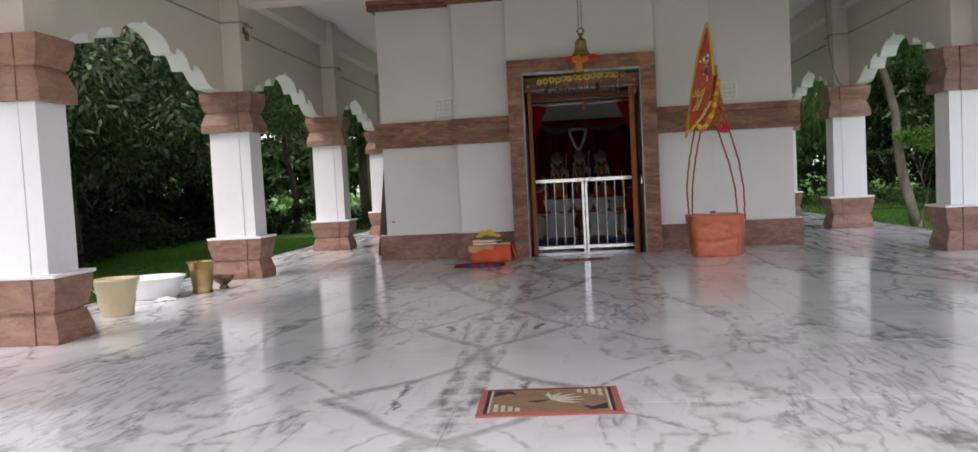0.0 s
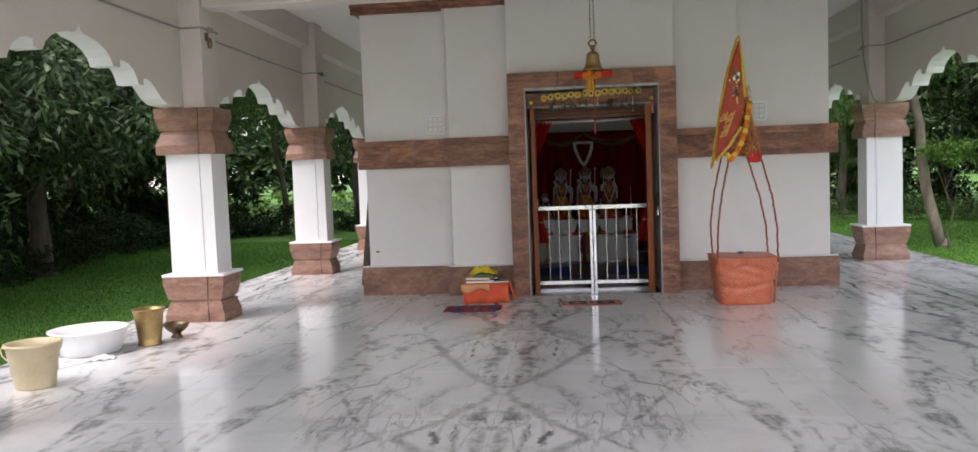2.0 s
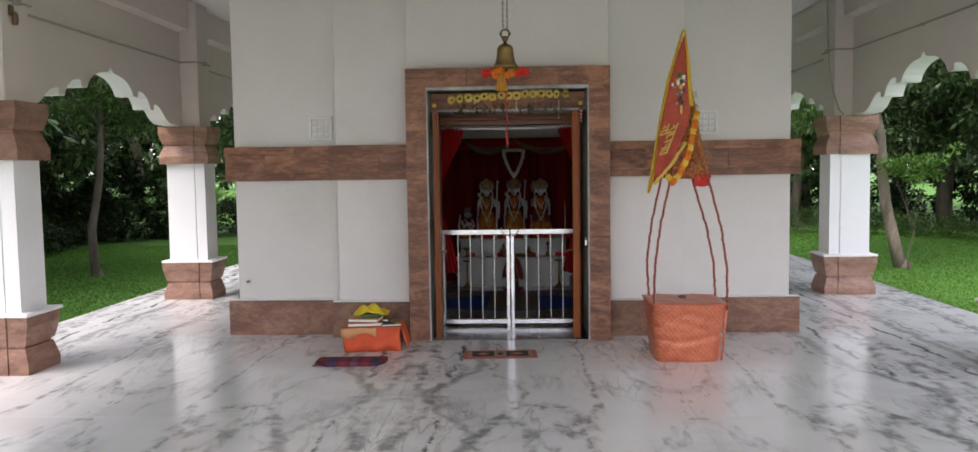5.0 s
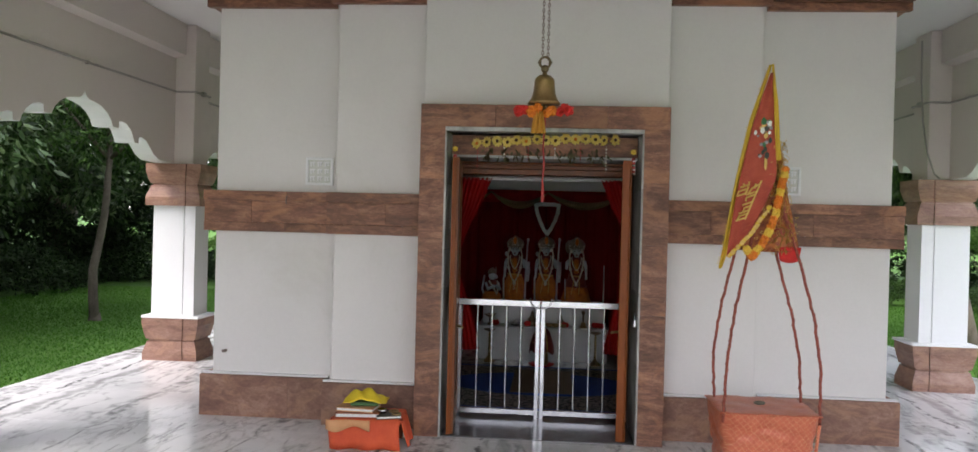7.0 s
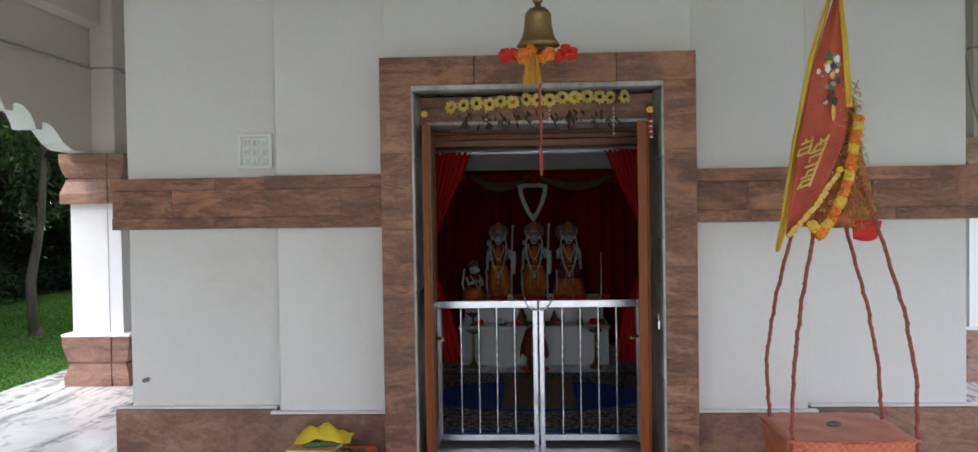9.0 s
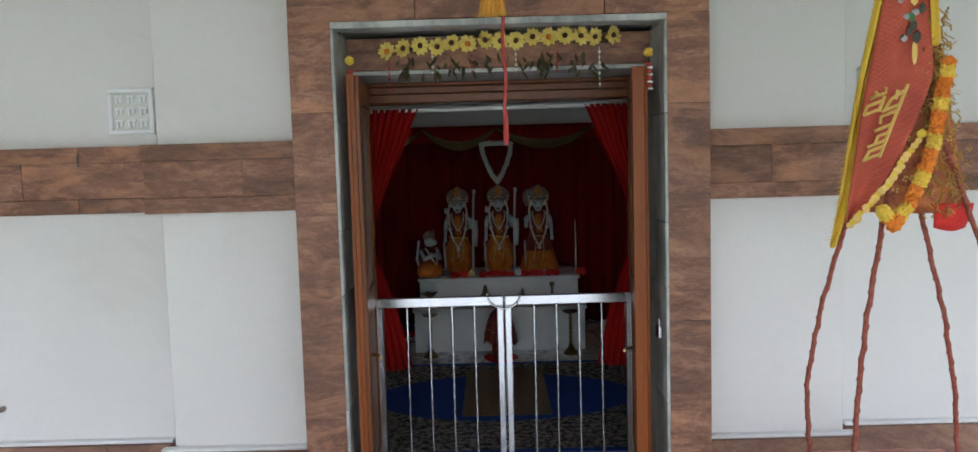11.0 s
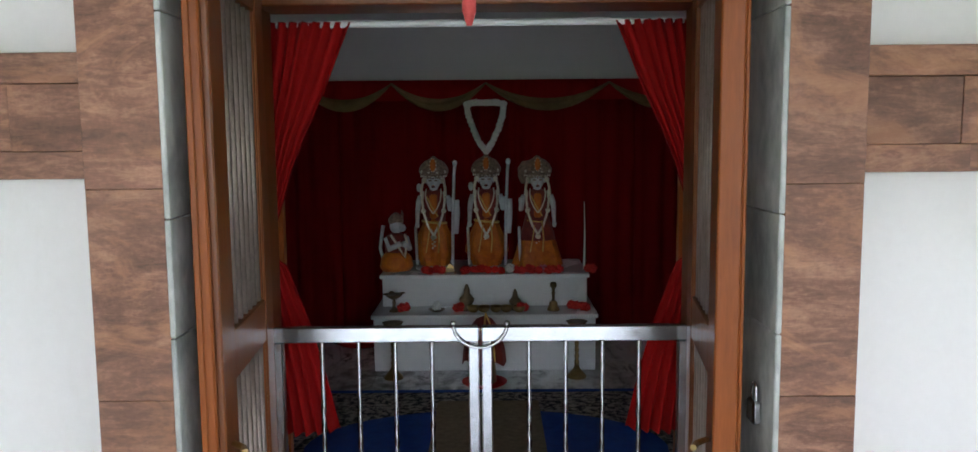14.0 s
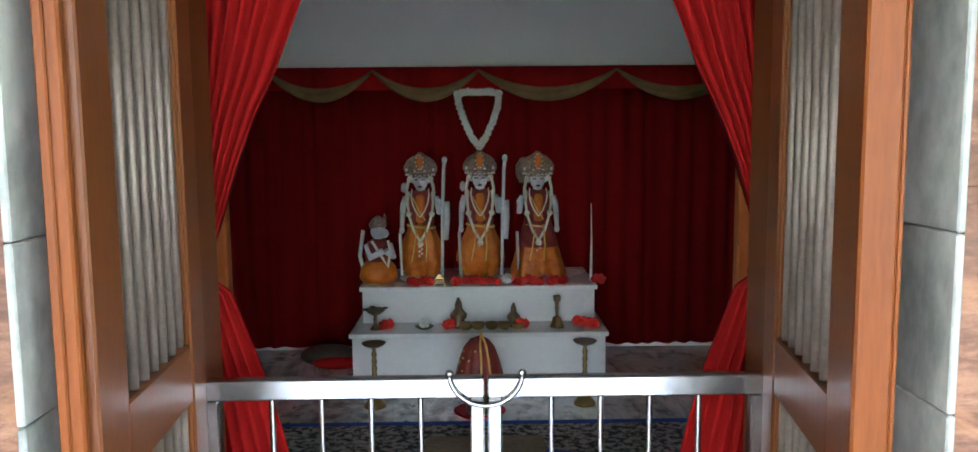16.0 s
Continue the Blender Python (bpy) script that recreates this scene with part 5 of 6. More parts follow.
rag = thing("white_rag", "wet white rag lying by the basin", "rag", (-3.97, 7.80, FZ), 20)
part("rag_fold", sheet([[(0.10 * x, 0.05 * y, 0.004 + 0.03 * max(0, 1 - x * x - y * y) + 0.006 * math.sin(9 * x + 4 * y)) for x in [-1 + i / 6 for i in range(13)]] for y in [-1 + j / 4 for j in range(9)]], 0.004), WHITEPL, rag, smooth=True)
pot = thing("brass_bucket", "old brass water bucket with a flared rim", "bucket", (-3.87, 8.36, FZ))
part("body", lathe([(0.098, 0.0), (0.102, 0.012), (0.092, 0.03), (0.098, 0.07), (0.112, 0.20), (0.122, 0.28), (0.140, 0.305), (0.143, 0.31), (0.134, 0.312), (0.115, 0.28), (0.10, 0.12), (0.09, 0.03)], 28), BRASS, pot, smooth=True)
bowl = thing("brass_bowl", "dark brass footed bowl", "bowl", (-3.78, 8.66, FZ))
part("cup", lathe([(0.05, 0.0), (0.052, 0.01), (0.035, 0.025), (0.04, 0.04), (0.075, 0.065), (0.104, 0.10), (0.113, 0.13), (0.108, 0.132), (0.095, 0.10), (0.05, 0.055)], 24), BRASS_DARK, bowl, smooth=True)

# ---- inside the shrine ----
altar = thing("altar", "white marble altar of two steps", "altar", (0, 0, FZ))
part("lower_step", boxm(-0.745, 0.715, 14.02, 14.92, 0, 0.352, bevel=0.003), MARBLE_CLEAN, altar)
part("lower_slab", boxm(-0.76, 0.73, 13.995, 14.93, 0.353, 0.38, bevel=0.004), MARBLE_CLEAN, altar)
part("upper_step", boxm(-0.715, 0.685, 14.27, 14.91, 0.381, 0.578, bevel=0.003), MARBLE_CLEAN, altar)
part("upper_slab", boxm(-0.73, 0.70, 14.245, 14.92, 0.579, 0.605, bevel=0.004), MARBLE_CLEAN, altar)
TOPZ, MIDZ = FZ + 0.605, FZ + 0.38


def pleats(x0, x1, y, z0, z1, n, amp, rows=2, cols=None, ph=0.0):
    cols = cols or n * 8
    out = []
    for i in range(rows + 1):
        z = z0 + (z1 - z0) * i / rows
        out.append([(x0 + (x1 - x0) * k / cols, y + amp * (math.sin(2 * math.pi * n * k / cols + ph + 0.6 * math.sin(k * 0.37)) + 0.4 * math.sin(k * 0.9 + i * 0.4)), z) for k in range(cols + 1)])
    return out


backcurtain = thing("back_curtain", "deep red pleated curtain hung across the back wall", "curtain", (0, 0, 0))
for k in range(4):
    xa = -2.3 + 1.15 * k
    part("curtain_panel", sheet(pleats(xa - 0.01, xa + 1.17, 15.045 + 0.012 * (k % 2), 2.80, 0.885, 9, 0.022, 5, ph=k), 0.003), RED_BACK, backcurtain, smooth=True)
# heading redder than the panels: light on the curtain top put into colour
part("heading", sheet(pleats(-2.3, 2.3, 15.01, 2.815, 2.66, 50, 0.005, 2, 400), 0.003), RED, backcurtain, "heading band, top light put in a brighter red", smooth=True)
swag = thing("swag", "gold net swag draped along the curtain top", "swag", (0, 0, 0))
nodes_x = [-2.1, -1.42, -0.71, 0.0, 0.93, 1.78, 2.25]
for xa, xb in zip(nodes_x, nodes_x[1:]):
    rows_ = []
    for w in range(7):
        v = w / 6
        rows_.append([(xa + (xb - xa) * u, 14.985 - 0.012 * math.sin(v * 9 + u * 5), 2.795 - (0.17 + 0.0 * u) * 4 * u * (1 - u) * (0.72 + 0.28 * v) - 0.045 * v * (0.35 + 2.6 * u * (1 - u))) for u in [k / 20 for k in range(21)]])
    part("drape", sheet(rows_, 0.002), GOLDCLOTH, swag, smooth=True)
hang = thing("flower_necklace", "white flower garland hung in a narrow loop", "garland", (0, 14.97, 0))
loop = [(-0.145, 2.63), (-0.07, 2.645), (0.0, 2.64), (0.07, 2.645), (0.135, 2.63), (0.125, 2.54), (0.09, 2.44), (0.045, 2.34), (0.0, 2.275), (-0.05, 2.34), (-0.095, 2.44), (-0.13, 2.54), (-0.145, 2.63)]
V = [Vector((a, 0, b)) for a, b in loop]
for i in range(len(V) - 1):
    bm = bmesh.new()
    for k in range(3):
        tuft(bm, V[i].lerp(V[i + 1], k / 3), 0.026, 16, 100 + i * 3 + k)
    tube([V[i], V[i].lerp(V[i + 1], 0.5), V[i + 1]], 0.017, 8, bm)
    part("blossom", bm, WHITEFL, hang)

SKIN = surf("statue_marble", (0.48, 0.50, 0.53), (0.68, 0.69, 0.72), 12, 80, 0.35, 0, 0.03)
ROBE = surf("saffron_silk", (0.42, 0.085, 0.003), (0.66, 0.20, 0.008), 22, 120, 0.5, 0, 0.25)
VEST = surf("maroon_silk", (0.12, 0.012, 0.010), (0.26, 0.035, 0.025), 24, 120, 0.5, 0, 0.25)
CROWN = surf("ornate_crown", (0.13, 0.085, 0.065), (0.46, 0.34, 0.26), 60, 160, 0.4, 0.4, 0.5)


class Sculpt:
    """One mesh in several materials."""
    def __init__(self):
        self.bm = bmesh.new()
        self.done = self.bm.faces.layers.int.new("done")
    def paint(self, idx):
        for f in self.bm.faces:
            if not f[self.done]:
                f.material_index = idx
                f[self.done] = 1


def statue(label, at, h, style, rz=0):
    """Robed marble temple figure of height h; one mesh."""
    S = Sculpt()
    bm = S.bm
    lathe([(0.17, 0.0), (0.18, 0.015), (0.16, 0.03)], 20, bm, sy=0.8)
    S.paint(0)
    skirt = [(0.115, 0.03), (0.125, 0.07), (0.14, 0.11), (0.178 if style else 0.15, 0.15), (0.175 if style else 0.148, 0.20), (0.14, 0.31), (0.105, 0.40), (0.085, 0.46)] if style != 2 else [(0.21, 0.02), (0.20, 0.08), (0.17, 0.20), (0.13, 0.32), (0.10, 0.42), (0.08, 0.46)]
    seg = 40
    rings = []
    for r, z in skirt:
        rings.append([bm.verts.new((r * (1 + 0.14 * math.sin(k * 1.2566 + 5 * z) * (1 - 1.6 * z)) * math.cos(2 * math.pi * k / seg), 0.75 * r * (1 + 0.18 * math.sin(k * 1.2566 + 5 * z) * (1 - 1.6 * z)) * math.sin(2 * math.pi * k / seg), z)) for k in range(seg)])
    for a, b in zip(rings, rings[1:]):
        for k in range(seg):
            bm.faces.new((a[k], a[(k + 1) % seg], b[(k + 1) % seg], b[k]))
    bm.faces.new(rings[-1])
    S.paint(1)
    lathe([(0.095, 0.40), (0.10, 0.47), (0.105, 0.54), (0.118, 0.62), (0.112, 0.67), (0.06, 0.70), (0.035, 0.715)], 20, bm, sy=0.68)
    if style == 2:
        lathe([(0.165, 0.26), (0.15, 0.32), (0.12, 0.42), (0.10, 0.5)], 24, bm, sy=0.78)
    S.paint(2)
    ball(bm, (0, -0.076, 0.742), 0.013, 2, (1.5, 0.6, 0.6))
    ball(bm, (0, -0.083, 0.82), 0.006, 1, (0.8, 0.6, 2.2))
    S.paint(2)
    box(bm, -0.034, 0.034, -0.098, -0.05, 0.46, 0.68, 0.016)
    S.paint(1)
    lathe([(0.034, 0.69), (0.036, 0.74), (0.03, 0.76)], 12, bm)
    ball(bm, (0, -0.012, 0.785), 0.064, 3, (0.9, 1.06, 1.12))
    ball(bm, (0, -0.08, 0.775), 0.011, 1, (0.8, 1, 1.6))
    for s in (-1, 1):
        ball(bm, (s * 0.066, 0.0, 0.79), 0.02, 1, (0.7, 1, 1.4))
        sh = Vector((s * 0.115, 0, 0.655))
        el = Vector((s * 0.145, -0.02, 0.53))
        up = style in (0, 1) and s > 0
        ha = Vector((s * 0.15, -0.075, 0.62)) if (up or (style == 2 and s < 0)) else Vector((s * 0.15, -0.04, 0.40))
        tube([sh, sh.lerp(el, 0.5) + Vector((s * 0.008, 0, 0)), el], 0.028, 10, bm, 0.022)
        tube([el, ha], 0.022, 10, bm, 0.015)
        ball(bm, ha, 0.022, 2, (1, 0.8, 1.3))
    if style in (0, 1):
        tube([(0.165, -0.08, 0.04), (0.17, -0.08, 0.45), (0.185, -0.085, 0.86), (0.192, -0.085, 0.93)], 0.013, 8, bm)
        ball(bm, (0.193, -0.085, 0.95), 0.022, 2, (1, 1, 1.3))
        tube([(0.19, -0.04, 0.32), (0.205, -0.03, 0.5), (0.20, -0.02, 0.62)], 0.026, 8, bm)
        ball(bm, (-0.135, 0.03, 0.73), 0.034, 2, (0.7, 0.8, 1.2))
    tube([(-0.165, -0.05, 0.38), (-0.16, -0.05, 0.2), (-0.155, -0.05, 0.04)], 0.012, 8, bm)
    S.paint(0)
    lathe([(0.086, 0.815), (0.112, 0.83), (0.132, 0.87), (0.130, 0.90), (0.108, 0.94), (0.078, 0.968), (0.04, 0.985), (0.012, 1.01)], 24, bm, (0, 0.02, 0), sy=0.8)
    if style == 2:
        lathe([(0.10, 0.76), (0.128, 0.82), (0.13, 0.90), (0.09, 0.96)], 20, bm, (-0.04, 0.05, 0), sy=0.5)
    for s in (-1, 1):
        ball(bm, (s * 0.04, -0.083, 0.885), 0.018, 2, (1, 0.5, 0.9))
        ball(bm, (s * 0.027, -0.074, 0.797), 0.012, 2, (1.5, 0.5, 0.55))
        tube([(s * 0.012, -0.080, 0.815), (s * 0.03, -0.076, 0.822), (s * 0.048, -0.062, 0.814)], 0.004, 5, bm)
    tube([(-0.085, -0.03, 0.84), (-0.05, -0.075, 0.845), (0, -0.09, 0.848), (0.05, -0.075, 0.845), (0.085, -0.03, 0.84)], 0.012, 6, bm)
    S.paint(3)
    ball(bm, (0, -0.092, 0.935), 0.032, 2, (0.9, 0.4, 1.9))
    ball(bm, (0, -0.077, 0.755), 0.004, 1, (2.2, 1, 0.8))
    S.paint(1)
    for k in range(9):
        a = -math.pi / 2 + (k - 4) * 0.30
        ball(bm, (0.118 * math.cos(a), 0.02 + 0.096 * math.sin(a), 0.835), 0.010, 1)
        if k % 2:
            ball(bm, (0.132 * math.cos(a), 0.02 + 0.106 * math.sin(a), 0.875), 0.013, 1, (1, 0.7, 1.2))
    for k in range(10):
        a = 2 * math.pi * k / 10
        ball(bm, (0.030 * math.cos(a), -0.102, 0.935 + 0.058 * math.sin(a)), 0.0065, 1)
    for s in (-1, 1):
        ball(bm, (s * 0.082, -0.04, 0.80), 0.026, 2, (0.9, 0.7, 1.0))
        tube([(s * 0.088, -0.045, 0.80), (s * 0.104, -0.06, 0.73), (s * 0.108, -0.07, 0.66)], 0.012, 7, bm)
    S.paint(4)
    tube([(-0.06, -0.085, 0.66), (-0.01, -0.10, 0.56), (0.04, -0.105, 0.48)], 0.006, 5, bm)
    tube([(0.035, -0.115, 0.44), (0.05, -0.13, 0.28), (0.04, -0.135, 0.16)], 0.007, 5, bm)
    tube([(-0.03, -0.115, 0.40), (-0.05, -0.13, 0.26), (-0.07, -0.13, 0.16)], 0.005, 5, bm)
    tube([(0.105 * math.cos(a), 0.085 * math.sin(a), 0.425 - 0.01 * math.cos(a)) for a in [math.pi + k * math.pi / 10 for k in range(11)]], 0.011, 6, bm)
    S.paint(5)
    for s in (-1, 1):
        pts = [(s * 0.092, -0.035, 0.70), (s * 0.10, -0.075, 0.62), (s * 0.088, -0.09, 0.52), (s * 0.05, -0.105, 0.40), (0, -0.112, 0.315)]
        tube([Vector(p) for p in pts], 0.011, 7, bm)
        tube([Vector((p[0] * 0.7, p[1] - 0.008, p[2] * 0.55 + 0.335)) for p in pts], 0.006, 6, bm)
        ball(bm, (s * 0.09, -0.09, 0.53), 0.024, 2)
    ball(bm, (0, -0.115, 0.30), 0.026, 2)
    for k in range(5):
        ball(bm, ((k % 2 - 0.5) * 0.018, -0.115, 0.275 - 0.018 * k), 0.011, 1)
    S.paint(4)
    for v in bm.verts:
        v.co *= h
    finish(bm, True)
    me = bpy.data.meshes.new("statue")
    bm.to_mesh(me)
    bm.free()
    for m_ in (SKIN, ROBE, VEST, CROWN, BEADS, GILT):
        me.materials.append(m_)
    ob = new("statue", me)
    ob.matrix_basis = pose(*at, 0, 0, rz)
    return tagged(ob, label, "statue", "statues on the altar")


statue("marble statue in saffron and maroon robes holding a staff", (-0.37, 14.52, TOPZ), 0.79, 0)
statue("taller marble statue in saffron robes holding a staff", (0.0, 14.52, TOPZ), 0.80, 1)
statue("marble statue in a wide maroon and saffron gown", (0.36, 14.52, TOPZ), 0.79, 2)
S = Sculpt()
lathe([(0.10, 0.0), (0.12, 0.03), (0.11, 0.09), (0.07, 0.14)], 24, S.bm, sy=0.8)
S.paint(1)
lathe([(0.075, 0.12), (0.085, 0.18), (0.075, 0.24), (0.03, 0.27)], 18, S.bm, sy=0.8)
S.paint(2)
ball(S.bm, (0.0, -0.01, 0.315), 0.052, 2, (0.9, 1.05, 1))
ball(S.bm, (0.03, -0.05, 0.305), 0.028, 2)
tube([(-0.07, 0.0, 0.23), (-0.06, -0.05, 0.16), (0.01, -0.085, 0.20)], 0.022, 8, S.bm)
tube([(0.07, 0.0, 0.23), (0.08, -0.05, 0.16), (0.03, -0.085, 0.20)], 0.022, 8, S.bm)
tube([(-0.075, 0.02, 0.02), (-0.11, 0.03, 0.16), (-0.085, 0.03, 0.32)], 0.012, 7, S.bm)
S.paint(0)
lathe([(0.05, 0.335), (0.055, 0.36), (0.035, 0.39), (0.012, 0.41)], 14, S.bm)
ball(S.bm, (0.045, 0, 0.39), 0.018, 1, (0.6, 0.6, 2))
S.paint(3)
tube([(-0.05, -0.05, 0.26), (0.0, -0.085, 0.17), (0.04, -0.08, 0.1), (0.06, -0.07, 0.2), (0.05, -0.05, 0.26)], 0.009, 6, S.bm)
S.paint(4)
finish(S.bm, True)
me = bpy.data.meshes.new("statue")
S.bm.to_mesh(me)
S.bm.free()
for m_ in (SKIN, ROBE, VEST, CROWN, BEADS, GILT):
    me.materials.append(m_)
kneel = new("statue", me)
kneel.matrix_basis = pose(-0.635, 14.45, TOPZ, 0, 0, 20)
tagged(kneel, "small kneeling marble statue in saffron cloth", "statue", "statues on the altar")

rr = random.Random(12)
for k in range(26):
    x = -0.42 + 0.92 * k / 25 + rr.uniform(-0.012, 0.012)
    if -0.30 < x < -0.20 or 0.13 < x < 0.20:
        continue
    f_ = thing("flower", "red hibiscus flower lying on the altar top", "flower", (x, 14.30 + rr.uniform(-0.03, 0.04), TOPZ + 0.02), group="flowers on the altar")
    part("petals", tuft(bmesh.new(), (0, 0, 0.002), rr.uniform(0.026, 0.036), 12, 300 + k), SCARLET if k != 22 else surf("pink_petals", (0.55, 0.14, 0.2), (0.7, 0.28, 0.34), 30, 120, 0.7, 0, 0.2), f_)
for k, (x, y) in enumerate(((-0.57, 14.12), (-0.545, 14.14), (-0.20, 14.11), (-0.175, 14.13), (0.225, 14.13), (0.25, 14.11), (0.57, 14.17), (0.60, 14.15), (0.635, 14.12), (0.66, 14.1), (0.70, 14.32), (0.73, 14.31))):
    f_ = thing("flower", "red hibiscus flower lying on the altar step", "flower", (x, y, (TOPZ if y > 14.25 else MIDZ) + 0.022), group="flowers on the altar")
    part("petals", tuft(bmesh.new(), (0, 0, 0.004), 0.032, 12, 400 + k), SCARLET, f_)
for k, x in enumerate((-0.335, 0.16)):
    f_ = thing("flower", "white flower lying in a dish", "flower", (x, 14.12 if k == 0 else 14.30, (MIDZ if k == 0 else TOPZ) + 0.035), group="flowers on the altar")
    part("petals", tuft(bmesh.new(), (0, 0, 0), 0.034, 14, 500 + k), WHITEFL, f_)
dish = thing("dish", "small dark metal dish on the altar step", "dish", (-0.335, 14.12, MIDZ))
part("plate", lathe([(0.03, 0.0), (0.055, 0.014), (0.057, 0.016), (0.03, 0.006)], 18), BRASS_DARK, dish, smooth=True)
box_ = thing("brass_casket", "tiny brass casket on the altar top", "casket", (-0.25, 14.29, TOPZ))
part("casket_body", boxm(-0.03, 0.03, -0.02, 0.02, 0.012, 0.04, bevel=0.004), BRASS_DARK, box_)
part("casket_lid", prism([(-0.03, 0.041), (0.03, 0.041), (0.0, 0.075)], 0.034, "y"), BRASS, box_)
for x in (-0.032, 0.032):
    part("foot", boxm(x - 0.006, x + 0.006, -0.02, 0.02, 0, 0.0115), BRASS, box_)
dl = thing("oil_lamp", "small brass oil lamp on a stem", "oil lamp", (-0.62, 14.12, MIDZ))
part("stem", lathe([(0.035, 0.0), (0.03, 0.01), (0.01, 0.03), (0.012, 0.06), (0.008, 0.085)], 16), BRASS_DARK, dl, smooth=True)
part("bowl", lathe([(0.02, 0.085), (0.05, 0.105), (0.06, 0.12), (0.03, 0.112)], 16), BRASS_DARK, dl, smooth=True)
for a in range(4):
    part("spout", ball(bmesh.new(), (0.06 * math.cos(a * 1.57 + 0.4), 0.06 * math.sin(a * 1.57 + 0.4), 0.122), 0.016, 1, (1.3, 1, 0.5)), BRASS_DARK, dl)
hb = thing("hand_bell", "brass hand bell standing on the altar step", "hand bell", (0.445, 14.13, MIDZ))
part("bell_cup", lathe([(0.042, 0.0), (0.04, 0.01), (0.03, 0.03), (0.026, 0.055), (0.01, 0.066)], 18), BRASS, hb, smooth=True)
part("grip", lathe([(0.008, 0.064), (0.01, 0.11), (0.014, 0.115), (0.009, 0.125), (0.012, 0.15), (0.022, 0.16), (0.022, 0.185), (0.012, 0.19)], 14), BRASS_DARK, hb, smooth=True)
for k, (x, z, sc) in enumerate(((-0.135, 0, 1.0), (0.19, 0, 0.8))):
    S = bmesh.new()
    lathe([(0.05, 0.0), (0.05, 0.02), (0.035, 0.04), (0.05, 0.06), (0.04, 0.09), (0.022, 0.11), (0.02, 0.14), (0.006, 0.175)], 16, S)
    ball(S, (0.035, -0.015, 0.075), 0.018, 1)
    ball(S, (-0.035, -0.015, 0.075), 0.018, 1)
    for v in S.verts:
        v.co *= sc
    fg = part("figurine", S, BRASS_DARK, None, smooth=True)
    fg.location = (x, 14.16, MIDZ)
    tagged(fg, "small seated dark brass figurine", "figurine", "figurines on the altar")
for k, x in enumerate((-0.09, -0.02, 0.06, 0.13, 0.215)):
    cp = thing("offering_cup", "small copper offering cup", "cup", (x, 14.09, MIDZ), group="offering cups")
    part("bowl", lathe([(0.022, 0), (0.036, 0.012), (0.042, 0.04), (0.038, 0.04), (0.03, 0.015)], 16), BRASS, cp, smooth=True)
for nm, x in (("west", -0.60), ("east", 0.575)):
    dp = thing("standing_lamp", "tall slender brass oil lamp on the floor", "oil lamp", (x, 13.86, FZ), group="standing oil lamps")
    part("foot", lathe([(0.062, 0), (0.062, 0.012), (0.045, 0.03), (0.02, 0.06), (0.014, 0.08)], 20), BRASS, dp, smooth=True)
    part("stem", lathe([(0.012, 0.08)] + [(0.010 + 0.006 * (k % 2), 0.08 + 0.02 * k) for k in range(1, 13)] + [(0.01, 0.335)], 12), BRASS, dp, smooth=True)
    part("bowl", lathe([(0.012, 0.335), (0.055, 0.352), (0.068, 0.365), (0.04, 0.36)], 20), BRASS_DARK, dp, smooth=True)
kal = thing("holy_pot", "pot dressed in red gold-bordered cloth on a red dish", "pot", (-0.015, 13.72, FZ))
part("dish", lathe([(0.11, 0.0), (0.14, 0.018), (0.142, 0.022), (0.10, 0.008)], 24), SCARLET, kal, "red dish", smooth=True)
part("pot_body", lathe([(0.06, 0.008), (0.075, 0.02), (0.07, 0.12), (0.06, 0.2)], 22), BRASS, kal, smooth=True)
bm = bmesh.new()
N = 48
rings = []
for r, z in ((0.135, 0.15), (0.128, 0.22), (0.108, 0.30), (0.082, 0.375), (0.05, 0.415), (0.016, 0.43)):
    rings.append([bm.verts.new((r * (1 + 0.08 * math.sin(k * 1.9) * (0.5 - z)) * math.cos(2 * math.pi * k / N), r * 0.9 * (1 + 0.08 * math.sin(k * 1.9)) * math.sin(2 * math.pi * k / N), z - (0.02 * math.sin(k * 0.6) if z < 0.2 else 0))) for k in range(N)])
for a, b in zip(rings, rings[1:]):
    for k in range(N):
        bm.faces.new((a[k], a[(k + 1) % N], b[(k + 1) % N], b[k]))
bm.faces.new(rings[-1])
part("veil", bm, VEST, kal, "red cloth veil with gold dots", smooth=True)
for s in (-1, 1):
    part("gilt_border", tube([(s * 0.03 + 0.035, -0.13 - 0.0 * s, 0.18), (s * 0.025 + 0.035, -0.128, 0.24), (s * 0.02 + 0.03, -0.112, 0.33), (s * 0.015 + 0.02, -0.09, 0.41), (0.01, -0.05, 0.462)], 0.006, 6), GILT, kal)
for k in range(10):
    a = -1.57 + rr.uniform(-1.2, 0.9)
    z = rr.uniform(0.22, 0.38)
    r = 0.148 - (z - 0.2) * 0.22
    part("gold_dot", ball(bmesh.new(), (r * math.cos(a), r * 0.92 * math.sin(a), z), 0.006, 1), GILT, kal)
rod = thing("incense_rod", "thin pale rod standing at the altar end", "rod", (0.68, 14.40, TOPZ))
part("stick", tube([(0, 0, 0), (0.004, 0, 0.25), (0.0, 0, 0.48)], 0.009, 6, None, 0.002), WHITEFL, rod)
bund = thing("cloth_bundle", "dark cloth bundle with red trim on the shrine floor", "bundle", (-1.0, 14.7, FZ))
part("sack", ball(bmesh.new(), (0, 0, 0.07), 0.15, 3, (1.3, 0.7, 0.5)), DARKPR, bund, smooth=True)
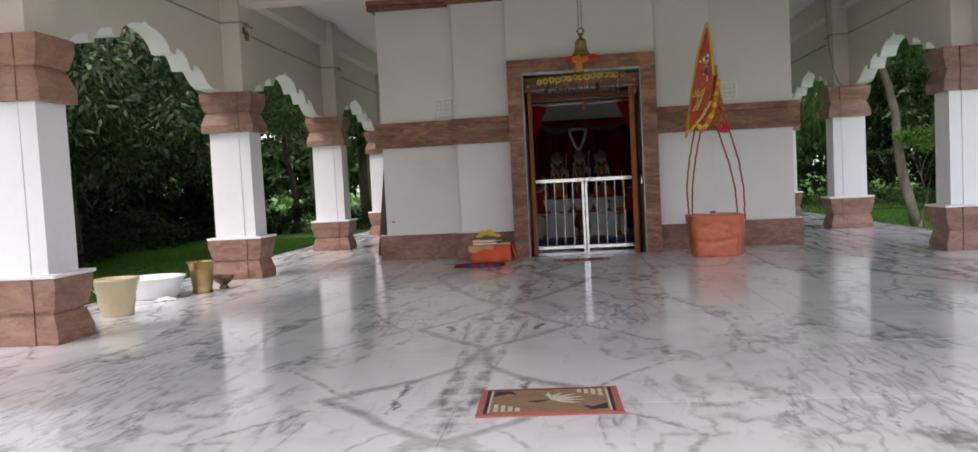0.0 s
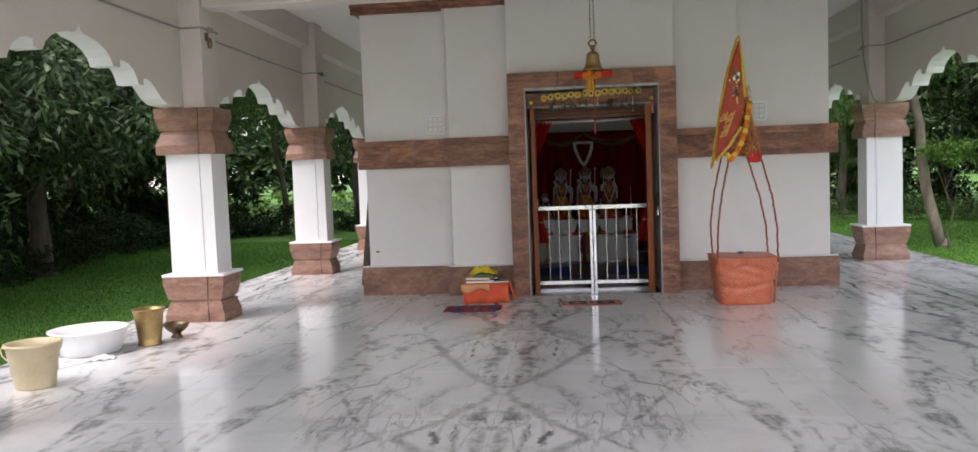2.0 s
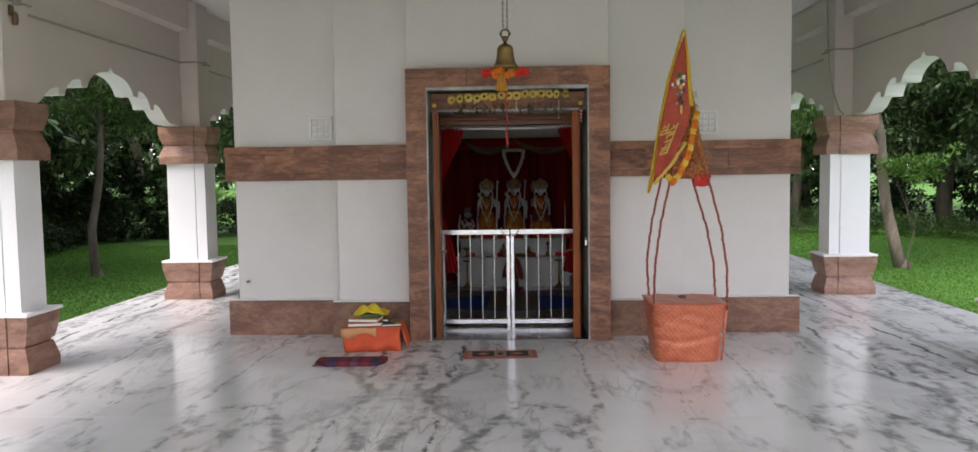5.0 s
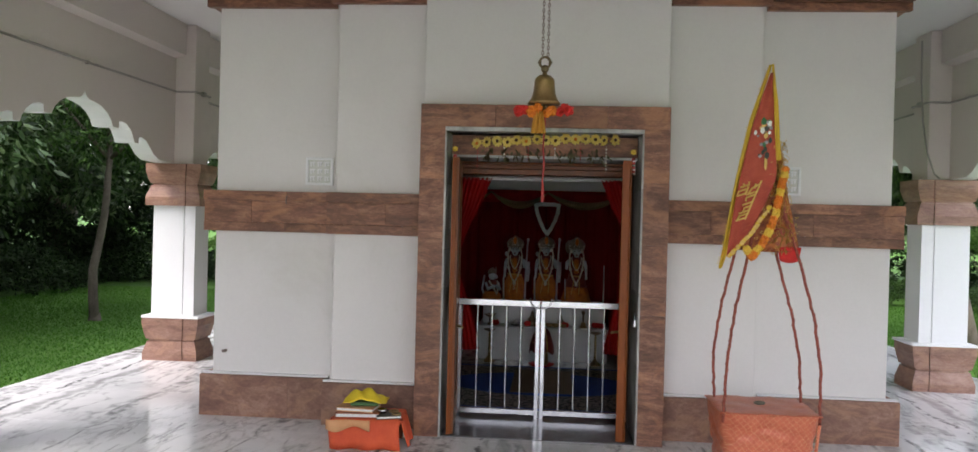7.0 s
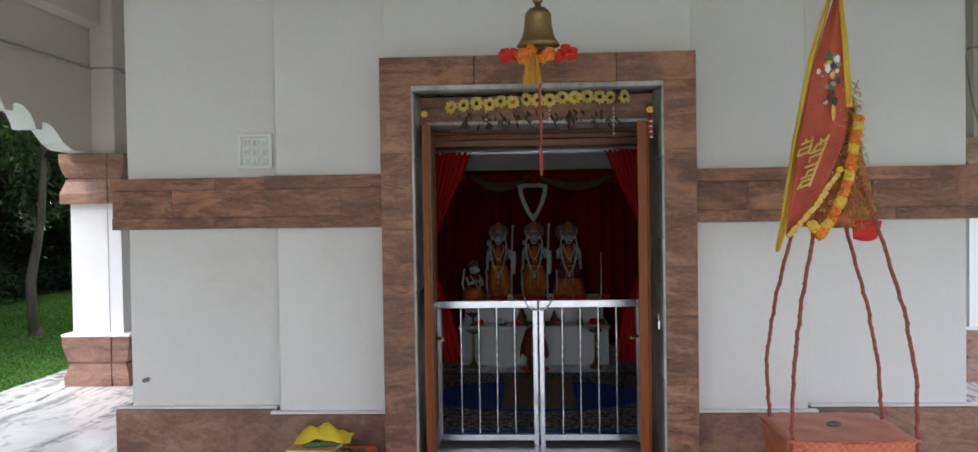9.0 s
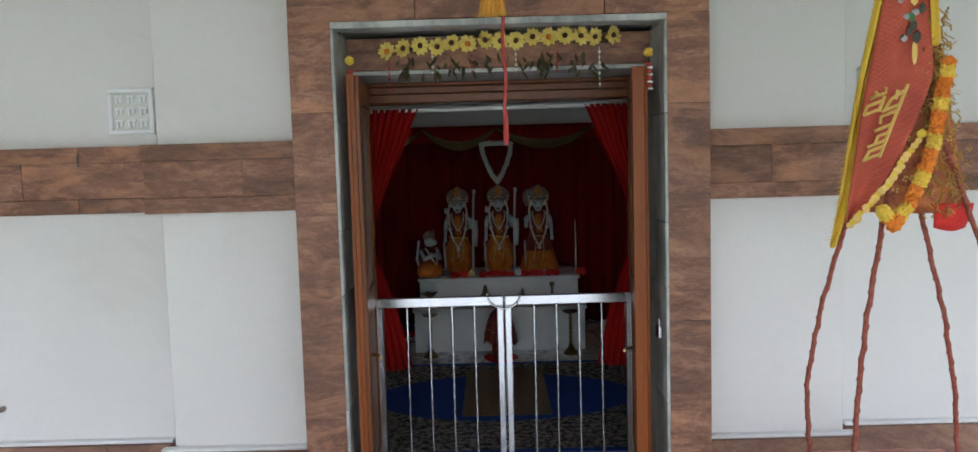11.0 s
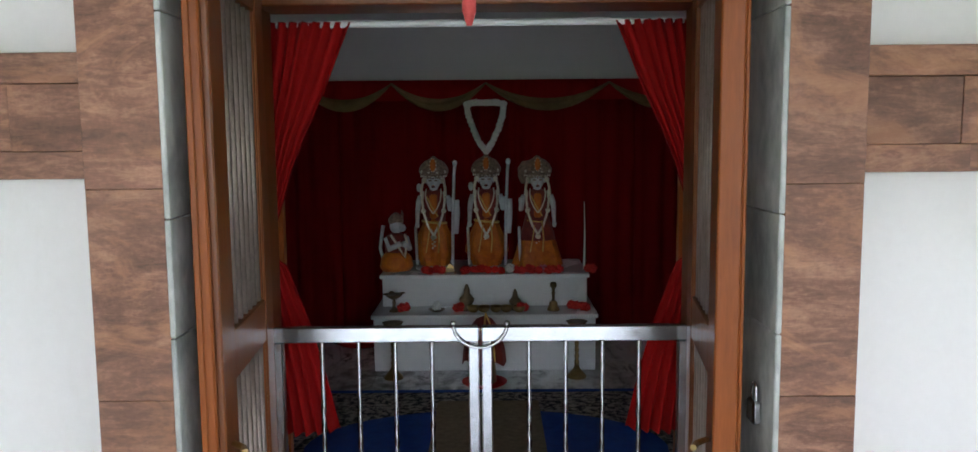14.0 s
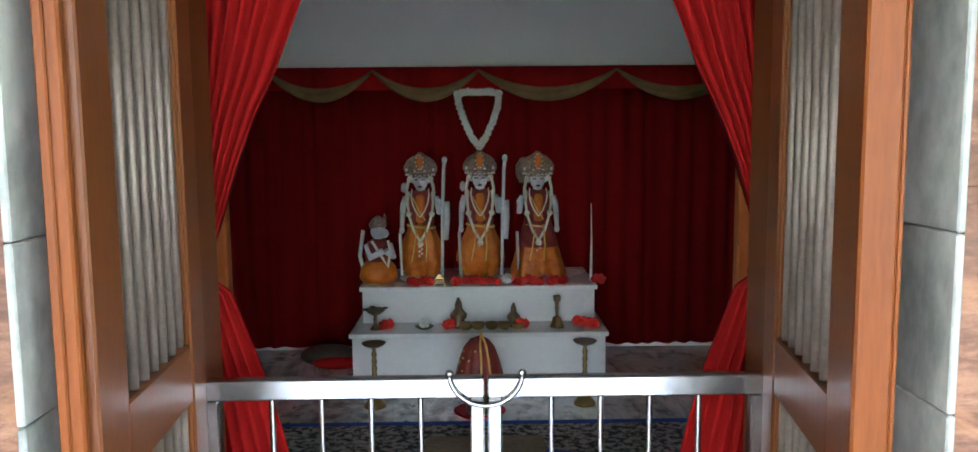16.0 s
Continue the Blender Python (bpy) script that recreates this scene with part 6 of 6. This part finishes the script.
part("red_cloth", ball(bmesh.new(), (0.06, -0.10, 0.045), 0.10, 3, (1.6, 0.5, 0.4)), RED, bund, smooth=True)
rodc = thing("curtain_rod", "thin white curtain rod across the doorway", "curtain rod", (0, 11.60, 0))
part("rod", tube([(-0.84, 0, 2.778), (0.84, 0, 2.785)], 0.0125, 10), SHAFT, rodc)
for s in (-1, 1):
    cur = thing("door_curtain", "bright red curtain tied back beside the door", "curtain", (0, 11.60, 0), group="tied door curtains")
    rows_ = []
    for z, xo, xi, amp in ((2.785, 0.80, 0.44, 0.02), (2.70, 0.80, 0.475, 0.022), (2.55, 0.80, 0.535, 0.024), (2.40, 0.80, 0.61, 0.024), (2.28, 0.795, 0.66, 0.022), (2.16, 0.795, 0.70, 0.018), (2.06, 0.79, 0.735, 0.012), (1.99, 0.785, 0.745, 0.008)):
        xi += 0.03 if s > 0 else 0.0
        rows_.append([(s * (xo + (xi - xo) * k / 56), amp * math.sin(k * 1.05 + z) + 0.4 * amp * math.sin(k * 2.3) - 0.03 * math.sin(math.pi * k / 56), z - 0.10 * (1 - k / 56) * (2.8 - z) * 0.3) for k in range(57)])
    part("upper_drape", sheet(rows_, 0.003), RED, cur, smooth=True)
    rows_ = []
    for z, xo, xi, amp in ((1.975, 0.775, 0.735, 0.008), (1.94, 0.785, 0.69, 0.02), (1.86, 0.79, 0.66, 0.024), (1.72, 0.79, 0.61, 0.026), (1.55, 0.79, 0.565, 0.026), (1.34, 0.79, 0.52, 0.026)):
        rows_.append([(s * (xo + (xi - xo) * k / 40), amp * math.sin(k * 1.1 + z * 2) - 0.05 * math.sin(math.pi * k / 40), z) for k in range(41)])
    part("lower_drape", sheet(rows_, 0.003), RED, cur, smooth=True)
    part("tie_band", lathe([(0.03, -0.012), (0.034, 0.0), (0.03, 0.012)], 14, None, (s * 0.755, 0, 1.983)), RED, cur)

# ---- carpet ----
carpet = thing("carpet", "dark blue carpet with a black and cream floral border", "carpet", (0, 0, FZ))
BLUE = surf("blue_pile", (0.01, 0.05, 0.28), (0.02, 0.09, 0.42), 20, 200, 0.95, 0, 0.5)
NAVY = surf("floral_pile", (0.015, 0.018, 0.03), (0.38, 0.34, 0.30), 26, 200, 0.95, 0, 0.5, spread=0.04)
TAN = surf("tan_pile", (0.18, 0.13, 0.08), (0.30, 0.23, 0.15), 26, 200, 0.95, 0, 0.5)
part("edge", boxm(-1.3, 1.3, 11.55, 13.58, 0.001, 0.010), BLUE, carpet)
part("border_field", boxm(-1.25, 1.25, 11.6, 13.52, 0.003, 0.012), NAVY, carpet)
part("field", lathe([(1.0, 0.004), (1.0, 0.0135), (0.98, 0.0137)], 40, None, (0, 12.65, 0), 0.9, 0.55), BLUE, carpet)
part("centre_field", boxm(-0.28, 0.30, 12.2, 13.35, 0.004, 0.0155), TAN, carpet)

# ---- garden ----
def leaf_mesh(name, clumps, per, length, width, material, seed, droop=0.5, spread=0.5):
    """Many folded leaves in tufts round the given clump centres (x, y, z, radius)."""
    rs = np.random.RandomState(seed)
    cl = np.array(clumps)
    n = len(cl) * per
    c = np.repeat(cl, per, axis=0)
    d = rs.normal(size=(n, 3))
    d /= np.linalg.norm(d, axis=1)[:, None]
    d[:, 2] = d[:, 2] * 0.7 - droop * 0.4
    base = c[:, :3] + d * (c[:, 3:4] * rs.uniform(0.1, 1.0, (n, 1)) * spread)
    out = d + rs.normal(size=(n, 3)) * 0.35
    out[:, 2] -= droop
    out /= np.linalg.norm(out, axis=1)[:, None]
    side = np.cross(out, rs.normal(size=(n, 3)) * 0.55 + np.array([0.0, 0.0, 1.0]))
    side /= np.linalg.norm(side, axis=1)[:, None] + 1e-9
    nrm = np.cross(out, side)
    L = length * rs.uniform(0.6, 1.25, (n, 1))
    W = width * rs.uniform(0.7, 1.2, (n, 1))
    p0, p2 = base, base + out * L
    midp = base + out * L * 0.45 - nrm * W * 0.25
    p1, p3 = midp + side * W * 0.5 + nrm * W * 0.3, midp - side * W * 0.5 + nrm * W * 0.3
    v = np.stack([p0, p1, p2, p3, midp], axis=1).reshape(-1, 3)
    k = np.arange(n)[:, None] * 5
    f = np.concatenate([k + np.array([[0, 1, 2]]), k + np.array([[0, 2, 3]])], axis=0)
    me = bpy.data.meshes.new(name)
    me.from_pydata(v.tolist(), [], f.tolist())
    me.materials.append(material)
    return me


def tree(nm, label, seed, height, trunk_r, crown_r, crown_z, clumps, per, leaf_l, leaf_w, leaf, bark, lean=(0, 0), droop=0.5, squash=0.8, limbs=7, low=4):
    rs = random.Random(seed)
    t_ = thing(nm, label, "tree")
    top = Vector((lean[0], lean[1], height * 0.75))
    bm = bmesh.new()
    pts = [Vector((0, 0, -0.1)).lerp(top, k / 8) + Vector((0.06 * math.sin(k * 1.3 + seed), 0.05 * math.sin(k * 1.9 + seed), 0)) for k in range(9)]
    tube(pts, trunk_r, 10, bm, trunk_r * 0.45)
    lathe([(trunk_r * 1.5, -0.1), (trunk_r * 1.2, 0.04), (trunk_r * 0.95, 0.16)], 10, bm, (pts[0].x, pts[0].y, 0))
    part("trunk", bm, bark, t_, smooth=True)
    cs = []
    ends = []
    for k in range(limbs):
        a = 2 * math.pi * k / limbs + rs.uniform(-0.4, 0.4)
        p0 = pts[min(8, low + k % 3)]
        r = crown_r * rs.uniform(0.55, 0.95)
        p1 = Vector((lean[0] + r * math.cos(a), lean[1] + r * math.sin(a), crown_z + rs.uniform(-0.3, 0.6) * crown_r * squash))
        m_ = p0.lerp(p1, 0.5) + Vector((0, 0, 0.12 * crown_r))
        part("limb", tube([p0, p0.lerp(m_, 0.5), m_, m_.lerp(p1, 0.5), p1], trunk_r * 0.42, 7, None, trunk_r * 0.1), bark, t_, smooth=True)
        ends.append(p1)
    for k in range(clumps):
        if k % 3 == 0:
            c = rs.choice(ends)
            q = Vector((c.x + rs.gauss(0, 0.22) * crown_r, c.y + rs.gauss(0, 0.22) * crown_r, c.z + rs.gauss(0, 0.2) * crown_r))
        else:
            d = Vector((rs.gauss(0, 1), rs.gauss(0, 1), rs.gauss(0, 1))).normalized()
            wob = 0.78 + 0.22 * math.sin(3 * d.x + 5 * d.y + 4 * d.z + seed)
            q = Vector((lean[0], lean[1], crown_z)) + Vector((d.x, d.y, d.z * squash)) * crown_r * wob * rs.uniform(0.55, 1.0)
        if q.z < 0.4:
            q.z = 0.4 + rs.random() * 0.5
        cs.append((q.x, q.y, q.z, crown_r * rs.uniform(0.10, 0.2)))
    ob = new("crown", leaf_mesh("crown", cs, per, leaf_l, leaf_w, leaf, seed, droop, 1.0))
    ob.parent = t_
    return t_


mango = tree("mango_tree", "large dense mango tree with dark drooping leaves", 3, 7.5, 0.22, 3.7, 4.2, 640, 40, 0.215, 0.072, LEAF_DARK, BARK, droop=0.4, squash=0.98)
mango.matrix_basis = pose(-11.0, 13.6, GZ)
for x, y, s, rz in ((-12.0, 19.0, 1.1, 80), (-15.5, 14.0, 1.25, 160), (-16.5, 24.5, 1.3, 230), (-11.6, 8.2, 1.0, 300), (14.5, 25.5, 1.15, 40), (18.0, 18.0, 1.2, 120), (-9.5, 2.0, 1.0, 30), (-15.0, 28.5, 1.2, 210), (10.5, 34.5, 1.3, 70), (13.5, 30.0, 1.2, 330), (5.5, 37.0, 1.3, 150), (18.5, 28.0, 1.4, 95)):
    copy_thing(mango, pose(x, y, GZ, 0, 0, rz) @ Matrix.Scale(s, 4))
slim = tree("slender_tree", "slender pale-barked tree with a light feathery crown", 8, 5.6, 0.10, 2.7, 4.9, 520, 44, 0.13, 0.04, LEAF_MID, BARK, lean=(0.35, 0.1), droop=0.4, squash=0.85, limbs=9, low=6)
slim.matrix_basis = pose(-8.8, 19.9, GZ, 0, 0, 0)
copy_thing(slim, pose(-7.4, 25.5, GZ, 0, 0, 100) @ Matrix.Scale(1.15, 4))
copy_thing(slim, pose(-10.5, 31.0, GZ, 0, 0, 200) @ Matrix.Scale(1.3, 4))
copy_thing(slim, pose(-4.8, 30.0, GZ, 0, 0, 20) @ Matrix.Scale(1.3, 4))
rtree = tree("garden_tree", "leaning tree with mottled pale bark on the lawn", 15, 7.2, 0.125, 3.0, 5.6, 520, 36, 0.17, 0.06, LEAF_MID, BARK_PALE, lean=(-0.95, 0.1), droop=0.5, squash=0.8, limbs=9, low=6)
rtree.matrix_basis = pose(7.7, 20.2, GZ)
copy_thing(rtree, pose(11.5, 23.5, GZ, 0, 0, 150) @ Matrix.Scale(1.1, 4))
sprig = tree("young_shrub", "young shrub with fresh light green leaves", 22, 2.2, 0.018, 0.6, 2.0, 50, 30, 0.12, 0.04, LEAF_LIGHT, BARK, droop=0.1, squash=0.6, limbs=5)
sprig.matrix_basis = pose(7.75, 19.9, GZ)
willow = tree("weeping_tree", "tall weeping tree with hanging fine leaves", 31, 7.0, 0.15, 2.2, 4.3, 420, 40, 0.20, 0.025, LEAF_MID, BARK, droop=1.8, squash=1.35, limbs=8)
willow.matrix_basis = pose(6.6, 27.5, GZ)
copy_thing(willow, pose(9.5, 32.0, GZ, 0, 0, 90) @ Matrix.Scale(1.2, 4))
copy_thing(willow, pose(3.4, 33.0, GZ, 0, 0, 190) @ Matrix.Scale(1.2, 4))
wood_tree = tree("woodland_tree", "broad dark woodland tree at the garden edge", 41, 11.5, 0.3, 4.6, 7.3, 420, 34, 0.34, 0.12, LEAF_DARK, BARK, droop=0.5, squash=0.95, limbs=9)
wood_tree.matrix_basis = pose(-20, 33, GZ)
for x, y, s, rz in ((-9.0, 35.5, 0.8, 100), (-3.0, 37.0, 0.85, 260), (-27, 24, 1.3, 40), (-24, 14, 1.2, 90), (-23, 5, 1.2, 140), (-30, 42, 1.4, 10), (-20, 64, 1.5, 60), (-9, 66, 1.4, 200), (2, 68, 1.5, 310), (13, 60, 1.4, 15), (21, 33, 1.2, 75), (16, 39, 1.1, 205), (24, 24, 1.2, 260), (28, 45, 1.5, 120), (22, 10, 1.2, 30), (27, 2, 1.3, 340), (-34, 60, 1.6, 170), (-6, 44, 1.0, 99), (4, 47, 1.1, 33), (11, 45, 1.0, 280), (-14, 57, 1.3, 77), (-26, 58, 1.4, 222), (-38, 50, 1.6, 12), (-34, 32, 1.5, 300), (-31, 14, 1.4, 45)):
    copy_thing(wood_tree, pose(x, y, GZ, 0, 0, rz) @ Matrix.Scale(s, 4))


def hedge(nm, label, run, half, height, n, leaf, seed, ll=0.09):
    """A clipped or loose row of leaf tufts along (x, y) points."""
    rs = random.Random(seed)
    cs = []
    for _ in range(n):
        k = rs.randrange(len(run) - 1)
        u = rs.random()
        x = run[k][0] + (run[k + 1][0] - run[k][0]) * u + rs.uniform(-half, half)
        y = run[k][1] + (run[k + 1][1] - run[k][1]) * u + rs.uniform(-half, half)
        cs.append((x, y, GZ + height * (0.08 + 0.9 * rs.random() ** 0.8) * (0.8 + 0.25 * math.sin(x * 1.7 + y)), 0.16))
    ob = new(nm, leaf_mesh(nm, cs, 30, ll, ll * 0.42, leaf, seed, 0.1, 1.0))
    return tagged(ob, label, "hedge", kind="stuff")


# rows in LEAF_SHADE have the tree shade painted into their leaves
hedge("hedge", "loose shrubs along the lawn edge, tree shade in their colour", [(-10.6, 6.0), (-11.6, 12.0), (-12.3, 18.5), (-13.2, 24.0), (-14.0, 27.5), (-12.0, 30.0), (-9.0, 31.5), (-4.0, 32.5)], 0.9, 1.15, 1900, LEAF_SHADE, 51, 0.12)
hedge("hedge", "clipped green hedge behind the lawn", [(6.0, 30.5), (9.5, 29.5), (11.5, 27.5), (14.5, 23.0), (16.5, 17.0)], 0.5, 0.75, 800, LEAF_MID, 52, 0.07)
hedge("hedge", "bright yellow-green shrubs in the open field", [(-26, 52), (-16, 50), (-6, 51), (4, 52)], 1.2, 1.1, 500, LEAF_LIGHT, 53, 0.22)
hedge("undergrowth", "far dark wood edge beyond the field", [(-110, 60), (-80, 90), (-54, 108), (-27, 114), (0, 115), (27, 108), (54, 90), (80, 60)], 4.0, 14.0, 3600, LEAF_DARK, 56, 1.5)
hedge("undergrowth", "undergrowth below the trees, shade put in its colour", [(-14.5, 4.0), (-15.5, 14.0), (-17.0, 23.0), (-15.5, 29.0), (-13.5, 31.5)], 1.9, 2.8, 1900, LEAF_SHADE, 54, 0.2)
hedge("undergrowth", "undergrowth behind the hedge, shade put in its colour", [(9.0, 36.0), (15.0, 31.0), (19.0, 22.0), (21.0, 12.0)], 2.0, 2.6, 900, LEAF_SHADE, 55, 0.2)


def grass(x0, x1, y0, y1, n, seed):
    rs = np.random.RandomState(seed)
    x, y = rs.uniform(x0, x1, n), rs.uniform(y0, y1, n)
    a, h, w = rs.uniform(0, 6.28, n), rs.uniform(0.015, 0.04, n), rs.uniform(0.005, 0.01, n)
    z = np.full(n, GZ)
    v = np.stack([np.stack([x - w * np.cos(a), y - w * np.sin(a), z], 1), np.stack([x + w * np.cos(a), y + w * np.sin(a), z], 1),
                  np.stack([x + rs.normal(0, 0.02, n), y + rs.normal(0, 0.02, n), z + h], 1)], 1).reshape(-1, 3)
    me = bpy.data.meshes.new("grass")
    me.from_pydata(v.tolist(), [], np.arange(3 * n).reshape(-1, 3).tolist())
    me.materials.append(GRASS)
    return tagged(new("grass", me), "short mown lawn grass beside the platform", "grass", kind="stuff")


grass(-13.0, -4.76, 6.0, 27.0, 150000, 61)
grass(4.76, 13.0, 11.0, 29.0, 120000, 62)

# ---- marble floor slabs ----
floor = tagged(new("floor"), "polished white marble floor with grey veins", "floor", kind="structure")
def slabs(xs, ys, mat):
    for x0, x1 in zip(xs, xs[1:]):
        for y0, y1 in zip(ys, ys[1:]):
            part("marble_slab", boxm(x0 + 0.0006, x1 - 0.0006, y0 + 0.0006, y1 - 0.0006, FZ - 0.03, FZ + random.uniform(-0.0004, 0.0004), bevel=0.0008), mat, floor)
slabs([-PX + 0.04, -2.62, -0.72, 1.18, 3.08, PX - 0.04], [PY0, 2.85, 3.95, 5.05, 6.15, 7.25, 8.35, 9.45, 10.55, 11.65, 12.75, 13.85, 14.95, 16.05, 17.15, 18.25, 19.35, 20.6], FLOOR)
